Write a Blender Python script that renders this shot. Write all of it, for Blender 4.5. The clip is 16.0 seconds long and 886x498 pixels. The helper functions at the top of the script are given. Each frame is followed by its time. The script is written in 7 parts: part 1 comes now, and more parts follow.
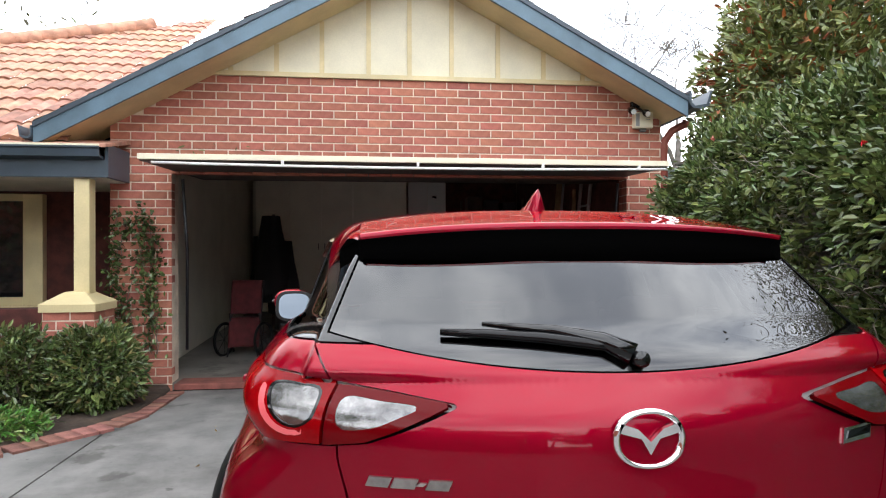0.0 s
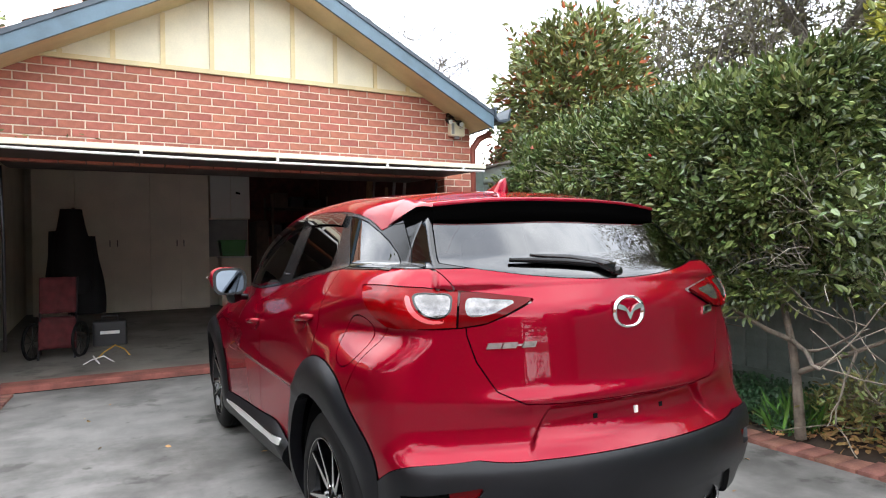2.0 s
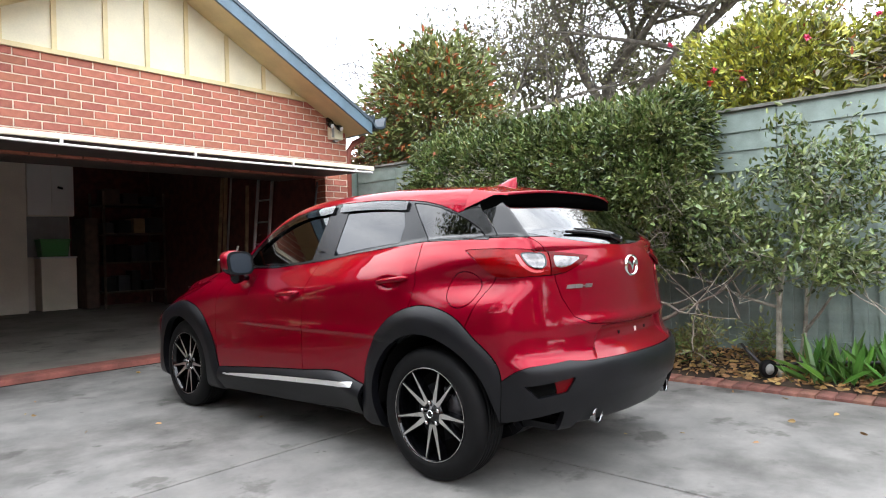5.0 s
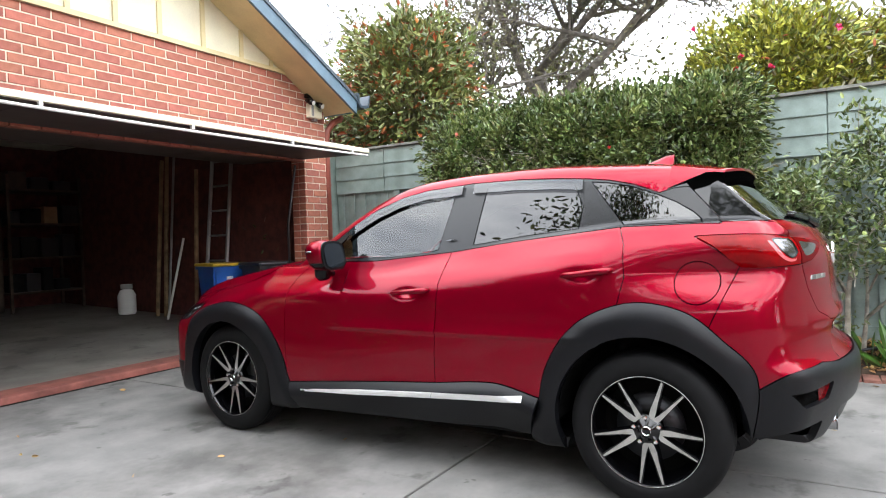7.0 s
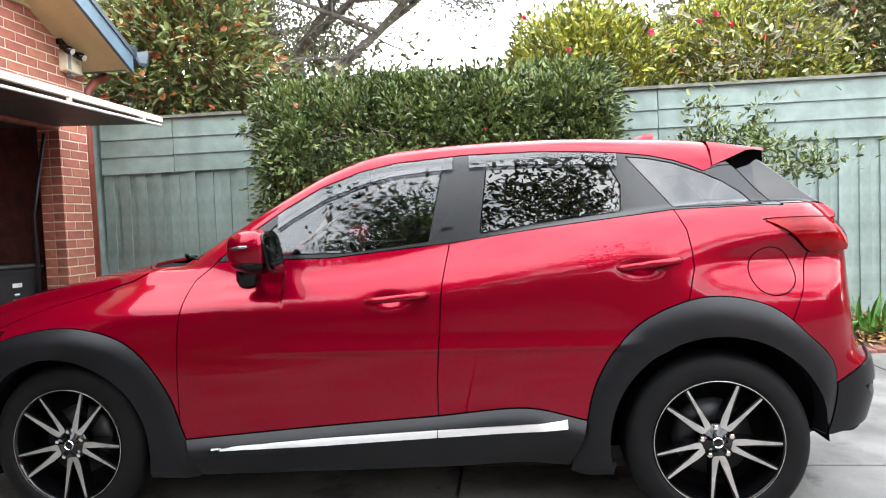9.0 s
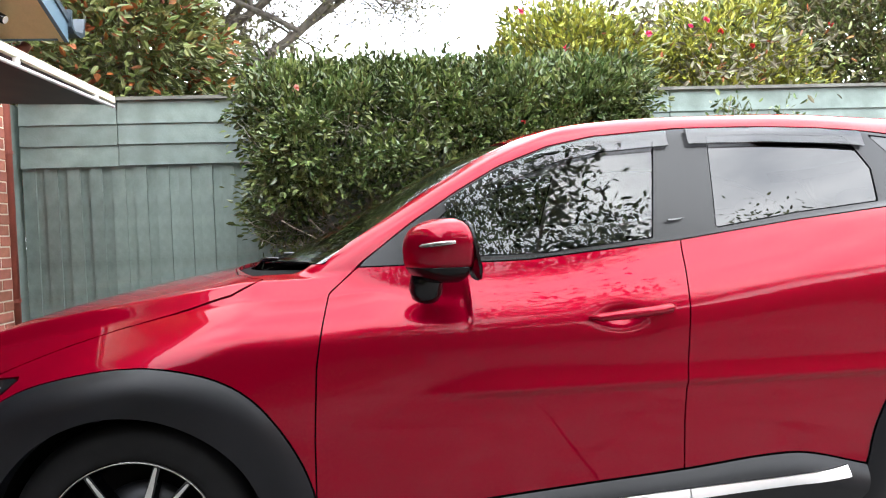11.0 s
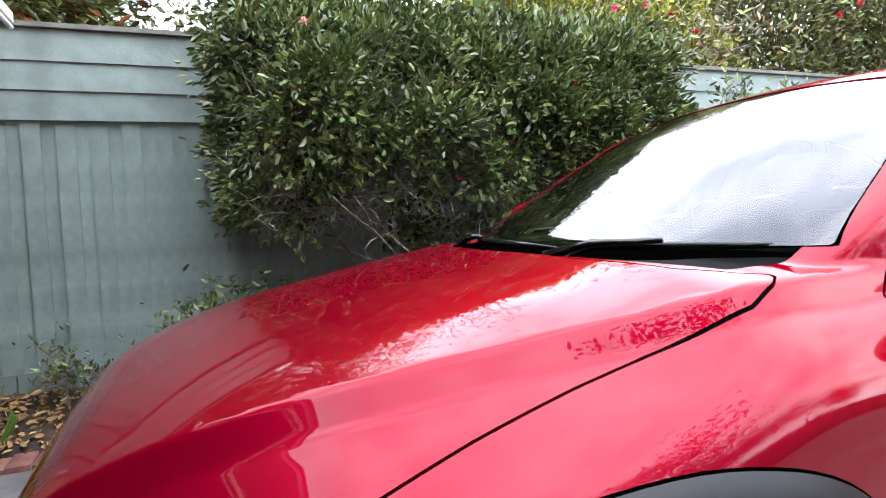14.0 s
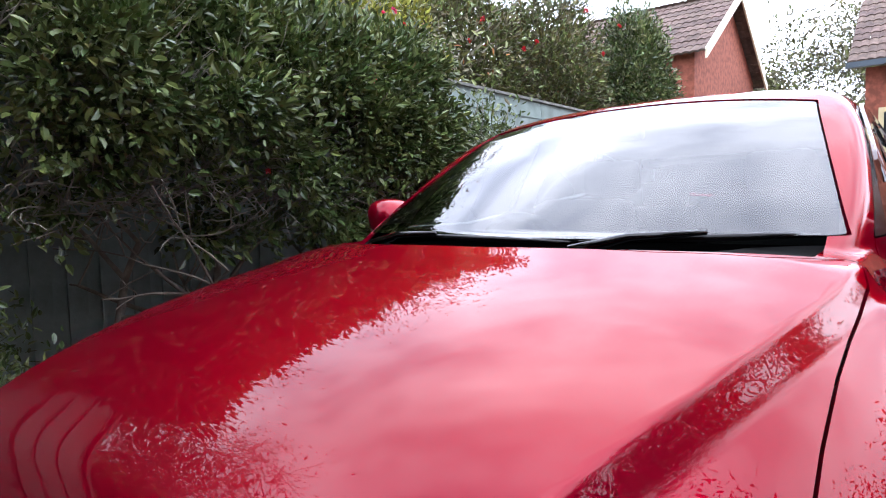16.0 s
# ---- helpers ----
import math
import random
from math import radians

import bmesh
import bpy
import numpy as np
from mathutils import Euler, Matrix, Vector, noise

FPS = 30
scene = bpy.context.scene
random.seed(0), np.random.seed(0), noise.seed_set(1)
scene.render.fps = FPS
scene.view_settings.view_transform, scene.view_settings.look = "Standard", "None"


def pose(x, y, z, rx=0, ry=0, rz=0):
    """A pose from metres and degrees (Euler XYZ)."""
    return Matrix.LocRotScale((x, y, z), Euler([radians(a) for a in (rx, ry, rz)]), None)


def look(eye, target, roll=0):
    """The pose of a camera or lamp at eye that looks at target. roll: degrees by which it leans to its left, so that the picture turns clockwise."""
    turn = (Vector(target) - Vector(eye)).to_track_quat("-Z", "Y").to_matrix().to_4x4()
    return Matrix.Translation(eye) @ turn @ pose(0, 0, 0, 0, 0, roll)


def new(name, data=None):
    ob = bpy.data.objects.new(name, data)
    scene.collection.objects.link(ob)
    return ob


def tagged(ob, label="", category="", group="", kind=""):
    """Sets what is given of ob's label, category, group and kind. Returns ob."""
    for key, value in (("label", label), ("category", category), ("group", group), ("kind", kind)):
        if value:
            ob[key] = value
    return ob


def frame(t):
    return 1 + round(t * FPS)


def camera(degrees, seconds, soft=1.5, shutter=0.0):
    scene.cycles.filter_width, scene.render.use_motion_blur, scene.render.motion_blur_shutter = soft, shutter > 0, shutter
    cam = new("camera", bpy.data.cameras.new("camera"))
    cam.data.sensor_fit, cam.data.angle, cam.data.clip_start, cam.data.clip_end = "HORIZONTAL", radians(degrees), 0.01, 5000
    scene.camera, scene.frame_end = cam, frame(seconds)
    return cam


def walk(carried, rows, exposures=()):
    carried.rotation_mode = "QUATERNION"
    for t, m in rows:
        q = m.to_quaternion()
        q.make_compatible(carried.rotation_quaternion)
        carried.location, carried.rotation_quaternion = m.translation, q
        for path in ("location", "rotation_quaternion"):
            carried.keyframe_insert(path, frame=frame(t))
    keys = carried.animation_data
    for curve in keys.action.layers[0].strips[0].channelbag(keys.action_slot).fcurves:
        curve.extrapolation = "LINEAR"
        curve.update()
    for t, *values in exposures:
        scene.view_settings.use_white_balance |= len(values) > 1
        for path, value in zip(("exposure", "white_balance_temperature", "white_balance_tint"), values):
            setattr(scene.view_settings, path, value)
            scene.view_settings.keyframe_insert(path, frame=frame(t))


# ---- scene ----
cam = camera(70.5, 16.0, 1.1)
PATH = [
    (0, (-0.513, -3.091, 1.403), (-0.285, -1.104, 1.407), -0.1),
    (0.5, (-0.711, -3.061, 1.36), (-0.238, -1.117, 1.359), -0.6),
    (1, (-0.995, -3.153, 1.326), (-0.32, -1.271, 1.327), -0.8),
    (1.5, (-1.255, -3.386, 1.284), (-0.422, -1.569, 1.286), -1.2),
    (2, (-1.569, -3.568, 1.275), (-0.624, -1.805, 1.276), -1.0),
    (2.5, (-1.886, -3.728, 1.241), (-0.866, -2.008, 1.238), -0.9),
    (3, (-2.133, -3.898, 1.208), (-1.027, -2.232, 1.204), -1.6),
    (3.5, (-2.39, -3.991, 1.249), (-1.188, -2.393, 1.241), -1.3),
    (3.7, (-2.5, -4.004, 1.244), (-1.253, -2.44, 1.232), -1.7),
    (5.8, (-3.395, -2.845, 1.138), (-1.828, -1.603, 1.121), -1.6),
    (6, (-3.434, -2.697, 1.156), (-1.858, -1.467, 1.127), -1.9),
    (6.5, (-3.48, -2.313, 1.157), (-1.866, -1.133, 1.133), -1.9),
    (7, (-3.537, -1.942, 1.184), (-1.828, -0.904, 1.147), -1.9),
    (7.5, (-3.47, -1.599, 1.189), (-1.659, -0.751, 1.145), -2.2),
    (8, (-3.448, -1.243, 1.174), (-1.548, -0.622, 1.122), -2.2),
    (8.5, (-3.384, -0.891, 1.187), (-1.422, -0.505, 1.123), -2.2),
    (8.7, (-3.318, -0.743, 1.201), (-1.343, -0.436, 1.123), -2.3),
    (10.8, (-2.658, 0.452, 1.161), (-0.664, 0.308, 1.102), -1.9),
    (11, (-2.588, 0.557, 1.161), (-0.595, 0.394, 1.101), -2.1),
    (11.5, (-2.427, 0.81, 1.17), (-0.441, 0.582, 1.109), -2.1),
    (12, (-2.175, 1.056, 1.177), (-0.197, 0.769, 1.118), -2.1),
    (12.5, (-2.016, 1.281, 1.179), (-0.038, 0.997, 1.098), -1.8),
    (13, (-1.859, 1.49, 1.185), (0.091, 1.058, 1.093), -2.1),
    (13.5, (-1.645, 1.665, 1.183), (0.257, 1.059, 1.069), -2.6),
    (14, (-1.46, 1.82, 1.158), (0.39, 1.07, 1.044), -2.3),
    (14.5, (-1.269, 1.98, 1.171), (0.473, 1.005, 1.043), -2.4),
    (15, (-1.027, 2.081, 1.177), (0.581, 0.899, 1.035), -2.2),
    (15.5, (-0.869, 2.156, 1.173), (0.608, 0.816, 1.025), -2.0),
    (16, (-0.84, 2.316, 1.158), (0.396, 0.75, 1.019), -1.6),
]
EXPOSURES = [(0, 0.06, 6500, 10), (1, 0.34, 6500, 10), (3, 0.40, 6500, 10), (6.5, 0.56, 6500, 10), (8, 0.88, 6500, 10), (11, 0.92, 6500, 10), (12, 1.04, 6400, 11), (13, 1.08, 6300, 13), (14, 0.83, 6100, 15), (15, 0.46, 5900, 17), (16, 0.12, 5900, 17)]
walk(cam, [(t, look(e, g, r)) for t, e, g, r in PATH], EXPOSURES)

# ---- world and light ----
world = bpy.data.worlds.new("sky")
scene.world = world
world.use_nodes = True
wn, wl = world.node_tree.nodes, world.node_tree.links
wn.clear()
w_out, w_bg = wn.new("ShaderNodeOutputWorld"), wn.new("ShaderNodeBackground")
w_sky = wn.new("ShaderNodeTexSky")
w_sky.sky_type, w_sky.sun_disc, w_sky.sun_elevation, w_sky.sun_rotation = "NISHITA", False, radians(48), radians(215)
w_tc, w_map, w_noise, w_ramp, w_mix, w_mul = (wn.new(k) for k in ("ShaderNodeTexCoord", "ShaderNodeMapping", "ShaderNodeTexNoise", "ShaderNodeValToRGB", "ShaderNodeMix", "ShaderNodeVectorMath"))
w_map.inputs["Scale"].default_value = (1.3, 1.3, 3.0)
w_noise.inputs["Scale"].default_value, w_noise.inputs["Detail"].default_value, w_noise.inputs["Roughness"].default_value = 1.6, 7, 0.55
w_ramp.color_ramp.elements[0].position, w_ramp.color_ramp.elements[1].position = 0.36, 0.68
w_ramp.color_ramp.elements[0].color, w_ramp.color_ramp.elements[1].color = (13.0, 14.2, 16.5, 1), (37, 38, 39, 1)
w_mix.data_type = "RGBA"
w_mix.inputs["Factor"].default_value = 0.9
wl.new(w_tc.outputs["Generated"], w_map.inputs["Vector"])
wl.new(w_map.outputs["Vector"], w_noise.inputs["Vector"])
wl.new(w_noise.outputs["Fac"], w_ramp.inputs["Fac"])
wl.new(w_sky.outputs["Color"], w_mix.inputs["A"])
wl.new(w_ramp.outputs["Color"], w_mix.inputs["B"])
wl.new(w_mix.outputs["Result"], w_bg.inputs["Color"])
w_bg.inputs["Strength"].default_value = 0.16
wl.new(w_bg.outputs["Background"], w_out.inputs["Surface"])

sun = new("sun", bpy.data.lights.new("sun", "SUN"))
sun.data.energy, sun.data.angle, sun.data.color = 0.8, radians(150), (1.0, 0.97, 0.92)
sun.matrix_world = look((-6, -8, 11), (0, 0, 0))


# ---- materials ----
M = {}


def material(name, colour, rough=0.6, metal=0.0, vary=0.0, scale=6.0, fine=60.0, bump=0.0, bump_scale=None, second=None, spec=0.5, island=0.0, objects=0.0, **more):
    """A surface with a slow and a fine variation of colour, a bump and, where given, a second colour in blotches."""
    m = bpy.data.materials.new(name)
    m.use_nodes = True
    nt, b = m.node_tree, m.node_tree.nodes["Principled BSDF"]
    N, L = nt.nodes, nt.links
    b.inputs["Base Color"].default_value = (*colour, 1)
    b.inputs["Roughness"].default_value, b.inputs["Metallic"].default_value = rough, metal
    b.inputs["Specular IOR Level"].default_value = spec
    for k, v in more.items():
        b.inputs[k.replace("_", " ").title().replace("Ior", "IOR")].default_value = v
    tc = N.new("ShaderNodeTexCoord")
    last = None
    if vary or second:
        slow, quick = N.new("ShaderNodeTexNoise"), N.new("ShaderNodeTexNoise")
        for n, s, d in ((slow, scale, 5), (quick, fine, 3)):
            n.inputs["Scale"].default_value, n.inputs["Detail"].default_value = s, d
            L.new(tc.outputs["Object"], n.inputs["Vector"])
        mix = N.new("ShaderNodeMix")
        mix.data_type = "RGBA"
        two = second or tuple(c * (1 - vary) for c in colour)
        one = colour if second else tuple(min(1, c * (1 + vary)) for c in colour)
        mix.inputs["A"].default_value, mix.inputs["B"].default_value = (*one, 1), (*two, 1)
        ramp = N.new("ShaderNodeMapRange")
        ramp.inputs["From Min"].default_value, ramp.inputs["From Max"].default_value = 0.35, 0.65
        L.new(slow.outputs["Fac"], ramp.inputs["Value"])
        L.new(ramp.outputs["Result"], mix.inputs["Factor"])
        grain = N.new("ShaderNodeMix")
        grain.data_type, grain.blend_type = "RGBA", "MULTIPLY"
        grain.inputs["Factor"].default_value = max(vary, 0.15)
        L.new(mix.outputs["Result"], grain.inputs["A"])
        L.new(quick.outputs["Fac"], grain.inputs["B"])
        last = grain.outputs["Result"]
    if island or objects:
        rnd = N.new("ShaderNodeNewGeometry").outputs["Random Per Island"] if island else N.new("ShaderNodeObjectInfo").outputs["Random"]
        hsv = N.new("ShaderNodeHueSaturation")
        rng = N.new("ShaderNodeMapRange")
        a = island or objects
        rng.inputs["To Min"].default_value, rng.inputs["To Max"].default_value = 1 - a, 1 + a
        L.new(rnd, rng.inputs["Value"])
        L.new(rng.outputs["Result"], hsv.inputs["Value"])
        hue = N.new("ShaderNodeMapRange")
        hue.inputs["To Min"].default_value, hue.inputs["To Max"].default_value = 0.5 - a * 0.045, 0.5 + a * 0.045
        wob = N.new("ShaderNodeMath")
        wob.operation = "FRACT"
        mul = N.new("ShaderNodeMath")
        mul.operation, mul.inputs[1].default_value = "MULTIPLY", 7.31
        L.new(rnd, mul.inputs[0])
        L.new(mul.outputs[0], wob.inputs[0])
        L.new(wob.outputs[0], hue.inputs["Value"])
        L.new(hue.outputs["Result"], hsv.inputs["Hue"])
        if last:
            L.new(last, hsv.inputs["Color"])
        else:
            hsv.inputs["Color"].default_value = (*colour, 1)
        last = hsv.outputs["Color"]
    if last:
        L.new(last, b.inputs["Base Color"])
    if bump:
        n = N.new("ShaderNodeTexNoise")
        n.inputs["Scale"].default_value, n.inputs["Detail"].default_value = bump_scale or fine, 4
        L.new(tc.outputs["Object"], n.inputs["Vector"])
        bp = N.new("ShaderNodeBump")
        bp.inputs["Strength"].default_value, bp.inputs["Distance"].default_value = bump, 0.01
        L.new(n.outputs["Fac"], bp.inputs["Height"])
        L.new(bp.outputs["Normal"], b.inputs["Normal"])
    M[name] = m
    return m


material("paint", (0.215, 0.0004, 0.012), 0.36, 0.6, spec=0.0, coat_weight=1.0, coat_roughness=0.003, coat_ior=1.34, specular_tint=(1.0, 0.04, 0.09, 1.0))
material("matte_black", (0.0012, 0.0012, 0.0012), 0.7, spec=0.0)
material("gloss_black", (0.002, 0.002, 0.0025), 0.05, spec=0.5)
material("satin_black", (0.003, 0.003, 0.0035), 0.2, spec=0.26)
material("plastic", (0.0045, 0.0047, 0.0062), 0.38, vary=0.2, spec=0.27, fine=400, bump=0.05, bump_scale=900)
material("pillar_black", (0.005, 0.0053, 0.006), 0.26, spec=0.45)
material("dark", (0.003, 0.003, 0.003), 0.9, spec=0.1)
material("rubber", (0.005, 0.005, 0.0055), 0.6, spec=0.16, vary=0.2, scale=20, fine=200)
material("chrome", (0.85, 0.85, 0.86), 0.06, 1.0)
material("machined", (0.66, 0.65, 0.63), 0.30, 1.0, vary=0.15, scale=20, fine=200)
material("lamp_deep", (0.09, 0.0006, 0.002), 0.2, spec=0.0, coat_weight=0.4, coat_roughness=0.005, coat_ior=1.4)
material("bright_trim", (0.95, 0.95, 0.95), 0.42, 0.9)
material("lamp_red", (0.20, 0.0004, 0.002), 0.2, spec=0.0, vary=0.25, scale=14, fine=120, coat_weight=0.45, coat_roughness=0.005, coat_ior=1.4)
material("high_lamp", (0.10, 0.0005, 0.002), 0.2, spec=0.2)
material("lamp_clear", (0.008, 0.008, 0.009), 0.12, 0.2, coat_weight=0.6, coat_roughness=0.01)
material("lamp_bright", (0.60, 0.10, 0.11), 0.12, spec=0.0, coat_weight=1.0, coat_roughness=0.01)
material("lamp_white", (0.50, 0.50, 0.52), 0.15, 0.5, vary=0.3, scale=30, fine=120, coat_weight=1.0, coat_roughness=0.01)
material("lens", (0.26, 0.25, 0.245), 0.14, 0.7, vary=0.5, scale=60, fine=200, coat_weight=1.0, coat_roughness=0.01)
material("lens_dark", (0.15, 0.145, 0.145), 0.14, 0.8, vary=0.45, scale=22, fine=90, bump=0.15, bump_scale=40, coat_weight=1.0, coat_roughness=0.01)
material("steel_dull", (0.38, 0.38, 0.39), 0.2, 1.0, vary=0.2, scale=30, fine=200)
material("mirror", (0.075, 0.088, 0.105), 0.02, 1.0)
material("brushed", (0.35, 0.34, 0.33), 0.35, 1.0, vary=0.2, scale=30, fine=200)
material("headliner", (0.42, 0.42, 0.40), 0.9, vary=0.1, scale=9, fine=200)
material("cloth", (0.006, 0.006, 0.007), 0.9, vary=0.2, fine=300)
material("white", (0.75, 0.75, 0.73), 0.5)
material("brick", (0.44, 0.155, 0.105), 0.85, vary=0.22, scale=9, fine=90, bump=0.3, bump_scale=140, objects=0.15)
material("mortar", (0.72, 0.60, 0.47), 0.95, vary=0.15, scale=8, fine=150, bump=0.3)
material("cream", (0.72, 0.60, 0.33), 0.5, vary=0.10, scale=3, fine=60)
material("cream_light", (0.80, 0.74, 0.55), 0.5, vary=0.06, scale=3, fine=60)
material("blue_trim", (0.10, 0.165, 0.215), 0.45, vary=0.15, scale=4, fine=60)
material("dark_blue", (0.045, 0.065, 0.085), 0.4, vary=0.15, scale=4, fine=60)
material("roof_tile", (0.46, 0.24, 0.16), 0.85, vary=0.3, scale=7, fine=60, bump=0.2, island=0.25)
material("tile_grey", (0.16, 0.11, 0.09), 0.9, vary=0.3, scale=7, fine=60, bump=0.2, island=0.25)
material("fence", (0.215, 0.272, 0.248), 0.7, vary=0.18, scale=5, fine=70, bump=0.15, bump_scale=60, objects=0.10)
material("concrete", (0.215, 0.207, 0.195), 0.72, vary=0.2, scale=3.2, fine=30, bump=0.15, bump_scale=160, second=(0.150, 0.146, 0.138))
material("floor_concrete", (0.25, 0.235, 0.205), 0.6, vary=0.2, scale=1.4, fine=30, second=(0.15, 0.135, 0.12))
material("soil", (0.060, 0.040, 0.027), 0.95, vary=0.4, scale=5, fine=50, bump=0.6, bump_scale=30)
material("white_wall", (0.68, 0.63, 0.53), 0.6, vary=0.08, scale=2, fine=40)
material("cabinet", (0.84, 0.78, 0.66), 0.5, vary=0.06, scale=2, fine=40)
material("leaf", (0.082, 0.121, 0.037), 0.27, vary=0.3, scale=4, fine=40, island=0.45, spec=0.6)
material("leaf_yellow", (0.36, 0.36, 0.05), 0.5, vary=0.3, scale=4, fine=40, island=0.4)
material("leaf_brown", (0.36, 0.22, 0.09), 0.7, island=0.4)
material("bark", (0.20, 0.165, 0.13), 0.9, vary=0.35, scale=12, fine=90, bump=0.5, bump_scale=60)

material("grass_ground", (0.10, 0.105, 0.05), 0.95, vary=0.4, scale=0.6, fine=30, second=(0.13, 0.11, 0.075))
material("ceiling_dark", (0.70, 0.66, 0.58), 0.8, vary=0.1, scale=2, fine=40)
# Door panel brown, kept dark to carry the shade below the raised door.
material("door_under_shaded", (0.075, 0.058, 0.052), 0.6, vary=0.2, scale=3, fine=50)
# House brick again, with the shade of garage and porch put into its colour.
material("brick_shaded", (0.10, 0.028, 0.022), 0.9, vary=0.3, scale=9, fine=60, bump=0.3)
material("brick_far", (0.33, 0.10, 0.06), 0.9, vary=0.3, scale=9, fine=60, bump=0.3)
material("red_pipe", (0.30, 0.075, 0.05), 0.45, vary=0.1, scale=6, fine=60)
material("grey", (0.30, 0.30, 0.29), 0.6, vary=0.1, fine=60)
material("dark_metal", (0.05, 0.05, 0.055), 0.4, 0.8)
material("old_metal", (0.35, 0.35, 0.35), 0.45, 0.7, vary=0.2, fine=60)
material("timber", (0.30, 0.20, 0.11), 0.7, vary=0.3, scale=8, fine=60)
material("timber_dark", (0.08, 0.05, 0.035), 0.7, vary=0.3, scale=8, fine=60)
material("cardboard", (0.30, 0.20, 0.11), 0.9, vary=0.15, fine=50)
material("green_plastic", (0.03, 0.22, 0.04), 0.4)
material("blue_plastic", (0.015, 0.10, 0.40), 0.4, vary=0.1, fine=60)
material("black_plastic", (0.02, 0.02, 0.022), 0.5, vary=0.1, fine=60)
material("yellow_lid", (0.60, 0.40, 0.02), 0.45, vary=0.1, fine=60)
material("black_lid", (0.03, 0.03, 0.032), 0.5, vary=0.1, fine=60)
material("yellow_cord", (0.55, 0.30, 0.03), 0.5)
material("red_cloth", (0.16, 0.012, 0.016), 0.85, vary=0.2, fine=200)
material("red_cloth_dark", (0.09, 0.012, 0.014), 0.9, vary=0.3, scale=8, fine=80)
material("pane_dark", (0.012, 0.013, 0.015), 0.05, spec=0.6)
material("fence_cap", (0.19, 0.19, 0.165), 0.8, vary=0.3, scale=5, fine=60, bump=0.2, objects=0.1)

material("leaf_light", (0.150, 0.192, 0.054), 0.32, vary=0.3, scale=4, fine=40, island=0.4, spec=0.5)
material("leaf_olive", (0.15, 0.13, 0.035), 0.5, vary=0.3, scale=4, fine=40, island=0.4)
material("leaf_mid", (0.18, 0.20, 0.065), 0.45, vary=0.3, scale=4, fine=40, island=0.45)
material("leaf_fresh", (0.08, 0.20, 0.03), 0.4, vary=0.25, scale=4, fine=40, island=0.3)
material("leaf_cover", (0.045, 0.125, 0.05), 0.5, vary=0.25, scale=4, fine=40, island=0.3)
material("leaf_dull", (0.15, 0.135, 0.075), 0.6, vary=0.3, scale=4, fine=40, island=0.4)
material("leaf_rust", (0.34, 0.10, 0.025), 0.6, vary=0.3, scale=4, fine=40, island=0.35)
material("leaf_dry_red", (0.13, 0.05, 0.035), 0.7, vary=0.3, scale=4, fine=40, island=0.4)
material("petal_pale", (0.75, 0.35, 0.30), 0.5, island=0.15)
material("petal_pink", (0.75, 0.07, 0.20), 0.5, island=0.15)
material("petal_red", (0.62, 0.02, 0.03), 0.5, island=0.15)
material("dry", (0.30, 0.25, 0.15), 0.9, island=0.3)
material("terracotta", (0.20, 0.085, 0.05), 0.8, vary=0.2, scale=8, fine=60)
material("bark_pale", (0.34, 0.31, 0.255), 0.85, vary=0.35, scale=14, fine=90, bump=0.3, bump_scale=60)
material("bark_grey", (0.19, 0.17, 0.15), 0.9, vary=0.35, scale=6, fine=60, bump=0.5, bump_scale=30)
material("sill_red", (0.26, 0.085, 0.065), 0.75, vary=0.3, scale=5, fine=60, bump=0.2, bump_scale=90)
material("paver", (0.24, 0.105, 0.08), 0.9, vary=0.35, scale=7, fine=70, bump=0.4, bump_scale=70, objects=0.25)


def stain(name, spots):
    """Adds dark stains of several sizes, each with its own outline, to a surface: (scale, threshold, softness, strength)."""
    nt = M[name].node_tree
    N, L = nt.nodes, nt.links
    b = N["Principled BSDF"]
    tc = N.new("ShaderNodeTexCoord")
    last = b.inputs["Base Color"].links[0].from_socket
    for k, (scale, edge, soft, strength) in enumerate(spots):
        n, m, mul, mix = N.new("ShaderNodeTexNoise"), N.new("ShaderNodeMapRange"), N.new("ShaderNodeMath"), N.new("ShaderNodeMix")
        mp = N.new("ShaderNodeMapping")
        mp.inputs["Location"].default_value = (3.1 * k, 1.7 * k, 0.4 * k)
        n.inputs["Scale"].default_value, n.inputs["Detail"].default_value, n.inputs["Roughness"].default_value = scale, 6, 0.62
        m.inputs["From Min"].default_value, m.inputs["From Max"].default_value = edge, edge + soft
        mul.operation, mul.inputs[1].default_value = "MULTIPLY", strength
        mix.data_type, mix.blend_type = "RGBA", "MULTIPLY"
        mix.inputs["B"].default_value = (0.30, 0.29, 0.27, 1)
        L.new(tc.outputs["Object"], mp.inputs["Vector"]), L.new(mp.outputs["Vector"], n.inputs["Vector"])
        L.new(n.outputs["Fac"], m.inputs["Value"]), L.new(m.outputs["Result"], mul.inputs[0])
        L.new(mul.outputs[0], mix.inputs["Factor"]), L.new(last, mix.inputs["A"])
        last = mix.outputs["Result"]
    L.new(last, b.inputs["Base Color"])


stain("concrete", ((0.8, 0.47, 0.16, 0.55), (2.3, 0.585, 0.06, 0.65), (9.0, 0.68, 0.03, 0.75), (34.0, 0.66, 0.05, 0.45)))
stain("floor_concrete", ((0.9, 0.50, 0.18, 0.6), (3.0, 0.58, 0.08, 0.6), (11.0, 0.66, 0.04, 0.6)))
stain("fence", ((1.6, 0.52, 0.22, 0.28), (7.0, 0.62, 0.10, 0.30)))


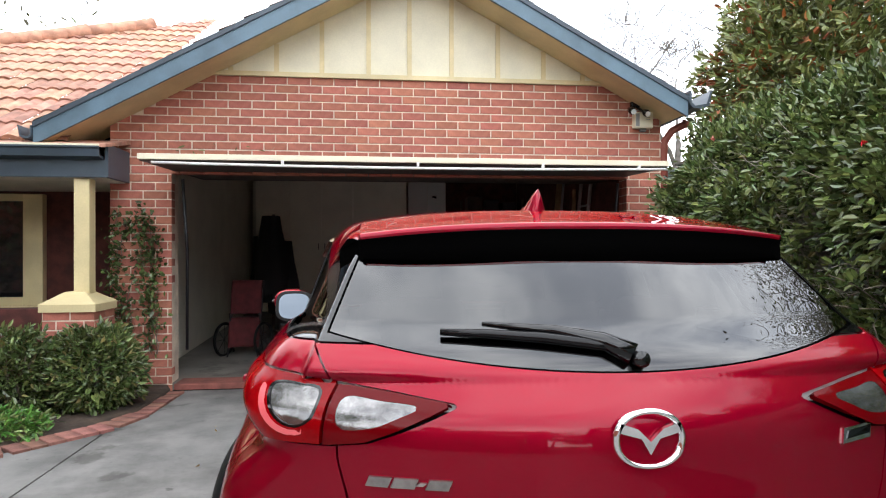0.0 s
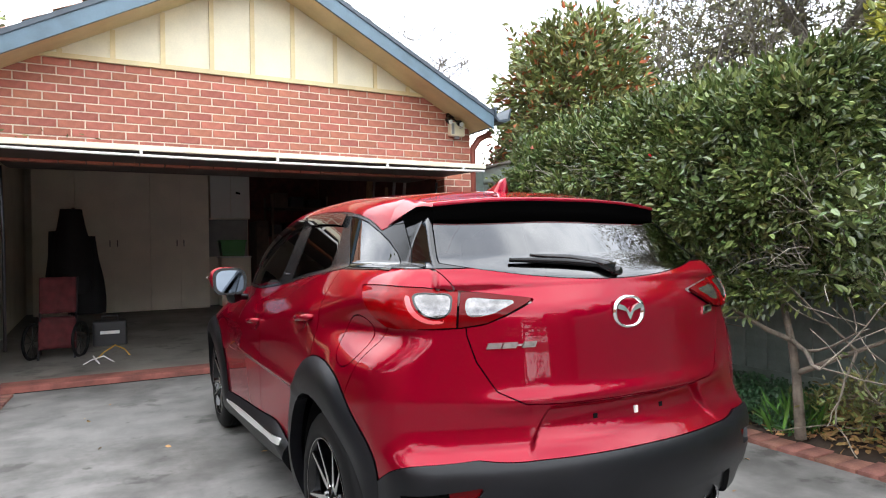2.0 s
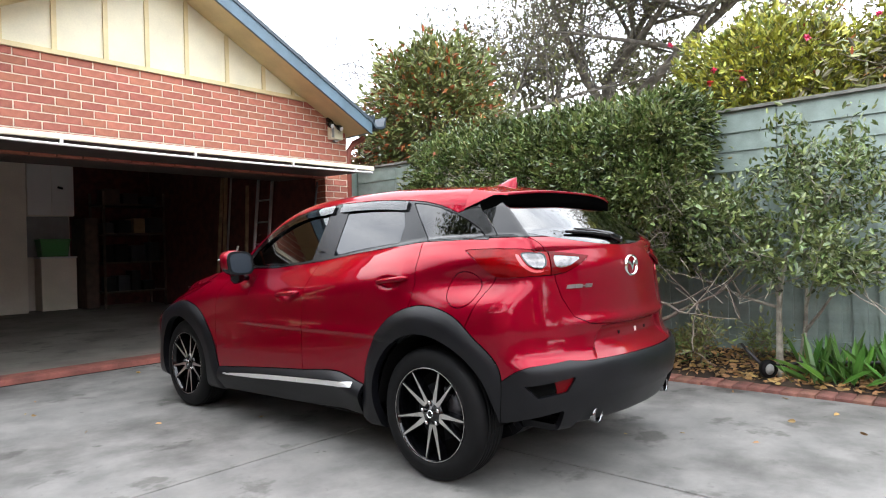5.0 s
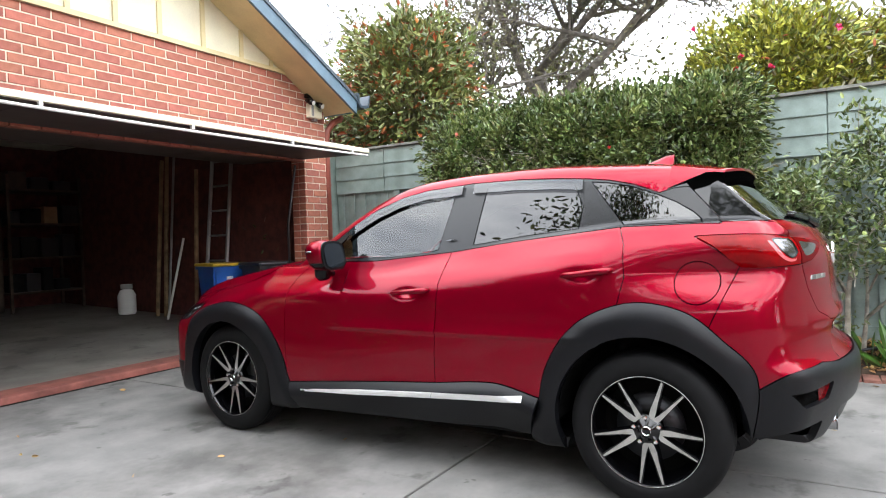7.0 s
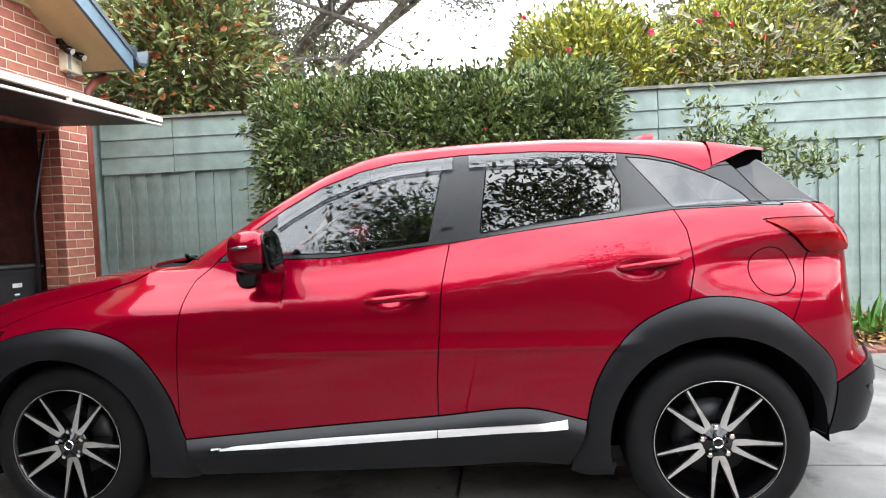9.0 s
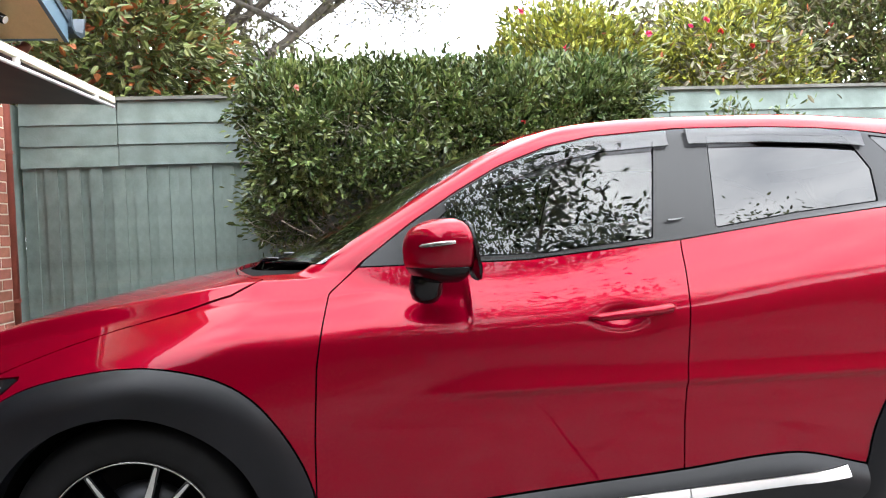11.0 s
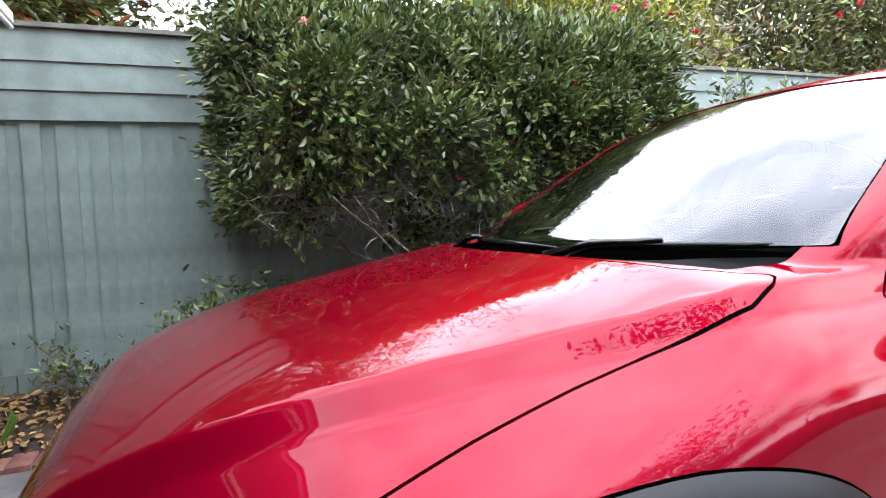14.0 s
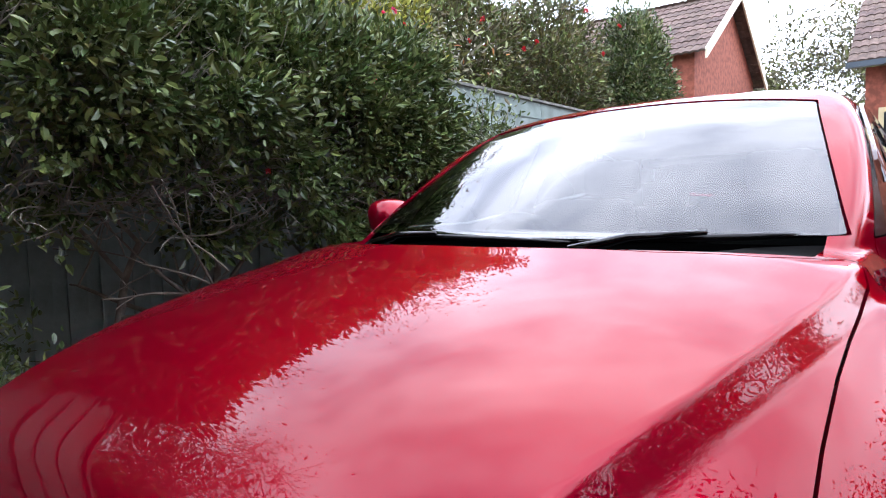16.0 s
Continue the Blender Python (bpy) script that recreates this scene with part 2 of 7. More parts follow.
def glass(name, tint, mixing):
    """Window glass, clear or dyed, that mirrors by its angle."""
    m = bpy.data.materials.new(name)
    m.use_nodes = True
    nt = m.node_tree
    N, L = nt.nodes, nt.links
    N.remove(N["Principled BSDF"])
    mix, clear, gloss, fres = N.new("ShaderNodeMixShader"), N.new("ShaderNodeBsdfTransparent"), N.new("ShaderNodeBsdfGlossy"), N.new("ShaderNodeFresnel")
    clear.inputs["Color"].default_value = (*tint, 1)
    gloss.inputs["Roughness"].default_value = 0.0
    fres.inputs["IOR"].default_value = mixing
    twice, under, share = N.new("ShaderNodeMath"), N.new("ShaderNodeMath"), N.new("ShaderNodeMath")
    twice.operation, twice.inputs[1].default_value = "MULTIPLY", 2.0
    under.operation, under.inputs[1].default_value = "ADD", 1.0
    share.operation = "DIVIDE"
    L.new(fres.outputs["Fac"], twice.inputs[0]), L.new(fres.outputs["Fac"], under.inputs[0])
    L.new(twice.outputs[0], share.inputs[0]), L.new(under.outputs[0], share.inputs[1])
    L.new(share.outputs[0], mix.inputs["Fac"])
    L.new(clear.outputs["BSDF"], mix.inputs[1])
    L.new(gloss.outputs["BSDF"], mix.inputs[2])
    L.new(mix.outputs["Shader"], N["Material Output"].inputs["Surface"])
    M[name] = m


glass("glass", (0.35, 0.40, 0.38), 1.52)
glass("glass_screen", (0.70, 0.78, 0.74), 1.52)
glass("visor", (0.5, 0.5, 0.52), 1.5)
glass("glass_dark", (0.04, 0.04, 0.045), 1.52)


# ---- building helpers ----
def mesh(name, verts, faces, mat, parent=None, label="", smooth=False):
    me = bpy.data.meshes.new(name)
    me.from_pydata([tuple(v) for v in verts], [], [tuple(f) for f in faces])
    if smooth:
        me.polygons.foreach_set("use_smooth", [True] * len(me.polygons))
    me.materials.append(M[mat])
    ob = new(name, me)
    ob.parent = parent
    if label:
        ob["label"] = label
    return ob


def part(name, bm, mat, parent, label="", smooth=False):
    me = bpy.data.meshes.new(name)
    bmesh.ops.recalc_face_normals(bm, faces=bm.faces)
    bm.to_mesh(me)
    bm.free()
    if smooth:
        me.polygons.foreach_set("use_smooth", [True] * len(me.polygons))
    me.materials.append(M[mat])
    ob = new(name, me)
    ob.parent = parent
    if label:
        ob["label"] = label
    return ob


def box_bm(x0, x1, y0, y1, z0, z1, bevel=0.0, bm=None, m=None):
    own = bm is None
    bm = bm or bmesh.new()
    vs = [bm.verts.new((x, y, z)) for x in (x0, x1) for y in (y0, y1) for z in (z0, z1)]
    fs = [bm.faces.new([vs[i] for i in q]) for q in ((0, 1, 3, 2), (4, 6, 7, 5), (0, 4, 5, 1), (2, 3, 7, 6), (0, 2, 6, 4), (1, 5, 7, 3))]
    if bevel:
        bmesh.ops.bevel(bm, geom=list({e for f in fs for e in f.edges}), offset=bevel, segments=2, profile=0.5, affect="EDGES")
    if m is not None:
        bm.transform(m) if own else bmesh.ops.transform(bm, matrix=m, verts=vs)
    return bm


def box(name, x0, x1, y0, y1, z0, z1, mat, parent=None, label="", bevel=0.0, m=None):
    return part(name, box_bm(x0, x1, y0, y1, z0, z1, bevel, None, m), mat, parent, label)


def tube_bm(points, radius, sides=8, bm=None, caps=True):
    """A round bar along points; radius is one number or one a point."""
    bm = bm or bmesh.new()
    pts = [Vector(p) for p in points]
    rad = [radius] * len(pts) if isinstance(radius, (int, float)) else list(radius)
    rings, up = [], None
    for i, p in enumerate(pts):
        d = (pts[min(i + 1, len(pts) - 1)] - pts[max(i - 1, 0)]).normalized()
        a = d.orthogonal().normalized() if up is None else (up - d * up.dot(d)).normalized()
        up = a
        b = d.cross(a)
        rings.append([bm.verts.new(p + (a * math.cos(2 * math.pi * k / sides) + b * math.sin(2 * math.pi * k / sides)) * rad[i]) for k in range(sides)])
    for r, s in zip(rings, rings[1:]):
        for k in range(sides):
            bm.faces.new((r[k], r[(k + 1) % sides], s[(k + 1) % sides], s[k]))
    if caps:
        bm.faces.new(rings[0][::-1]), bm.faces.new(rings[-1])
    return bm


def lathe_bm(profile, sides=48, axis="x", bm=None):
    """A turned shape: pairs of (along, radius)."""
    bm = bm or bmesh.new()
    rings = []
    for a, r in profile:
        ring = []
        for k in range(sides):
            c, s = math.cos(2 * math.pi * k / sides) * r, math.sin(2 * math.pi * k / sides) * r
            ring.append(bm.verts.new({"x": (a, c, s), "y": (c, a, s), "z": (c, s, a)}[axis]))
        rings.append(ring)
    for r, s in zip(rings, rings[1:]):
        for k in range(sides):
            bm.faces.new((r[k], r[(k + 1) % sides], s[(k + 1) % sides], s[k]))
    return bm


def ring_bm(centre, r, thick, tilt):
    bm = bmesh.new()
    rows = []
    for i in range(32):
        a = 2 * math.pi * i / 32
        rows.append([bm.verts.new(((r + math.cos(b) * thick) * math.cos(a), math.sin(b) * thick, (r + math.cos(b) * thick) * math.sin(a))) for b in (2 * math.pi * k / 8 for k in range(8))])
    for i in range(32):
        for k in range(8):
            bm.faces.new((rows[i][k], rows[i][(k + 1) % 8], rows[(i + 1) % 32][(k + 1) % 8], rows[(i + 1) % 32][k]))
    bm.transform(Matrix.Translation(centre) @ pose(0, 0, 0, -tilt))
    return bm


# ---- structure: ground, driveway, house ----
def setting(ob, label, category):
    return tagged(ob, label, category, kind="structure")


def bumpy(name, x0, x1, y0, y1, height, mat, nx=24, ny=120):
    """A sheet of earth whose height is a function of the place."""
    vs = []
    for i in range(nx + 1):
        for j in range(ny + 1):
            x, y = x0 + (x1 - x0) * i / nx, y0 + (y1 - y0) * j / ny
            vs.append((x, y, height(x, y) + 0.018 * noise.noise((x * 5, y * 5, 0)) + 0.012 * noise.noise((x * 14, y * 14, 3))))
    return mesh(name, vs, [(i * (ny + 1) + j, (i + 1) * (ny + 1) + j, (i + 1) * (ny + 1) + j + 1, i * (ny + 1) + j + 1) for i in range(nx) for j in range(ny)], mat, smooth=True)


setting(mesh("ground", [(-120, -120, -0.06), (120, -120, -0.06), (120, 120, -0.06), (-120, 120, -0.06)], [(0, 1, 2, 3)], "grass_ground"), "dull green and brown ground around the houses", "ground")
bed_z = lambda x, y: 0.02 + 0.16 * min(1, max(0, (x - 2.25) / 0.6))
setting(bumpy("garden_bed", 2.24, 3.05, -9, 3.55, bed_z, "soil"), "dark mulched garden bed along the fence", "garden bed")
LINE = [(-2.46, 3.3), (-2.50, 2.45), (-2.62, 2.10), (-3.1, 1.55), (-4.2, 0.85), (-5.2, 0.35)]


def porch_bed():
    """The bed between the curved brick edging and the porch wall."""
    edge, vs, n = [], [], 20
    for (xa, ya), (xb, yb) in zip(LINE, LINE[1:]):
        edge += [(xa + (xb - xa) * k / 10, ya + (yb - ya) * k / 10) for k in range(10)]
    edge.append(LINE[-1])
    for i, (x, y) in enumerate(edge):
        for j in range(n + 1):
            px, py = x - 0.12 * j / n, y + (3.59 - y) * j / n
            rise = 0.05 * min(1.0, j / 4)
            vs.append((px, py, -0.012 + rise + 0.016 * noise.noise((px * 6, py * 6, 0)) * min(1.0, j / 3)))
    m = n + 1
    fs = [(i * m + j, i * m + j + 1, (i + 1) * m + j + 1, (i + 1) * m + j) for i in range(len(edge) - 1) for j in range(n)]
    return mesh("garden_bed_left", vs, fs, "soil", smooth=True)


setting(porch_bed(), "dark soil bed beside the porch", "garden bed")


def slab(x0, x1, y0, y1):
    """One cast driveway slab with worn edges."""
    return setting(box("driveway", x0 + 0.007, x1 - 0.007, y0 + 0.007, y1 - 0.007, -0.15, 0.0, "concrete", bevel=0.005), "worn grey concrete driveway slab with damp dark stains", "driveway")


for x0, x1 in ((-2.56, -0.22), (-0.22, 2.06)):
    for y0, y1 in ((-12, -6.2), (-6.2, -3.2), (-3.2, -0.28), (-0.28, 3.46)):
        slab(x0, x1, y0, y1)
for x0, x1 in ((-9.0, -5.6), (-5.6, -2.56)):
    for y0, y1 in ((-12, -6.2), (-6.2, -3.2), (-3.2, -0.28)):
        slab(x0, x1, y0, y1)
setting(mesh("driveway", [(-9, -0.276, 0), (-2.564, -0.276, 0), (-2.564, 2.2, 0), (-3.1, 1.5, 0), (-5.0, 0.3, 0), (-9, 0.3, 0), (-9, -0.276, -0.15), (-2.564, -0.276, -0.15), (-2.564, 2.2, -0.15), (-3.1, 1.5, -0.15), (-5.0, 0.3, -0.15), (-9, 0.3, -0.15)],
             [(0, 1, 2, 3, 4, 5), (0, 6, 7, 1), (1, 7, 8, 2), (2, 8, 9, 3), (3, 9, 10, 4), (4, 10, 11, 5)], "concrete"), "worn grey concrete driveway slab with damp dark stains", "driveway")

OX0, OX1, HEAD, FY = -2.54, 2.31, 2.25, 3.60
slope = lambda x: 4.35 - 0.54 * abs(x + 0.05)
setting(mesh("floor", [(-2.9, FY + 0.02, 0.045), (2.6, FY + 0.02, 0.045), (2.6, 9.7, 0.24), (-2.9, 9.7, 0.24), (-2.9, FY + 0.02, -0.2), (2.6, FY + 0.02, -0.2)], [(0, 1, 2, 3), (0, 4, 5, 1)], "floor_concrete"), "stained bare concrete garage floor", "floor")


def wall_mesh(name, outline, y0, y1, mat, label):
    n = len(outline)
    vs = [(x, y0, z) for x, z in outline] + [(x, y1, z) for x, z in outline]
    return setting(mesh(name, vs, [tuple(range(n)), tuple(range(2 * n - 1, n - 1, -1))] + [(i, (i + 1) % n, n + (i + 1) % n, n + i) for i in range(n)], mat), label, "wall")


WALL = wall_mesh("wall_front", [(-3.14, HEAD), (2.71, HEAD), (2.71, slope(2.71)), (-0.05, slope(-0.05)), (-3.14, slope(-3.14))], FY + 0.004, FY + 0.225, "mortar", "red brick garage front wall with pale mortar joints")
PIER_L = setting(box("wall_pier_left", -3.14, OX0, FY + 0.004, FY + 0.225, -0.05, HEAD, "mortar"), "red brick pier left of the garage opening", "wall")
PIER_R = setting(box("wall_pier_right", OX1 + 0.006, 2.71, FY + 0.004, FY + 0.225, -0.05, HEAD, "mortar"), "red brick pier right of the garage opening", "wall")
# Inner side wall: the garage's dimness is in the brick colour.
setting(box("wall_side_right", 2.50, 2.71, FY + 0.23, 9.9, -0.05, 3.0, "brick_shaded"), "red brick inner side wall of the garage, its shade put into the colour", "wall")
setting(box("wall_side_left", -3.05, -2.85, FY + 0.23, 9.9, -0.05, 3.0, "white_wall"), "off-white plastered garage side wall", "wall")
# Thin dark sheet that paints shade over the right of the back wall.
setting(box("wall_back_right", 1.0, 2.49, 9.70, 9.719, 0.0, 2.94, "brick_shaded"), "dark sheet before the right of the garage back wall, standing for shade", "wall")
setting(box("wall_back", -3.05, 2.71, 9.72, 9.9, -0.05, 3.0, "white_wall"), "off-white garage back wall", "wall")
setting(box("ceiling", -3.05, 2.71, FY + 0.23, 9.9, 2.95, 3.0, "ceiling_dark"), "shaded plasterboard garage ceiling", "ceiling")

# gable
TRIM = box("trim", -2.20, 2.10, FY - 0.03, FY + 0.006, 3.215, 3.262, "cream")
setting(TRIM, "cream painted trim board below the gable", "trim")
pan = mesh("gable_panel", [(-2.10, FY - 0.004, 3.262), (2.0, FY - 0.004, 3.262), (-0.05, FY - 0.004, slope(-0.05) - 0.01)], [(0, 1, 2)], "cream_light")
setting(pan, "pale cream gable sheet", "gable panel")
for x in (-1.95, -1.487, -1.022, -0.536, -0.104, 0.348, 0.855, 1.36, 1.80):
    setting(box("batten", x - 0.024, x + 0.024, FY - 0.026, FY - 0.005, 3.262, slope(x) - 0.02, "cream", pan), "", "")

# roof of the garage
roof = new("garage_roof")
setting(roof, "gabled roof of terracotta tiles with blue barge boards", "roof")
EAVE_L, EAVE_R, Y_BARGE = -3.62, 2.77, 3.12


def rafter(name, xa, xb, y0, y1, low, high, mat, label=""):
    """A sloping board between xa and xb whose faces lie low and high above the soffit line."""
    vs = [(x, y, slope(x) + d) for x in (xa, xb) for y in (y0, y1) for d in (low, high)]
    return mesh(name, vs, [(0, 1, 3, 2), (4, 6, 7, 5), (0, 4, 5, 1), (2, 3, 7, 6), (0, 2, 6, 4), (1, 5, 7, 3)], mat, roof, label)


for xa, xb in ((EAVE_L, -0.05), (-0.05, EAVE_R)):
    rafter("barge_board", xa, xb, Y_BARGE - 0.02, Y_BARGE + 0.012, -0.035, 0.155, "blue_trim", "blue painted barge board")
    rafter("barge_lip", xa, xb, Y_BARGE - 0.035, Y_BARGE - 0.02, 0.125, 0.175, "dark_blue", "dark blue barge capping")
    rafter("soffit", xa, xb, Y_BARGE + 0.012, FY + 0.30, -0.012, 0.004, "cream", "cream painted eave soffit")
    rafter("soffit_bead", xa, xb, Y_BARGE + 0.013, Y_BARGE + 0.05, -0.03, -0.012, "cream", "cream bead")
    rafter("sarking", xa, xb, Y_BARGE - 0.01, 10.2, 0.15, 0.17, "dark", "dark roof lining")


def tile_rows(name, corner, along, up, n_along, n_up, size_a, size_u, mat, parent, label, count=None):
    """Rows of lapped, rolled roof tiles as one mesh: two rolls a tile, the lower end lifted."""
    a, u = Vector(along).normalized(), Vector(up).normalized()
    nrm = a.cross(u).normalized()
    if nrm.z < 0:
        nrm = -nrm
    vs, fs = [], []
    prof = [(0, 0.0), (0.12, 0.018), (0.25, 0.026), (0.38, 0.018), (0.5, 0.0), (0.62, 0.018), (0.75, 0.026), (0.88, 0.018), (1.0, 0.0)]
    rnd = random.Random(5)
    for j in range(n_up):
        for i in range(count(j) if count else n_along):
            wob, base = rnd.uniform(-0.004, 0.004), len(vs)
            for (f, h) in prof:
                p = Vector(corner) + a * ((i + f) * size_a)
                for w, lift in ((0.0, 0.030), (0.0, 0.012 + 0.03), (1.12, 0.006)):
                    low = 0.0 if (w == 0.0 and lift == 0.030) else h
                    vs.append(p + u * ((j + w) * size_u) + nrm * ((lift if w else (0.0 if low == 0.0 and lift == 0.030 else 0.030)) + (h if not (w == 0.0 and lift == 0.030) else h - 0.016) + wob))
            for k in range(len(prof) - 1):
                q = base + k * 3
                fs += [(q, q + 3, q + 4, q + 1), (q + 1, q + 4, q + 5, q + 2)]
    return mesh(name, vs, fs, mat, parent, label)


s_len = math.hypot(1, 0.54)
tagged(tile_rows("tiles", (EAVE_L, Y_BARGE, slope(EAVE_L) + 0.17), (0, 1, 0), (1, 0, 0.54), 22, 15, 0.30, (-0.05 - EAVE_L) * s_len / 15, "roof_tile", roof, "weathered terracotta tiles"), kind="stuff")
tagged(tile_rows("tiles", (EAVE_R, Y_BARGE, slope(EAVE_R) + 0.17), (0, 1, 0), (-1, 0, 0.54), 22, 12, 0.30, (EAVE_R + 0.05) * s_len / 12, "roof_tile", roof, "weathered terracotta tiles"), kind="stuff")
for x, s, z in ((EAVE_R, 1, slope(EAVE_R) + 0.20), (EAVE_L, -1, slope(EAVE_L) + 0.12)):
    prof = [(0, 0.02), (0, -0.07), (0.02, -0.10), (0.07, -0.105), (0.105, -0.08), (0.115, 0.0), (0.125, 0.02), (0.11, 0.02), (0.10, -0.02), (0.09, -0.07), (0.03, -0.085), (0.012, -0.06), (0.012, 0.02)]
    n = len(prof)
    wide = 2.1 if s > 0 else 1.0
    vs = [(x + s * px * wide, y, z + pz * (1.5 if s > 0 else 1.0)) for y in (Y_BARGE - 0.05, 9.9) for px, pz in prof]
    fs = [(i, (i + 1) % n, n + (i + 1) % n, n + i) for i in range(n)] + [tuple(range(n))]
    mesh("gutter", vs, fs, "dark_blue", roof, "dark blue metal gutter")
    box("fascia", min(x, x + s * 0.0) - 0.012, max(x, x + s * 0.0) - 0.001, Y_BARGE + 0.02, 9.9, z - 0.22, z - 0.005, "blue_trim", roof, "blue fascia board")
pipe = new("downpipe")
tagged(pipe, "brick-red painted metal downpipe at the house corner", "downpipe")
part("pipe", tube_bm([(2.755, 3.62, 0.0), (2.755, 3.62, 2.5), (2.755, 3.60, 2.62), (2.84, 3.58, 2.74), (2.96, 3.55, 2.80), (2.98, 3.54, 2.84)], 0.042, 16), "red_pipe", pipe, "", True)
for z in (0.7, 1.9):
    part("bracket", tube_bm([(2.755, 3.62, z), (2.755, 3.62, z + 0.03)], 0.047, 16), "red_pipe", pipe)

# tilting garage door, open
door = new("garage_door")
tagged(door, "open white up-and-over garage door tilted under the ceiling", "garage door")
tilt = lambda y: 2.185 + 0.03 * (y - 2.59)
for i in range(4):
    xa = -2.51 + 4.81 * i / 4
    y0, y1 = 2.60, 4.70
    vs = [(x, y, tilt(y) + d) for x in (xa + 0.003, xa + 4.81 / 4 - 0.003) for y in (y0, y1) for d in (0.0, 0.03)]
    mesh("panel", vs, [(0, 1, 3, 2), (4, 6, 7, 5), (0, 4, 5, 1), (2, 3, 7, 6), (0, 2, 6, 4), (1, 5, 7, 3)], "door_under_shaded", door, "door panel coloured dark for the shade on its underside")
box("edge_rail", -2.515, 2.30, 2.565, 2.60, 2.195, 2.245, "cream_light", door, "cream edge rail", 0.004)
part("bottom_rail", tube_bm([(-2.40 + 4.68 * i / 12, 2.575, 2.168 - 0.022 * (1 - (i / 6 - 1) ** 2)) for i in range(13)], 0.0125, 8), "white", door, "white bowed bottom rail", True)
for x in (-1.29, -0.09, 1.07, 2.0):
    box("stud", x - 0.012, x + 0.012, 2.560, 2.590, 2.16, 2.20, "white", door, "white stud")
for x in (-2.46, 2.25):
    part("arm", tube_bm([(x, 3.85, 0.35), (x, 3.86, 1.4), (x, 3.7, 2.15)], 0.016, 8), "dark_metal", door, "dark steel pivot arm", True)

# front fixtures
unit = new("flood_light")
tagged(unit, "black twin sensor floodlight under the eave", "light")
box("base", 2.345, 2.455, FY - 0.06, FY, 2.985, 3.045, "gloss_black", unit, "", 0.012)
for x, z in ((2.315, 2.93), (2.475, 2.91)):
    bm = lathe_bm([(-0.075, 0.0), (-0.07, 0.034), (-0.03, 0.040), (0.05, 0.026), (0.06, 0.0)], 20, "y")
    bm.transform(Matrix.Translation((x, FY - 0.12, z)) @ pose(0, 0, 0, 25))
    lampo = part("lamp_head", bm, "gloss_black", unit, "", True)
    bm = lathe_bm([(-0.079, 0.0), (-0.077, 0.030)], 20, "y")
    bm.transform(Matrix.Translation((x, FY - 0.12, z)) @ pose(0, 0, 0, 25))
    part("lens", bm, "white", lampo, "white lamp lens")
    part("stem", tube_bm([(x, FY - 0.11, z), (2.40, FY - 0.03, 3.0)], 0.012, 8), "gloss_black", unit)
alarm = new("alarm_box")
tagged(alarm, "small white plastic alarm box on the brick wall", "alarm box")
box("case", 2.37, 2.585, FY - 0.085, FY, 2.745, 2.925, "cream_light", alarm, "", 0.012)
box("slot", 2.385, 2.425, FY - 0.088, FY - 0.080, 2.765, 2.905, "grey", alarm, "grey side slot")
box("foot", 2.455, 2.515, FY - 0.06, FY - 0.01, 2.715, 2.745, "grey", alarm, "grey foot")
for z in (2.86, 2.84):
    box("mark", 2.50, 2.55, FY - 0.0875, FY - 0.084, z, z + 0.006, "grey", alarm)

# ---- inside the garage ----
def cabinet_row():
    z0 = 0.235
    for x0, x1 in ((-2.70, -2.06), (-2.06, -0.86), (-0.86, 0.17)):
        c = new("wall_cabinet")
        tagged(c, "tall off-white built-in garage cupboard", "cupboard", "garage cupboards")
        box("body", x0 + 0.002, x1 - 0.002, 9.22, 9.70, z0, 2.93, "cabinet", c)
        n = 2 if x1 - x0 > 0.8 else 1
        for k in range(n):
            a, b = x0 + (x1 - x0) * k / n, x0 + (x1 - x0) * (k + 1) / n
            d = box("door", a + 0.004, b - 0.004, 9.20, 9.219, z0 + 0.02, 2.91, "cabinet", c, "", 0.003)
            hx = b - 0.06 if k == 0 else a + 0.06
            part("handle", tube_bm([(hx, 9.185, 1.42), (hx, 9.185, 1.54)], 0.008, 6), "dark_metal", d)
    up = new("wall_cupboard")
    tagged(up, "small white wall cupboard above a laundry trough", "cupboard")
    box("body", 0.22, 0.97, 9.36, 9.72, 1.95, 2.93, "cabinet", up)
    for a, b in ((0.22, 0.60), (0.60, 0.97)):
        box("door", a + 0.004, b - 0.004, 9.34, 9.36, 1.96, 2.92, "white", up, "", 0.003)
    part("handle", tube_bm([(0.70, 9.32, 2.47), (0.78, 9.32, 2.45)], 0.02, 8), "dark", up)
    tr = new("laundry_trough")
    tagged(tr, "white laundry trough cabinet against the wall", "laundry trough")
    box("body", 0.40, 0.97, 9.30, 9.70, 0.24, 1.18, "cabinet", tr, "", 0.01)
    box("top", 0.38, 0.98, 9.28, 9.71, 1.18, 1.21, "white", tr, "", 0.006)
    tub = new("storage_tub")
    tagged(tub, "green plastic tub on the laundry trough", "tub")
    bm = bmesh.new()
    rows = []
    for f, z in ((0.86, 1.212), (1.0, 1.50), (1.04, 1.50), (1.04, 1.53), (0.98, 1.53), (0.86, 1.24)):
        rows.append([bm.verts.new((0.64 + f * 0.24 * sx, 9.48 + f * 0.16 * sy, z)) for sx, sy in ((-1, -1), (1, -1), (1, 1), (-1, 1))])
    for a, b in zip(rows, rows[1:]):
        for k in range(4):
            bm.faces.new((a[k], a[(k + 1) % 4], b[(k + 1) % 4], b[k]))
    bm.faces.new(rows[0][::-1]), bm.faces.new(rows[-1])
    part("tub_body", bm, "green_plastic", tub)
    setting(box("splashback", 0.20, 0.98, 9.70, 9.717, 1.21, 1.95, "grey", None), "grey tiled splashback", "wall tiles")


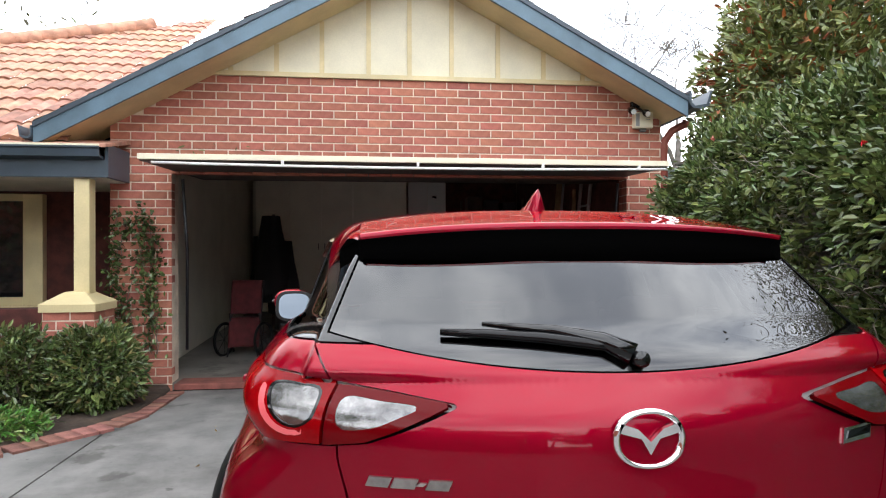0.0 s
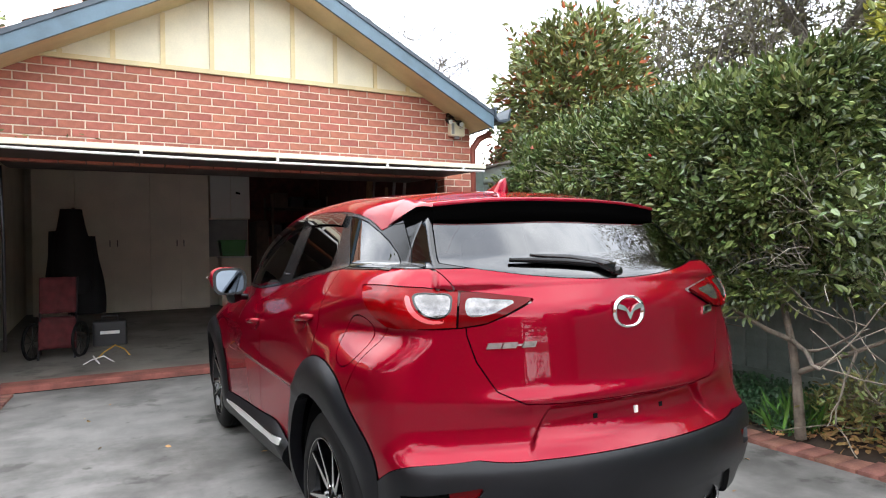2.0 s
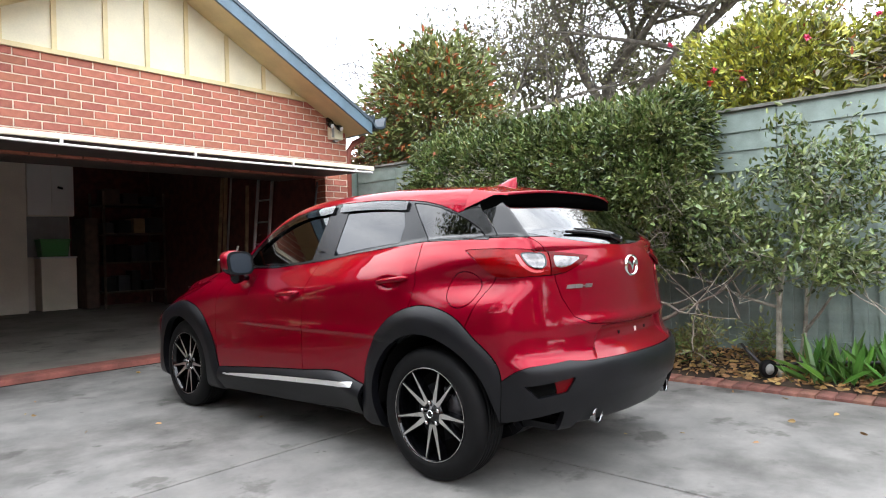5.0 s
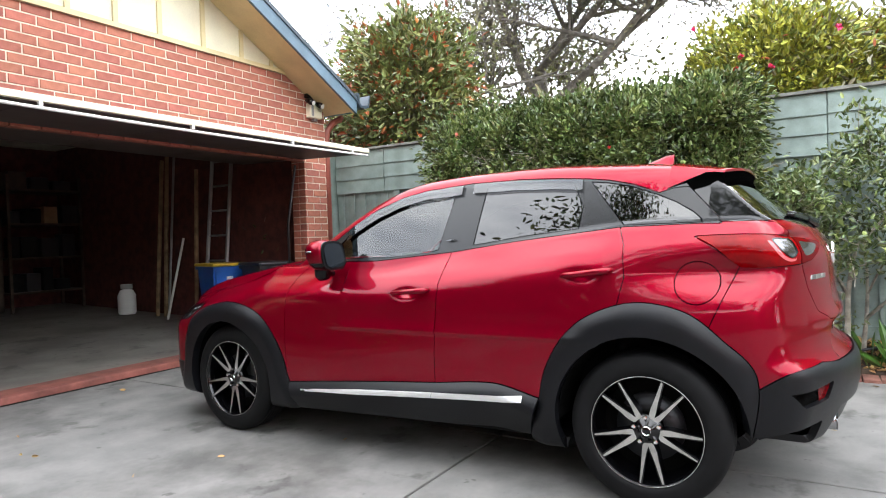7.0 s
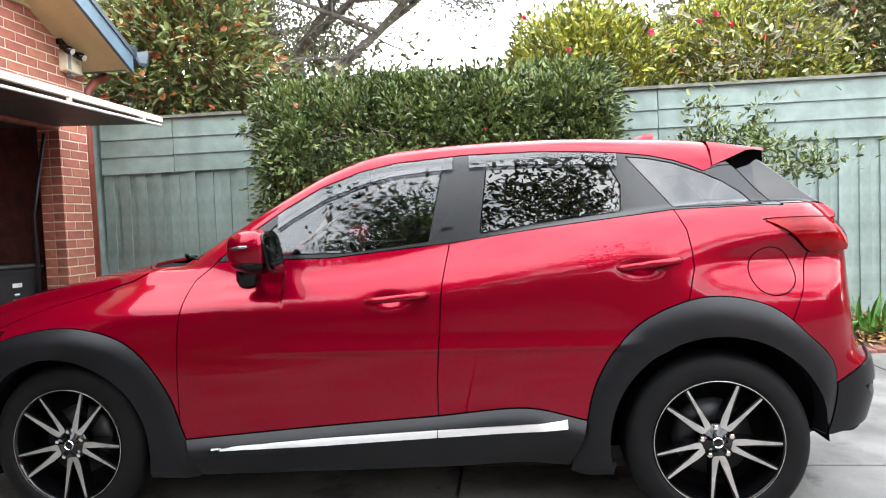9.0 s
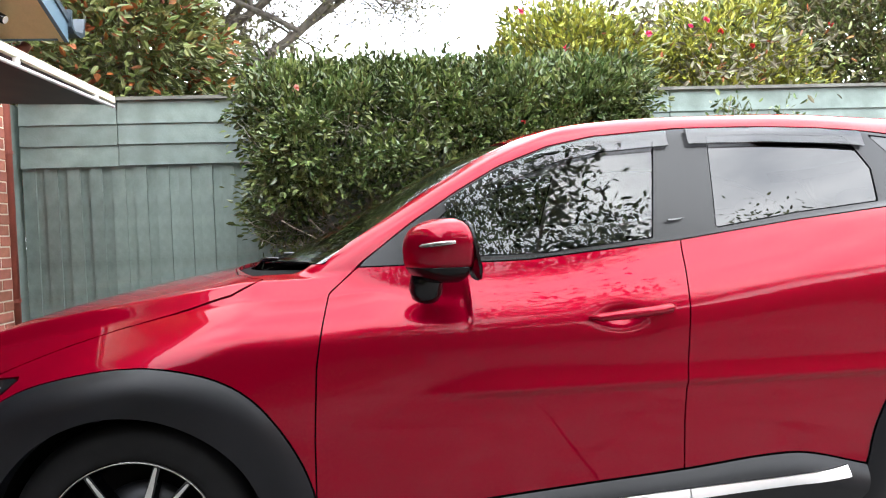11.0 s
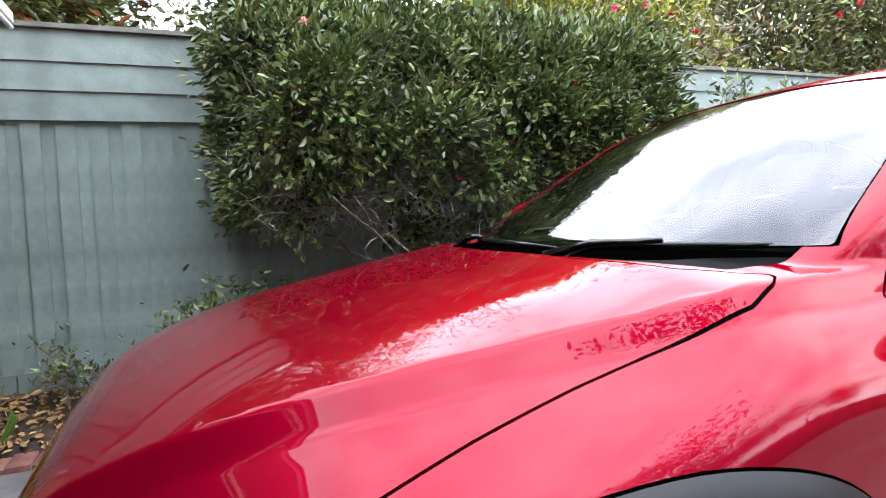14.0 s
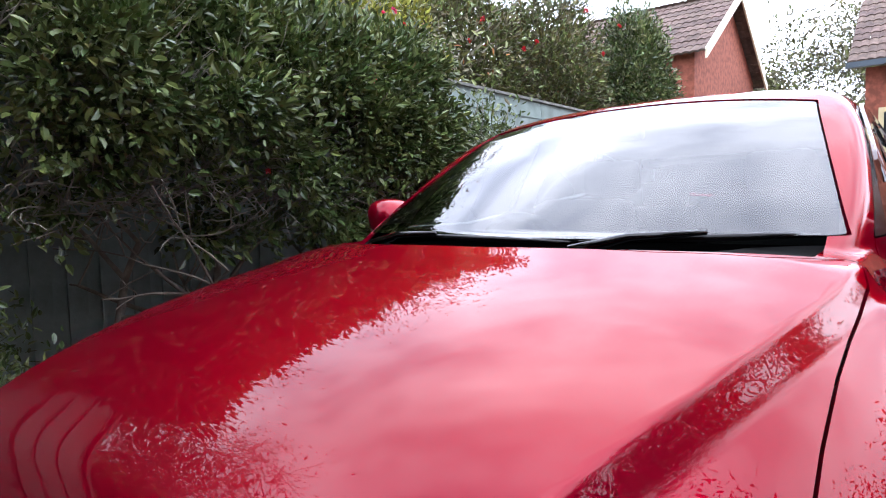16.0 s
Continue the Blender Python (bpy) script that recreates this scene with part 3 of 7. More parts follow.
cabinet_row()


def wheelie_bin(x, y, lid, body, label):
    b = new("wheelie_bin")
    tagged(b, label, "bin", "bins in the garage")
    bm = bmesh.new()
    rows = []
    for f, z in ((0.74, 0.08), (0.98, 0.93), (1.05, 0.93), (1.05, 0.97)):
        rows.append([bm.verts.new((f * 0.25 * sx, f * 0.30 * sy, z)) for sx, sy in ((-1, -1), (1, -1), (1, 1), (-1, 1))])
    for a, c in zip(rows, rows[1:]):
        for k in range(4):
            bm.faces.new((a[k], a[(k + 1) % 4], c[(k + 1) % 4], c[k]))
    bm.faces.new(rows[0][::-1]), bm.faces.new(rows[-1])
    bmesh.ops.bevel(bm, geom=[e for e in bm.edges if abs(e.verts[0].co.z - e.verts[1].co.z) > 0.3], offset=0.03, segments=2, affect="EDGES")
    part("tub", bm, body, b)
    part("lid", box_bm(-0.28, 0.28, -0.34, 0.32, 0.975, 1.02, 0.02), lid, b)
    part("handle", tube_bm([(-0.2, 0.36, 0.93), (0.2, 0.36, 0.93)], 0.016, 8), "dark", b)
    for sx in (-0.24, 0.24):
        w = lathe_bm([(sx - 0.025, 0.0), (sx - 0.025, 0.09), (sx + 0.025, 0.10), (sx + 0.025, 0.0)], 20)
        w.transform(Matrix.Translation((0, 0.27, 0.10)))
        part("wheel", w, "rubber", b)
    for z, wd in ((0.78, 0.10), (0.70, 0.05), (0.64, 0.08)):
        bar = box_bm(-wd / 2, wd / 2, -0.302 + (0.93 - z) * 0.085, -0.290 + (0.93 - z) * 0.085, z, z + (0.045 if z > 0.75 else 0.015))
        part("marking", bar, "white", b, "plain white marking bar")
    b.matrix_basis = pose(x, y, 0.05, 0, 0, -15) @ Matrix.Diagonal((0.88, 0.88, 0.88, 1))
    return b


wheelie_bin(2.0, 4.85, "yellow_lid", "blue_plastic", "blue wheelie bin with a yellow lid beside the wall")
wheelie_bin(2.17, 4.20, "black_lid", "black_plastic", "black wheelie bin with a black lid beside the wall")


def ladder(x, y, z0, z1, gapw, n, label):
    l = new("ladder")
    tagged(l, label, "ladder")
    for k in (0, 1):
        part("rail", tube_bm([(x - 0.25, y + k * gapw, z0), (x, y + k * gapw, z1)], 0.026, 8), "old_metal", l)
    for i in range(n):
        u = (i + 0.6) / n
        part("rung", tube_bm([(x - 0.25 + 0.25 * u, y, z0 + (z1 - z0) * u), (x - 0.25 + 0.25 * u, y + gapw, z0 + (z1 - z0) * u)], 0.014, 6), "old_metal", l)


ladder(2.46, 5.10, 0.06, 2.5, 0.40, 7, "grey metal ladder leaning on the garage wall")
for k, (y, dx, mat, top) in enumerate(((6.35, 0.22, "old_metal", 2.55), (6.52, 0.15, "timber", 2.6), (6.65, 0.20, "timber", 2.5), (6.2, 0.35, "white", 1.3), (5.85, 0.12, "timber", 2.3))):
    o = new("pole")
    tagged(o, "long thin pole leaning on the garage wall", "pole", "leaning poles")
    part("shaft", tube_bm([(2.47 - dx, y, 0.10), (2.48, y + 0.05, top)], 0.018 if mat != "timber" else 0.03, 6), mat, o)
shelf = new("shelf_unit")
tagged(shelf, "dark shelf unit crowded with boxes and tools", "shelf")
for z in (0.5, 1.05, 1.6, 2.15):
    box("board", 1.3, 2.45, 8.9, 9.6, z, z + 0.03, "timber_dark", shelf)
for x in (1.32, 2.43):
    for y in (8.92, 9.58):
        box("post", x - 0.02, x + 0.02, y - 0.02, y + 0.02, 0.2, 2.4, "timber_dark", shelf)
rb = random.Random(3)
for z in (0.53, 1.08, 1.63, 2.18):
    x = 1.38
    while x < 2.25:
        wd, h = rb.uniform(0.12, 0.28), rb.uniform(0.14, 0.38)
        o = box("storage_box", x, x + wd, 9.0, 9.0 + rb.uniform(0.2, 0.45), z, z + h, rb.choice(["cardboard", "timber_dark", "black_plastic", "black_plastic", "cloth"]), None, "", 0.008)
        tagged(o, "dull storage box on the garage shelf", "box", "boxes on the shelf")
        x += wd + rb.uniform(0.02, 0.08)
fridge = new("refrigerator")
tagged(fridge, "dark old refrigerator against the garage back wall", "refrigerator")
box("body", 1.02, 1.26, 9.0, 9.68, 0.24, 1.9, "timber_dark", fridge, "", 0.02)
gas = new("gas_bottle")
tagged(gas, "small white gas bottle on the garage floor", "gas bottle")
bm = lathe_bm([(0.0, 0.001), (0.0, 0.11), (0.04, 0.13), (0.30, 0.13), (0.38, 0.09), (0.40, 0.03), (0.44, 0.03), (0.44, 0.0)], 24, "z")
bm.transform(Matrix.Translation((2.2, 7.3, 0.15)))
part("cylinder", bm, "white", gas, "", True)
bm = lathe_bm([(0.40, 0.085), (0.47, 0.085), (0.47, 0.078), (0.40, 0.078)], 20, "z")
bm.transform(Matrix.Translation((2.2, 7.3, 0.15)))
part("collar", bm, "grey", gas, "", True)


def folding_chair():
    c = new("pushchair")
    tagged(c, "folded pushchair with red fabric and black wheels by the garage wall", "pushchair")
    for x in (-2.28, -1.92):
        part("leg", tube_bm([(x, 4.9, 0.06), (x + 0.03, 5.25, 1.02)], 0.012, 6), "dark_metal", c)
        part("leg", tube_bm([(x, 5.3, 0.06), (x + 0.02, 4.95, 0.62)], 0.012, 6), "dark_metal", c)
    for name, z0, z1, dy in (("backrest", 0.60, 1.02, 0.0), ("seat", 0.20, 0.56, -0.05)):
        bm = bmesh.new()
        n = 8
        rows = [[bm.verts.new((-2.28 + 0.38 * i / n, 4.98 + dy + 0.25 * (z0 + (z1 - z0) * j / n - 0.2) + 0.05 * math.sin(i / n * math.pi) + 0.012 * math.sin(i * 2.1 + j), z0 + (z1 - z0) * j / n)) for i in range(n + 1)] for j in range(n + 1)]
        for a, b in zip(rows, rows[1:]):
            for i in range(n):
                bm.faces.new((a[i], a[i + 1], b[i + 1], b[i]))
        ob = part(name, bm, "red_cloth_dark", c, "", True)
        ob.modifiers.new("thick", "SOLIDIFY").thickness = 0.02
    for x in (-2.34, -1.86):
        wheel = part("wheel", ring_bm((0, 0, 0), 0.20, 0.018, 0), "rubber", c, "black wheel", True)
        wheel.matrix_basis = pose(x, 5.02, 0.29, 0, 0, 68)
        for k in range(4):
            part("spoke", tube_bm([(-0.19 * math.cos(k * 0.785), 0, -0.19 * math.sin(k * 0.785)), (0.19 * math.cos(k * 0.785), 0, 0.19 * math.sin(k * 0.785))], 0.004, 5), "dark_metal", wheel)


folding_chair()
def coat_stand():
    """A stand under a heap of dark coats that hang in folds."""
    stand = new("coat_stand")
    tagged(stand, "coat stand heaped with dark coats in the garage corner", "coat stand")
    part("pole", tube_bm([(-1.98, 6.65, 0.14), (-1.98, 6.65, 1.95)], 0.022, 10), "timber_dark", stand, "", True)
    for k in range(4):
        a = k * 1.571 + 0.4
        part("foot", tube_bm([(-1.98, 6.65, 0.20), (-1.98 + 0.26 * math.cos(a), 6.65 + 0.26 * math.sin(a), 0.14)], 0.016, 6), "timber_dark", stand)
    for k, (dx, dy, z0, z1, w) in enumerate(((-0.02, -0.14, 0.75, 1.92, 0.21), (0.15, 0.04, 0.45, 1.55, 0.19), (-0.17, 0.02, 0.62, 1.62, 0.18))):
        bm = bmesh.new()
        rows, n, m = [], 20, 9
        for j in range(m + 1):
            u = j / m
            r = w * (0.62 + 0.38 * min(1, 2.0 * (1 - u))) * (1 + 0.12 * math.sin(5 * u + k))
            rows.append([bm.verts.new((-1.98 + dx + r * (1 + 0.16 * math.sin(5 * q * 0.6283 + 2 * u + k)) * math.cos(2 * math.pi * q / n), 6.65 + dy + 0.7 * r * (1 + 0.16 * math.sin(q * 1.885 + k)) * math.sin(2 * math.pi * q / n), z0 + (z1 - z0) * u)) for q in range(n)])
        for a, b in zip(rows, rows[1:]):
            for q in range(n):
                bm.faces.new((a[q], a[(q + 1) % n], b[(q + 1) % n], b[q]))
        bm.faces.new(rows[-1])
        part("coat", bm, "cloth", stand, "", True)


coat_stand()
cart = new("tool_box")
tagged(cart, "black tool box on the garage floor", "tool box")
box("case", -1.75, -1.35, 5.6, 5.95, 0.09, 0.42, "black_plastic", cart, "", 0.03)
part("handle", tube_bm([(-1.65, 5.78, 0.42), (-1.64, 5.78, 0.48), (-1.46, 5.78, 0.48), (-1.45, 5.78, 0.42)], 0.012, 8), "dark_metal", cart)
box("mark", -1.66, -1.44, 5.594, 5.602, 0.26, 0.30, "white", cart, "plain white label bar")
for k, (mat, pts) in enumerate((("yellow_cord", [(-1.7, 4.75, 0.06), (-1.62, 4.85, 0.13), (-1.5, 4.9, 0.20), (-1.4, 4.86, 0.15), (-1.33, 4.75, 0.06)]),
                                ("white", [(-1.85, 4.4, 0.05), (-1.75, 4.5, 0.10), (-1.62, 4.47, 0.14), (-1.5, 4.43, 0.06), (-1.65, 4.38, 0.05), (-1.72, 4.45, 0.15), (-1.68, 4.52, 0.05)]),
                                ("red_cloth", [(-2.3, 4.1, 0.04), (-2.1, 4.18, 0.04), (-1.95, 4.12, 0.04), (-1.8, 4.2, 0.045)]))):
    o = new("cable")
    tagged(o, "loose coloured cable on the garage floor", "cable", "cables on the floor")
    part("lead", tube_bm(pts, 0.008, 6), mat, o, "", True)
opener = new("door_opener")
tagged(opener, "dark garage door motor under the ceiling", "door motor")
box("housing", 0.05, 0.42, 6.9, 7.25, 2.62, 2.78, "black_plastic", opener, "", 0.02)
box("rail", 0.20, 0.26, 4.0, 6.9, 2.68, 2.72, "dark_metal", opener)
box("hanger", 0.12, 0.15, 7.0, 7.03, 2.78, 2.95, "dark_metal", opener)

# ---- porch and the rest of the house ----
porch = new("porch")
tagged(porch, "blue-trimmed porch with a cream post on a brick pedestal", "porch")
box("fascia", -6.6, -2.98, 3.08, 3.12, 2.09, 2.25, "dark_blue", porch, "dark blue fascia")
box("end_fascia", -2.98, -2.95, 3.08, FY, 2.09, 2.40, "dark_blue", porch, "dark blue end fascia")
prof = [(0.0, 0.0), (-0.10, 0.02), (-0.11, 0.09), (-0.125, 0.10), (-0.125, 0.115), (-0.10, 0.115), (-0.09, 0.04), (0.0, 0.03)]
n = len(prof)
mesh("gutter", [(x, 3.08 + a, 2.25 + b) for x in (-6.6, -2.99) for a, b in prof], [(i, (i + 1) % n, n + (i + 1) % n, n + i) for i in range(n)] + [tuple(range(n, 2 * n))], "dark_blue", porch, "dark blue gutter")
box("gutter_lip", -6.6, -2.99, 2.965, 2.985, 2.365, 2.385, "cream_light", porch, "pale gutter lip")
mesh("flashing", [(-6.6, 3.0, 2.39), (-2.94, 3.0, 2.39), (-2.94, FY, 2.52), (-6.6, FY, 2.52), (-6.6, 3.0, 2.36), (-2.94, 3.0, 2.36), (-2.94, FY, 2.48), (-6.6, FY, 2.48)], [(0, 1, 2, 3), (0, 4, 5, 1), (1, 5, 6, 2), (4, 7, 6, 5)], "roof_tile", porch, "terracotta porch roof edge")
box("soffit", -6.6, -2.99, 3.125, 4.58, 2.085, 2.10, "ceiling_dark", porch, "dark porch lining")
box("post", -3.275, -3.135, 3.12, 3.26, 1.0, 2.085, "cream", porch, "cream square porch post", 0.008)
bm = bmesh.new()
rows = [[bm.verts.new((-3.255 + f * sx, 3.19 + f * sy, z)) for sx, sy in ((-1, -1), (1, -1), (1, 1), (-1, 1))] for f, z in ((0.245, 0.845), (0.245, 0.915), (0.235, 0.925), (0.09, 1.02))]
for a, b in zip(rows, rows[1:]):
    for k in range(4):
        bm.faces.new((a[k], a[(k + 1) % 4], b[(k + 1) % 4], b[k]))
bm.faces.new(rows[0][::-1]), bm.faces.new(rows[-1])
part("pedestal_cap", bm, "cream", porch, "cream sloping pedestal cap")
PED = box("pedestal", -3.48, -3.03, 2.975, 3.42, 0.0, 0.845, "mortar", porch, "brick pedestal")
# Porch bricks take the darker copy, which holds the shade under the roof.
box("porch_wall", -6.6, -3.49, 3.15, 3.36, 0.0, 0.86, "brick_shaded", porch, "low brick porch wall")
setting(box("wall_house", -9.0, -3.15, 4.60, 4.80, -0.05, 2.6, "brick_shaded"), "red brick house wall under the porch, coloured darker for its shade", "wall")
setting(box("wall_house_side", -3.14, -3.06, FY + 0.23, 12.0, -0.05, 2.6, "brick_shaded"), "red brick house wall", "wall")
win = new("window_1")
setting(win, "cream timber porch window with dark glass", "window")
for x0, x1, z0, z1 in ((-5.75, -5.60, 0.78, 2.05), (-4.43, -4.22, 0.78, 2.05), (-5.60, -4.43, 1.97, 2.05), (-5.60, -4.43, 0.78, 0.88)):
    box("frame", x0, x1, 4.50, 4.599, z0, z1, "cream", win, "", 0.006)
box("pane", -5.60, -4.43, 4.54, 4.55, 0.88, 1.97, "pane_dark", win, "dark window pane")
box("sill", -5.80, -4.18, 4.44, 4.50, 0.73, 0.78, "cream", win, "", 0.006)
hroof = new("house_roof")
setting(hroof, "hipped terracotta tiled house roof behind the porch", "roof")
tagged(tile_rows("tiles", (-3.4, 3.30, 2.46), (-1, 0, 0), (0, 1, 0.56), 22, 16, 0.30, 0.42, "roof_tile", hroof, "weathered terracotta tiles", lambda j: max(1, int(round((6.55 - j * 0.43) / 0.30)))), kind="stuff")
rl = random.Random(9)
for i in range(22):
    u = i * 0.36
    m = Matrix.Translation((-9.95 + u * 0.72, 3.30 + u * 0.62, 2.53 + u * 0.35)) @ pose(0, 0, 0, rl.uniform(-3, 3), -20 + rl.uniform(-2, 2), 40.6)
    rb_ = lathe_bm([(0, 0.09), (0.38, 0.11), (0.38, 0.085)], 12)
    rb_.transform(m)
    part("ridge_cap", rb_, "roof_tile", hroof, "", True)

# ---- fence ----
fence = new("fence")
setting(fence, "tall green painted timber fence of palings with three boards on top", "fence")
FX = 2.95
rp = random.Random(2)
board_meshes = {}


def shared_box(key, sx, sy, sz, mat, bevel=0.003):
    if key not in board_meshes:
        me = bpy.data.meshes.new(key)
        bm = box_bm(-sx / 2, sx / 2, -sy / 2, sy / 2, 0, sz, 0)
        bmesh.ops.recalc_face_normals(bm, faces=bm.faces)
        bm.to_mesh(me)
        bm.free()
        me.materials.append(M[mat])
        board_meshes[key] = me
    return board_meshes[key]


y, k = 3.55, 0
while y > -9.0:
    o = new("paling", shared_box("paling_%d" % (k % 4), 0.016, (0.104, 0.126, 0.100, 0.120)[k % 4], 1.53, "fence"))
    o.parent = fence
    front = k % 2 == 0
    o.matrix_basis = pose(FX - (0.020 if front else 0.0), y, 0.29 + rp.uniform(-0.01, 0.008), 0, rp.uniform(-0.3, 0.3), rp.uniform(-1.6, 1.6))
    y -= 0.090
    k += 1
for y1, y0 in ((3.60, 2.81), (2.81, 0.41), (0.41, -1.99), (-1.99, -4.4), (-4.4, -6.8), (-6.8, -9.0)):
    for i, (z, tilt_b) in enumerate(((1.80, -5), (1.975, -5), (2.15, -5))):
        o = new("board", shared_box("board_%.2f" % (y1 - y0), 0.022, y1 - y0 - 0.008, 0.19, "fence"))
        o.parent = fence
        o.matrix_basis = pose(FX - 0.042, (y0 + y1) / 2, z + rp.uniform(-0.004, 0.004), rp.uniform(-0.15, 0.15), -tilt_b, 0)
    o = new("plinth", shared_box("plinth_%.2f" % (y1 - y0), 0.028, y1 - y0 - 0.01, 0.30, "fence"))
    o.parent = fence
    o.matrix_basis = pose(FX - 0.02, (y0 + y1) / 2, 0.0)
    o = new("capping", shared_box("cap_%.2f" % (y1 - y0), 0.12, y1 - y0 - 0.004, 0.028, "fence_cap"))
    o.parent = fence
    o.matrix_basis = pose(FX - 0.01, (y0 + y1) / 2, 2.345)
for y in (3.52, 2.81, 0.41, -1.99, -4.4, -6.8):
    o = new("post", shared_box("post", 0.09, 0.09, 2.34, "fence"))
    o.parent = fence
    o.matrix_basis = pose(FX + 0.06, y, 0)

o = new("board", shared_box("return_board", 0.26, 0.02, 2.33, "fence"))
o.parent = fence
o.matrix_basis = pose(2.88, 3.66, 0.0)

# Added out of view: blocks low western sky and darkens the car's reflections.
setting(box("garden_wall", -10.4, -10.2, -20, 12, -0.06, 3.3, "brick_far"), "unseen plain brick wall added across the driveway to block low sky light", "wall")

# ---- neighbours ----
def gable_house():
    far = new("neighbour_house")
    tagged(far, "red brick house with a steep tiled gable roof behind the garden", "house")
    gx, y0, y1, ym, ze, za = 3.35, -11.95, -17.45, -14.7, 4.35, 6.10
    mesh("gable_wall", [(x, y, z) for x in (gx, gx + 0.2) for y, z in ((y0, -0.05), (y1, -0.05), (y1, ze), (ym, za), (y0, ze))],
         [(0, 1, 2, 3, 4), (9, 8, 7, 6, 5), (0, 5, 6, 1), (1, 6, 7, 2), (4, 9, 5, 0)], "brick_far", far)
    box("side_wall", gx + 0.2, 8.5, y0 - 0.2, y0, -0.05, ze, "brick_far", far)
    k = (za - ze) / (ym - y0)
    tagged(tile_rows("roof", (gx - 0.3, y0 + 0.25, ze - 0.10), (1, 0, 0), (0, -1, -k), 16, 11, 0.33, 0.33, "tile_grey", far, "weathered brown roof tiles"), kind="stuff")
    tagged(tile_rows("roof", (gx - 0.3, y1 - 0.25, ze - 0.10), (1, 0, 0), (0, 1, -k), 16, 11, 0.33, 0.33, "tile_grey", far, "weathered brown roof tiles"), kind="stuff")
    for s in (1, -1):
        vs = [(gx - 0.33 + dx, ym + s * dy, za + 0.10 + dy * k + dz) for dx in (0, 0.04) for dy in (0, 3.0) for dz in (-0.20, 0.02)]
        mesh("barge_board", vs, [(0, 1, 3, 2), (4, 6, 7, 5), (0, 4, 5, 1), (2, 3, 7, 6), (0, 2, 6, 4), (1, 5, 7, 3)], "cream_light", far, "cream barge board")


def hip_house():
    near = new("neighbour_house")
    tagged(near, "brick house with tiled roof, blue gutter and cream window", "house")
    box("wall", -8.0, 0.45, -14.6, -14.4, -0.05, 3.9, "brick_far", near)
    box("side_wall", 0.25, 0.45, -21.0, -14.6, -0.05, 3.9, "brick_far", near)
    tagged(tile_rows("roof", (0.75, -14.0, 3.98), (-1, 0, 0), (0, -1, 0.66), 28, 10, 0.33, 0.36, "tile_grey", near, "weathered brown roof tiles", lambda j: 28 - j), kind="stuff")
    box("gutter", -8.4, 0.78, -14.06, -13.93, 3.86, 3.98, "dark_blue", near, "dark blue gutter")
    w = box("window", -0.75, 0.20, -14.40, -14.33, 1.5, 3.0, "cream", near, "cream window frame")
    box("pane", -0.65, 0.10, -14.335, -14.32, 1.6, 2.9, "pane_dark", w)


gable_house()
hip_house()

# ---- car: one outer skin, cut into panels ----
def curve(pairs):
    """A smooth curve through pairs of numbers that does not overshoot."""
    xs, ys = np.array(pairs, float).T
    h, d = np.diff(xs), np.diff(ys) / np.diff(xs)
    m = np.concatenate([[d[0]], (d[:-1] + d[1:]) / 2, [d[-1]]])
    for i in range(len(d)):
        if d[i] == 0:
            m[i] = m[i + 1] = 0
        else:
            m[i] = np.sign(d[i]) * min(abs(m[i]), 3 * abs(d[i])) if m[i] * d[i] > 0 else 0
            m[i + 1] = np.sign(d[i]) * min(abs(m[i + 1]), 3 * abs(d[i])) if m[i + 1] * d[i] > 0 else 0

    def at(x):
        x = np.clip(x, xs[0], xs[-1])
        i = np.clip(np.searchsorted(xs, x) - 1, 0, len(h) - 1)
        u = (x - xs[i]) / h[i]
        return (ys[i] * (2 * u**3 - 3 * u**2 + 1) + h[i] * m[i] * (u**3 - 2 * u**2 + u)
                + ys[i + 1] * (3 * u**2 - 2 * u**3) + h[i] * m[i + 1] * (u**3 - u**2))
    return at


def smax(a, b, k):
    h = np.clip(0.5 + 0.5 * (a - b) / k, 0, 1)
    return b + (a - b) * h + k * h * (1 - h)


def smin(a, b, k):
    return -smax(-a, -b, k)


PLAN = curve([(-2.1, 0.70), (-1.95, 0.775), (-1.7, 0.832), (-1.45, 0.862), (-1.1, 0.878), (-0.3, 0.884), (0.5, 0.88), (1.1, 0.878), (1.5, 0.866), (1.75, 0.838), (1.95, 0.78), (2.2, 0.66)])
BELT = curve([(-2.1, 1.19), (-1.5, 1.205), (-1.17, 1.20), (-0.67, 1.15), (-0.31, 1.103), (0.16, 1.062), (0.67, 1.058), (2.2, 1.05)])
INSET = curve([(-0.95, 0.07), (-0.83, 0.03), (-0.74, 0.014), (-0.64, 0.0085), (-0.50, 0.0035), (-0.36, 0.0008), (-0.26, 0.0012), (-0.17, 0.009), (-0.10, 0.045), (0.0, 0.122), (0.1, 0.20)])
HOOD = curve([(0.6, 1.100), (0.8, 1.083), (0.95, 1.081), (1.2, 1.041), (1.5, 0.985), (1.75, 0.925), (1.92, 0.865), (2.02, 0.813), (2.2, 0.63)])
NOSE = curve([(0.1, 2.02), (0.25, 2.12), (0.45, 2.16), (0.62, 2.155), (0.75, 2.13), (0.9, 2.07)])
TAIL = curve([(0.15, -1.93), (0.28, -2.0), (0.42, -2.055), (0.53, -2.075), (0.595, -2.068), (0.655, -2.022), (0.70, -2.008), (0.80, -2.001), (0.86, -1.993), (0.93, -1.985), (1.0, -1.979), (1.055, -1.972), (1.085, -1.962), (1.12, -1.943), (1.165, -1.915), (1.3, -1.82)])
ROOF = curve([(-1.75, 1.435), (-1.57, 1.468), (-1.33, 1.513), (-1.1, 1.532), (-0.7, 1.552), (-0.3, 1.547), (0.0, 1.524), (0.2, 1.487), (0.5, 1.40), (0.9, 1.2)])
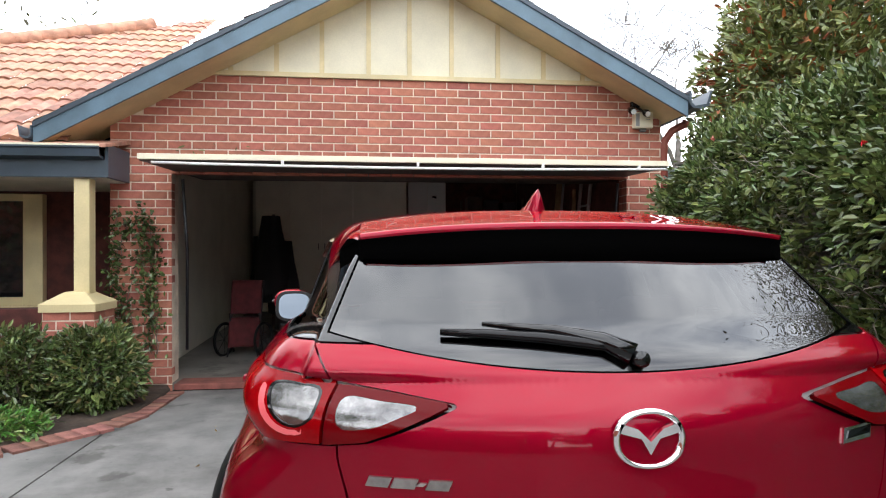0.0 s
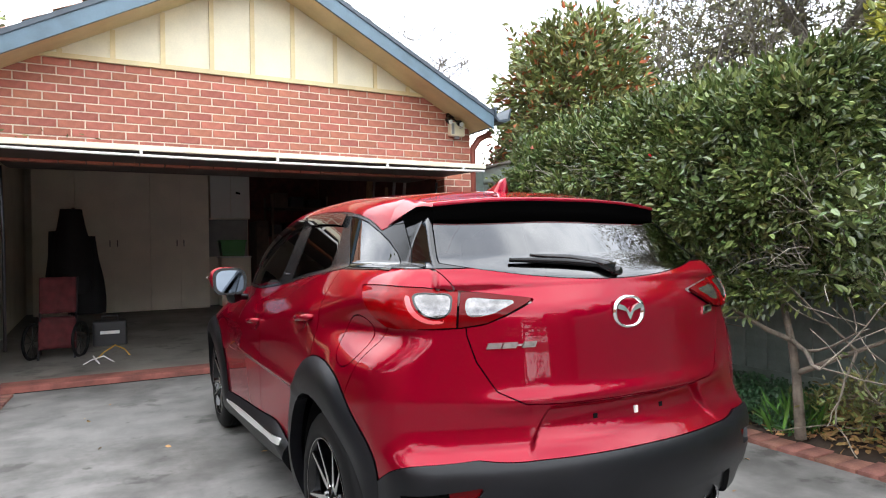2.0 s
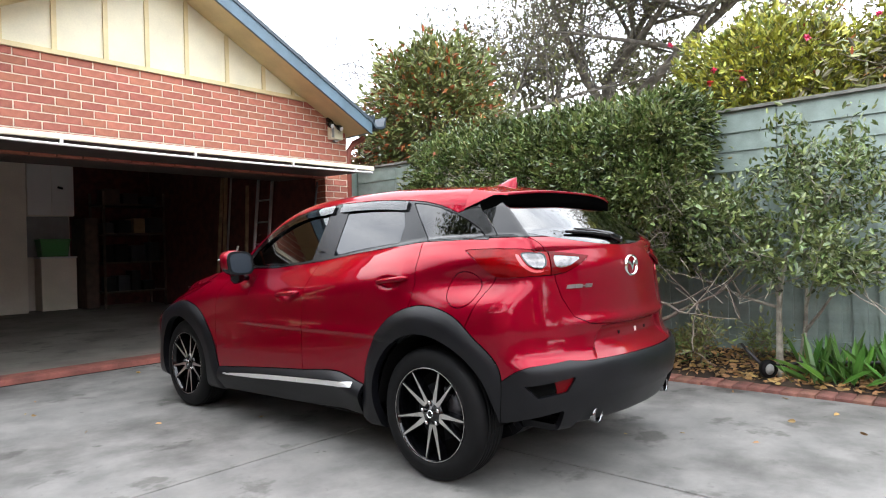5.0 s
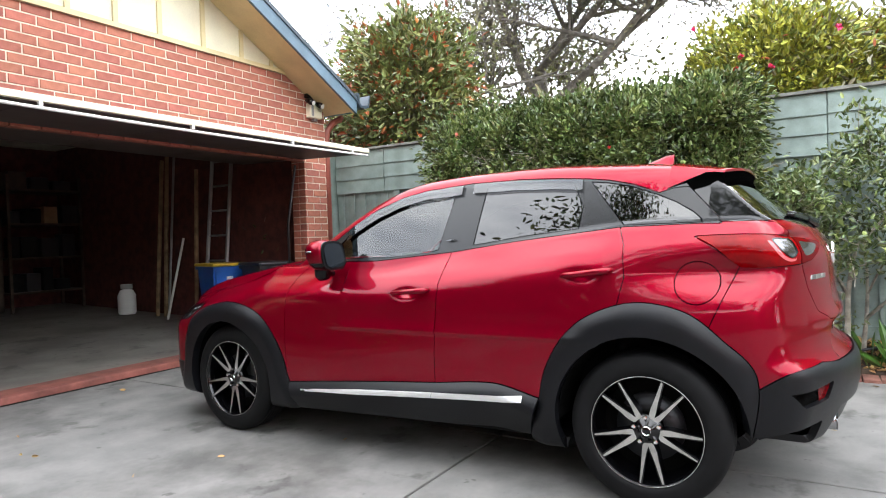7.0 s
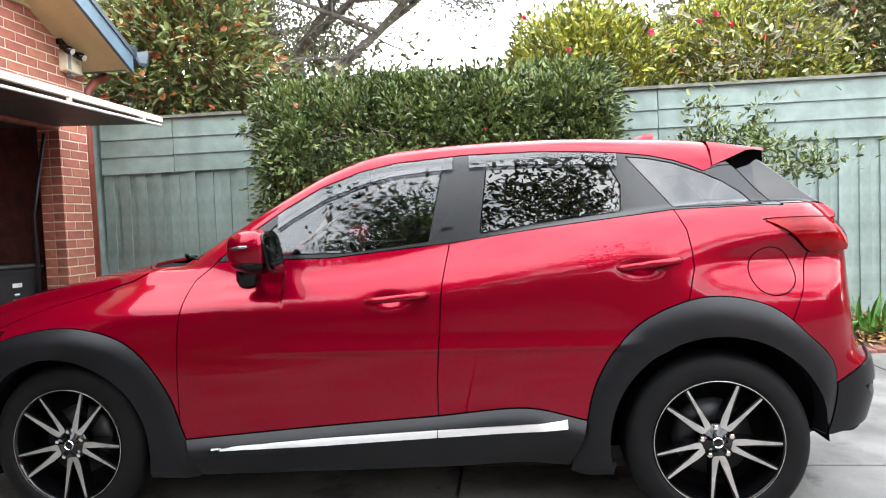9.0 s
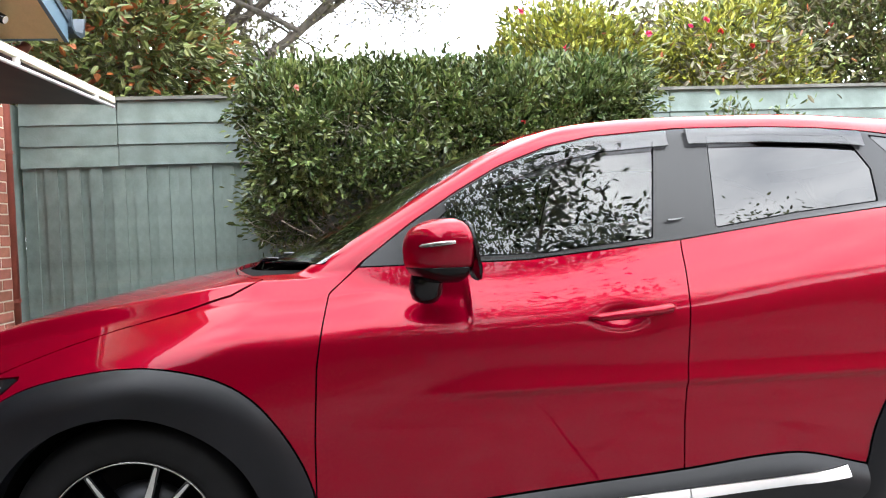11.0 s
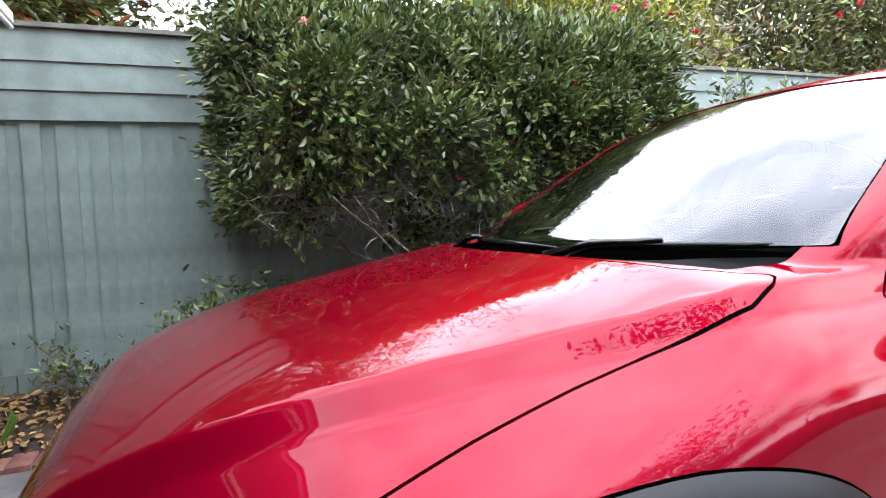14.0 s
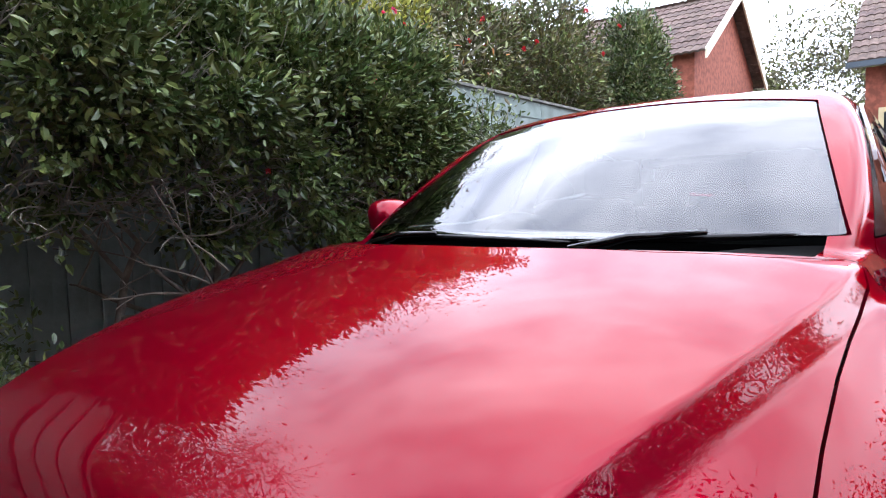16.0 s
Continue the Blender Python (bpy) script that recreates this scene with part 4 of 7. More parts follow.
SCREEN = curve([(0.9, 1.25), (1.03, 1.055), (1.07, 0.992), (1.2, 0.762), (1.32, 0.545), (1.42, 0.345), (1.50, 0.11), (1.56, -0.2)])
BACK = curve([(0.7, -1.60), (1.05, -1.77), (1.13, -1.885), (1.155, -1.915), (1.26, -1.792), (1.375, -1.658), (1.50, -1.50), (1.6, -1.3)])


def skin(x, y, z):
    """Below zero inside the car's outer skin."""
    ax = np.abs(x)
    side = ax - (PLAN(y) - INSET(z - BELT(y) * 0.999))
    side = side + 0.020 * (np.exp(-((y + 0.085) / 0.062) ** 2 - ((z - 0.898) / 0.026) ** 2) + np.exp(-((y + 1.02) / 0.062) ** 2 - ((z - 0.992) / 0.026) ** 2))
    side = side - 0.028 * np.exp(-((y + 1.42) / 0.36) ** 2 - ((z - 0.74) / 0.15) ** 2) - 0.020 * np.exp(-((y - 1.22) / 0.36) ** 2 - ((z - 0.70) / 0.13) ** 2)
    side = side + 0.062 * np.clip((-1.12 - y) / 0.36, 0, 1.35) * np.exp(-((z - 1.005) / 0.075) ** 2)
    ridge = 0.735 - 0.224 * np.clip((y - 0.95) / 1.05, 0, 1.2) ** 1.4
    over = smax(ax - ridge, np.zeros_like(ax), 0.005)
    band = smin(over, np.full_like(ax, 0.034), 0.008)
    deck = np.where(y > 0.35, HOOD(np.maximum(y, 0.35)) - 0.035 * (ax / 0.65) ** 3 - 0.90 * band - 0.34 * over - 0.55 * over**2, BELT(y) + 0.02)
    front = (y - (NOSE(z) - 0.15 * (ax / 0.7) ** 3.4)) * 0.9
    rear = (TAIL(z) + 0.067 * (ax / 0.46) ** 2.2 - y) * 0.95
    plate = np.clip((0.335 + 0.65 * (0.775 - z) - ax) / 0.025, 0, 1) * np.clip((0.777 - z) / 0.02, 0, 1) * np.clip((z - 0.612) / 0.085, 0, 1)
    rear = rear + 0.030 * plate - 0.014 * np.exp(-((z - 0.792) / 0.030) ** 2) * np.clip((0.60 - ax) / 0.15, 0, 1)
    low = smax(smax(side, (z - deck) * 0.95, 0.05), smax(front, rear, 0.01), 0.07)
    low = smax(low, 0.22 + 0.085 * np.clip((-1.52 - y) / 0.2, 0, 1) - z, 0.03)
    glass = ax - (0.768 - 0.355 * (z - 1.1) - 0.10 * (z - 1.1) ** 2 - 0.055 * np.clip((y - 0.2) / 0.5, 0, 3) ** 2 - 0.11 * np.clip((-0.95 - y) / 0.6, 0, 0.95) ** 2)
    top = z - (ROOF(y) - 0.048 * (ax / 0.6) ** 2.6)
    screen = (y - (SCREEN(z) - 0.190 * (ax / 0.667) ** 1.9)) * 0.5
    back = (BACK(z) + 0.085 * (ax / 0.575) ** 2.2 - y) * 0.8
    high = smax(smax(smax(glass * 0.95, top, 0.07), screen, 0.035), back, 0.008)
    high = smax(high, 0.7 - z, 0.02)
    return smin(low, high, 0.012)


def skin_normal(p):
    e, x, y, z = 0.004, *p.T
    g = np.stack([skin(x + e, y, z) - skin(x - e, y, z), skin(x, y + e, z) - skin(x, y - e, z), skin(x, y, z + e) - skin(x, y, z - e)], 1)
    return g / np.linalg.norm(g, axis=1, keepdims=True)


def skin_grid(n_mid=200, n_fan=120, n_round=270):
    """The left half of the skin as points and triangles, met by rays from a line inside the car."""
    rear_y, rear_z, front_y, front_z = -1.0, 0.98, 1.2, 0.62
    th = np.radians(np.linspace(-90, 90, n_round))
    psi = np.radians(np.linspace(0, 90, n_fan))
    starts, ways = [], []
    for a in psi[::-1]:
        starts.append((0, rear_y, rear_z)), ways.append((math.cos(a), -math.sin(a)))
    for u in np.linspace(0, 1, n_mid)[1:-1]:
        starts.append((0, rear_y + u * (front_y - rear_y), rear_z + u * (front_z - rear_z))), ways.append((1, 0))
    for a in psi:
        starts.append((0, front_y, front_z)), ways.append((math.cos(a), math.sin(a)))
    starts, ways = np.array(starts), np.array(ways)
    d = np.stack([-np.cos(th)[None] * ways[:, :1], np.repeat(ways[:, 1:], len(th), 1), np.sin(th)[None] * ways[:, :1]], -1)
    o = np.repeat(starts[:, None], len(th), 1)
    d, o = d.reshape(-1, 3), o.reshape(-1, 3)
    far = np.full(len(d), 1.9)
    step = 0.03
    live = np.ones(len(d), bool)
    for _ in range(62):
        q = o[live] + d[live] * far[live, None]
        out = skin(*q.T) > 0
        idx = np.flatnonzero(live)[out]
        far[idx] -= step
        live[np.flatnonzero(live)[~out]] = False
    lo, hi = far, far + step
    for _ in range(18):
        mid = (lo + hi) / 2
        out = skin(*(o + d * mid[:, None]).T) > 0
        hi, lo = np.where(out, mid, hi), np.where(out, lo, mid)
    p = o + d * lo[:, None]
    n, m = len(starts), len(th)
    k = np.arange(n * m).reshape(n, m)
    a, b, c, e = k[:-1, :-1].ravel(), k[1:, :-1].ravel(), k[1:, 1:].ravel(), k[:-1, 1:].ravel()
    t = np.concatenate([np.stack([a, b, c], 1), np.stack([a, c, e], 1)])
    area = np.linalg.norm(np.cross(p[t[:, 1]] - p[t[:, 0]], p[t[:, 2]] - p[t[:, 0]]), axis=1)
    t = t[area > 1e-9]
    return p, t


def split(sheet, f):
    """Cuts a sheet of points, normals and triangles where f(points) changes sign: below zero, and above."""
    p, nrm, t = sheet
    if len(t) == 0:
        return sheet, sheet
    v = np.asarray(f(p), float)
    v = np.where(np.abs(v) < 1e-7, 1e-7, v)
    s = v[t] < 0
    cnt = s.sum(1)
    cut = (cnt > 0) & (cnt < 3)
    low, high = [t[cnt == 3]], [t[cnt == 0]]
    pts, nms, made = [p], [nrm], {}
    if cut.any():
        tc, sc = t[cut], s[cut]
        odd = np.where(sc.sum(1) == 1, sc.argmax(1), (~sc).argmax(1))
        r = np.arange(len(tc))
        a, b, c = tc[r, odd], tc[r, (odd + 1) % 3], tc[r, (odd + 2) % 3]
        ed = np.concatenate([np.sort(np.stack([a, b], 1), 1), np.sort(np.stack([a, c], 1), 1)])
        ue, inv = np.unique(ed, axis=0, return_inverse=True)
        inv = inv.ravel()
        w = (v[ue[:, 0]] / (v[ue[:, 0]] - v[ue[:, 1]]))[:, None]
        q = p[ue[:, 0]] * (1 - w) + p[ue[:, 1]] * w
        qn = nrm[ue[:, 0]] * (1 - w) + nrm[ue[:, 1]] * w
        pts.append(q), nms.append(qn / np.linalg.norm(qn, axis=1, keepdims=True))
        ab, ac = inv[:len(a)] + len(p), inv[len(a):] + len(p)
        tip = np.stack([a, ab, ac], 1)
        rest = np.concatenate([np.stack([ab, b, c], 1), np.stack([ab, c, ac], 1)])
        one = sc.sum(1) == 1
        one2 = np.concatenate([one, one])
        low += [tip[one], rest[~one2]]
        high += [tip[~one], rest[one2]]
    P, N = np.concatenate(pts), np.concatenate(nms)
    return tidy((P, N, np.concatenate(low))), tidy((P, N, np.concatenate(high)))


def tidy(sheet):
    p, n, t = sheet
    if len(t) == 0:
        return np.zeros((0, 3)), np.zeros((0, 3)), np.zeros((0, 3), int)
    u, inv = np.unique(t, return_inverse=True)
    return p[u], n[u], inv.reshape(-1, 3)


def inside(points, smooth=True):
    """A signed distance in the plane to a closed outline, below zero inside."""
    q = np.array(points, float)
    if smooth:
        a, b, c, d = np.roll(q, 1, 0), q, np.roll(q, -1, 0), np.roll(q, -2, 0)
        out = []
        for u in np.linspace(0, 1, 7)[:-1]:
            out.append(0.5 * (2 * b + (c - a) * u + (2 * a - 5 * b + 4 * c - d) * u**2 + (3 * b - a - 3 * c + d) * u**3))
        q = np.stack(out, 1).reshape(-1, 2)
    nxt = np.roll(q, -1, 0)

    def at(x, y):
        best, odd = np.full(len(x), 1e9), np.zeros(len(x), bool)
        for (x1, y1), (x2, y2) in zip(q, nxt):
            ex, ey = x2 - x1, y2 - y1
            w = np.clip(((x - x1) * ex + (y - y1) * ey) / (ex * ex + ey * ey + 1e-12), 0, 1)
            best = np.minimum(best, (x - x1 - w * ex) ** 2 + (y - y1 - w * ey) ** 2)
            odd ^= ((y1 > y) != (y2 > y)) & (x < ex * (y - y1) / (ey + 1e-12) + x1)
        return np.sqrt(best) * np.where(odd, -1, 1)
    return at


def both_sides(sheet):
    p, n, t = sheet
    f = np.array([-1, 1, 1])
    return np.concatenate([p, p * f]), np.concatenate([n, n * f]), np.concatenate([t, t[:, ::-1] + len(p)])


def other_side(sheet):
    p, n, t = sheet
    f = np.array([-1, 1, 1])
    return p * f, n * f, t[:, ::-1]


def panel(name, sheet, material, parent, label="", out=0.0, rim=0.012, swell=None):
    """A panel of the skin, moved out along its normals, with its edges turned in by rim; swell gives a further rise for each point."""
    p, n, t = sheet
    if len(t) == 0:
        return None
    p = p + n * out
    if swell is not None:
        p = p + n * swell(p)[:, None]
        fn = np.cross(p[t[:, 1]] - p[t[:, 0]], p[t[:, 2]] - p[t[:, 0]])
        vn = np.zeros_like(p)
        for k in range(3):
            np.add.at(vn, t[:, k], fn)
        n = vn / (np.linalg.norm(vn, axis=1, keepdims=True) + 1e-12)
    ed = np.concatenate([t[:, [0, 1]], t[:, [1, 2]], t[:, [2, 0]]])
    key = np.sort(ed, 1)
    u, first, cnt = np.unique(key, axis=0, return_index=True, return_counts=True)
    rims = ed[first[cnt == 1]]
    rims = rims[~((np.abs(p[rims[:, 0], 0]) < 1e-4) & (np.abs(p[rims[:, 1], 0]) < 1e-4))]
    used, inv = np.unique(rims, return_inverse=True)
    inv = inv.reshape(-1, 2) + len(p)
    inner = p[used] - n[used] * rim
    q = np.concatenate([np.stack([rims[:, 0], inv[:, 0], inv[:, 1]], 1), np.stack([rims[:, 0], inv[:, 1], rims[:, 1]], 1)]) if rim > 0 else np.zeros((0, 3), int)
    verts = np.concatenate([p, inner]) if rim > 0 else p
    faces = np.concatenate([t, q])
    me = bpy.data.meshes.new(name)
    me.from_pydata(verts.tolist(), [], faces.tolist())
    me.polygons.foreach_set("use_smooth", [True] * len(faces))
    me.materials.append(material)
    loops = np.zeros((len(faces) * 3, 3))
    loops[:len(t) * 3] = n[t].reshape(-1, 3)
    if len(q):
        fn = np.cross(verts[q[:, 1]] - verts[q[:, 0]], verts[q[:, 2]] - verts[q[:, 0]])
        fn /= np.linalg.norm(fn, axis=1, keepdims=True) + 1e-12
        loops[len(t) * 3:] = np.repeat(fn, 3, 0)
    me.normals_split_custom_set(loops.tolist())
    ob = new(name, me)
    ob.parent = parent
    if label:
        ob["label"] = label
    return ob


def roof_z(x, y):
    return float(ROOF(np.array([y]))[0]) - 0.048 * (abs(x) / 0.6) ** 2.6


def build_spoiler(parent):
    """The roof's overhang above the rear window: red on top and at its ends, black below, with black fins down to the glass."""
    xs = [-0.54 + 1.08 * i / 40 for i in range(41)]
    top, below = [], []
    for x in xs:
        e = abs(x) / 0.54
        y0, y1 = -1.338 - 0.02 * e**2, -1.640 + 0.060 * e**3
        row = [(x, y0 + (y1 - y0) * k / 6, roof_z(x, y0 + (y1 - y0) * k / 6) + 0.004 + 0.006 * (k / 6) ** 2) for k in range(7)]
        lip = (x, y1 + 0.004, row[-1][2] - 0.011)
        row.append(lip)
        top.append(row)
        g = (x, -1.652 + 0.085 * (abs(x) / 0.575) ** 2.2, 1.376 - 0.02 * e**2)
        below.append([lip, tuple((a * 0.5 + b * 0.5) + (0, 0.012, 0.008)[i] for i, (a, b) in enumerate(zip(lip, g))), g, (x, g[1] + 0.12, g[2] + 0.03)])
    for name, rows, mat, label in (("spoiler", top, "paint", "red rear roof spoiler"), ("spoiler_underside", below, "matte_black", "black spoiler underside")):
        n = len(rows[0])
        mesh(name, [v for r in rows for v in r], [(i * n + k, i * n + k + 1, (i + 1) * n + k + 1, (i + 1) * n + k) for i in range(len(rows) - 1) for k in range(n - 1)], mat, parent, label, True)
    for s, rows, under in ((-1, top[0], below[0]), (1, top[-1], below[-1])):
        n = 7
        low = []
        for k in range(n):
            y = rows[k][1]
            z = min(1.362 + 0.40 * (-1.33 - y), rows[k][2] - 0.012)
            low.append((s * (0.618 - 0.062 * k / 6 - 0.012 * (k / 6) ** 2), y, z))
        mid = [(s * (0.5 * (0.54 + abs(b[0])) + 0.012 * (1 - k / 6)), b[1], 0.5 * (a[2] + b[2]) + 0.010 * (1 - k / 6)) for k, (a, b) in enumerate(zip(rows, low))]
        vs = [rows[k] for k in range(n)] + mid + low
        mesh("spoiler_end", vs, [(j * n + k, j * n + k + 1, (j + 1) * n + k + 1, (j + 1) * n + k) for j in range(2) for k in range(n - 1)], "paint", parent, "red spoiler end", True)
        # the fin between the red end and the rear window, closed towards the underside
        fin = [low[2], low[3], low[4], low[5], low[6], under[0], under[2], (s * 0.560, -1.535, 1.350), (s * 0.592, -1.455, 1.352)]
        inner = [(v[0] - s * 0.03, v[1] + 0.01, v[2] - 0.006) for v in fin]
        m = len(fin)
        mesh("winglet", fin + inner, [(0, k, k + 1) for k in range(1, m - 1)] + [(m, m + k + 1, m + k) for k in range(1, m - 1)] + [(k, (k + 1) % m, m + (k + 1) % m, m + k) for k in range(m)], "matte_black", parent, "black spoiler winglet")


def build_wheel(parent, x_out, y, s):
    """A wheel whose outer face looks along s: tyre, black rim, machined spokes, nuts, cap and brake disc."""
    wheel = new("wheel")
    wheel.parent = parent
    wheel.matrix_basis = Matrix.Translation((x_out, y, 0.336)) @ Matrix.Diagonal((s, 1, 1, 1))
    w = 0.215
    tyre = [(-0.012, 0.232), (0.0, 0.240), (0.004, 0.262), (0.002, 0.290), (-0.008, 0.314), (-0.022, 0.328), (-0.034, 0.3335)]
    for k in range(5):
        a = -0.046 - k * (w - 0.092) / 5
        d = (w - 0.092) / 5
        tyre += [(a, 0.336), (a - d + 0.009, 0.336), (a - d + 0.007, 0.329), (a - d + 0.002, 0.329)]
    tyre += [(-w + 0.034, 0.333), (-w + 0.01, 0.315), (-w, 0.28), (-w + 0.01, 0.235)]
    part("tyre", lathe_bm(tyre, 72), "rubber", wheel, "black rubber tyre", True)
    part("rim", lathe_bm([(-0.004, 0.236), (0.001, 0.233), (-0.004, 0.228), (-0.03, 0.222), (-0.10, 0.205), (-0.19, 0.20), (-0.20, 0.23)], 72), "gloss_black", wheel, "gloss black wheel rim", True)
    part("rim_edge", lathe_bm([(0.0012, 0.2345), (0.0020, 0.2332), (0.0012, 0.2320)], 72), "machined", wheel, "machined rim edge", True)
    part("brake_disc", lathe_bm([(-0.085, 0.06), (-0.085, 0.145), (-0.11, 0.145)], 40), "dark_metal", wheel, "grey brake disc", True)
    part("backing", lathe_bm([(-0.12, 0.0), (-0.12, 0.21)], 32), "dark", wheel, "dark brake backing")
    for i in range(5):
        mid = math.radians(121 + 72 * i)
        ca, sa = math.cos(mid), math.sin(mid)
        place = lambda r, off, h: Vector((h, ca * r - sa * off, sa * r + ca * off))
        height = lambda r: -0.026 + 0.023 * (r / 0.23) ** 1.4
        for t in (-1, 1):
            # a blade from the foot of the V to the rim: machined face, black flanks, one blade broader than its twin
            face, flank = bmesh.new(), bmesh.new()
            wide = 0.0095 if t < 0 else 0.0072
            rows_f, rows_k = [], []
            for r, off, half in ((0.048, 0.0075, 0.0090), (0.066, 0.0125, 0.0125), (0.090, 0.0195, wide * 1.35), (0.125, 0.0275, wide), (0.17, 0.0370, wide * 0.72), (0.217, 0.0475, wide * 0.46), (0.220, 0.0480, wide * 0.2)):
                h = height(r)
                rows_f.append([face.verts.new(place(r, t * off + half * k, h + d)) for k, d in ((-1, 0), (1, 0))])
                rows_k.append([flank.verts.new(place(r + 0.05 * max(0.0, r - 0.06), t * off + (half * abs(k) + 0.0015 + 0.02 * max(0.0, r - 0.06)) * (1 if k > 0 else -1), h + d)) for k, d in ((-1.3, -0.045), (-1.0, -0.0012), (1.0, -0.0012), (1.3, -0.045))])
            for bm, rows in ((face, rows_f), (flank, rows_k)):
                for a, b in zip(rows, rows[1:]):
                    for k in range(len(a) - 1):
                        bm.faces.new((a[k], a[k + 1], b[k + 1], b[k]))
            part("spoke", flank, "gloss_black", wheel)
            part("spoke_face", face, "machined", wheel, "machined silver spoke face")
        root = bmesh.new()
        tip = [root.verts.new(place(r, off, height(r) + 0.0008)) for r, off in ((0.043, -0.006), (0.043, 0.006), (0.056, 0.0165), (0.074, 0.0225), (0.066, 0.0045), (0.066, -0.0045), (0.074, -0.0225), (0.056, -0.0165))]
        root.faces.new((tip[0], tip[1], tip[2], tip[4], tip[5], tip[7])), root.faces.new((tip[2], tip[3], tip[4])), root.faces.new((tip[5], tip[6], tip[7]))
        part("spoke_root", root, "machined", wheel, "machined silver foot of a spoke pair")
    part("hub", lathe_bm([(-0.04, 0.070), (-0.024, 0.066), (-0.018, 0.030), (-0.014, 0.028), (-0.012, 0.0)], 32), "gloss_black", wheel, "black hub cap", True)
    part("cap_mark", lathe_bm([(-0.011, 0.016), (-0.009, 0.018), (-0.011, 0.020)], 24), "chrome", wheel, "plain chrome ring on the cap")
    for i in range(5):
        a = math.radians(85 + 72 * i)
        bm = lathe_bm([(-0.03, 0.010), (-0.014, 0.010), (-0.012, 0.006), (-0.012, 0.0)], 6)
        bm.transform(Matrix.Translation((0, math.cos(a) * 0.056, math.sin(a) * 0.056)))
        part("wheel_nut", bm, "chrome", wheel, "steel wheel nut")


def build_wheel_sides(car, mirror):
    s = 1 if mirror else -1
    for y in (-1.285, 1.285):
        build_wheel(car, s * 0.862, y, s)
        well = bmesh.new()
        r0, r1 = 0.40, s * 0.55
        n = 20
        rows = [[well.verts.new((x, y + math.cos(math.radians(-2 + 184 * i / n)) * r0, 0.345 + math.sin(math.radians(-2 + 184 * i / n)) * r0)) for i in range(n + 1)] for x in (s * 0.83, r1)]
        for i in range(n):
            well.faces.new((rows[0][i], rows[0][i + 1], rows[1][i + 1], rows[1][i]))
        well.faces.new(rows[1])
        part("wheel_well", well, "dark", car, "black wheel well lining")
    # mirror
    base = new("door_mirror")
    base.parent = car
    base.matrix_basis = Matrix.Translation((0, 0.028, 0))
    base["label"] = "red and black door mirror with indicator strip"
    def blob(z0, z1, name, mat, label):
        bm = bmesh.new()
        rows, nu, nv = [], 36, 12
        for j in range(nv + 1):
            z = z0 + (z1 - z0) * j / nv
            row = []
            for i in range(nu):
                a = 2 * math.pi * i / nu
                hz = max(0.0, 1 - (abs(z - 1.105) / 0.088) ** 2.6) ** 0.42
                ca, sa = math.cos(a), math.sin(a)
                px = math.copysign(abs(ca) ** 0.75, ca) * 0.104 * (hz if hz > 0.05 else 0.05)
                py = (abs(sa) ** 0.8 * (0.115 - 0.045 * max(0.0, ca)) if sa > 0 else -abs(sa) ** 0.28 * 0.066) * (hz if hz > 0.05 else 0.05)
                row.append(bm.verts.new((s * (0.923 + px + 0.02 * (z - 1.1) / 0.09), 0.385 + py - 0.02 * px / 0.25, z)))
            rows.append(row)
        for a, b in zip(rows, rows[1:]):
            for i in range(nu):
                bm.faces.new((a[i], a[(i + 1) % nu], b[(i + 1) % nu], b[i]))
        bm.faces.new(rows[0][::-1]), bm.faces.new(rows[-1])
        return part(name, bm, mat, base, label, True)
    blob(1.066, 1.191, "mirror_cap", "paint", "red mirror cap")
    blob(1.022, 1.0655, "mirror_shell", "satin_black", "black mirror shell")
    part("mirror_foot", tube_bm([(s * 0.866, 0.443, 0.972), (s * 0.868, 0.443, 0.978), (s * 0.876, 0.440, 0.998), (s * 0.885, 0.436, 1.03), (s * 0.895, 0.428, 1.06)], [0.026, 0.038, 0.047, 0.046, 0.042], 16), "satin_black", base, "black mirror foot", True)
    part("arm", tube_bm([(s * 0.80, 0.44, 1.0), (s * 0.86, 0.43, 1.005)], 0.020, 10), "satin_black", base)
    part("indicator", tube_bm([(s * 0.963, 0.474, 1.118), (s * 1.003, 0.447, 1.123), (s * 1.035, 0.402, 1.128), (s * 1.044, 0.370, 1.130)], [0.002, 0.006, 0.007, 0.005], 8), "lens", base, "clear indicator strip", True)
    gl = bmesh.new()
    ring = []
    for i in range(28):
        a = 2 * math.pi * i / 28
        ca, sa = math.cos(a), math.sin(a)
        px = math.copysign(abs(ca) ** 0.6, ca) * 0.080
        ring.append(gl.verts.new((s * (0.923 + px), 0.312 - 0.06 * px + 0.20 * math.copysign(abs(sa) ** 0.6, sa) * 0.066, 1.105 + math.copysign(abs(sa) ** 0.6, sa) * 0.066)))
    gl.faces.new(ring)
    bz = bmesh.new()
    outer = [bz.verts.new((s * 0.923 + (v.co.x - s * 0.923) * 1.22, v.co.y + 0.003, 1.105 + (v.co.z - 1.105) * 1.20)) for v in ring]
    bz.faces.new(outer)
    back = [bz.verts.new((s * 0.923 + (v.co.x - s * 0.923) * 1.24, v.co.y + 0.010, 1.105 + (v.co.z - 1.105) * 1.22)) for v in ring]
    for i in range(28):
        bz.faces.new((outer[i], back[i], back[(i + 1) % 28], outer[(i + 1) % 28]))
    part("mirror_bezel", bz, "satin_black", base, "black mirror bezel")
    part("mirror_glass", gl, "mirror", base, "mirror glass")
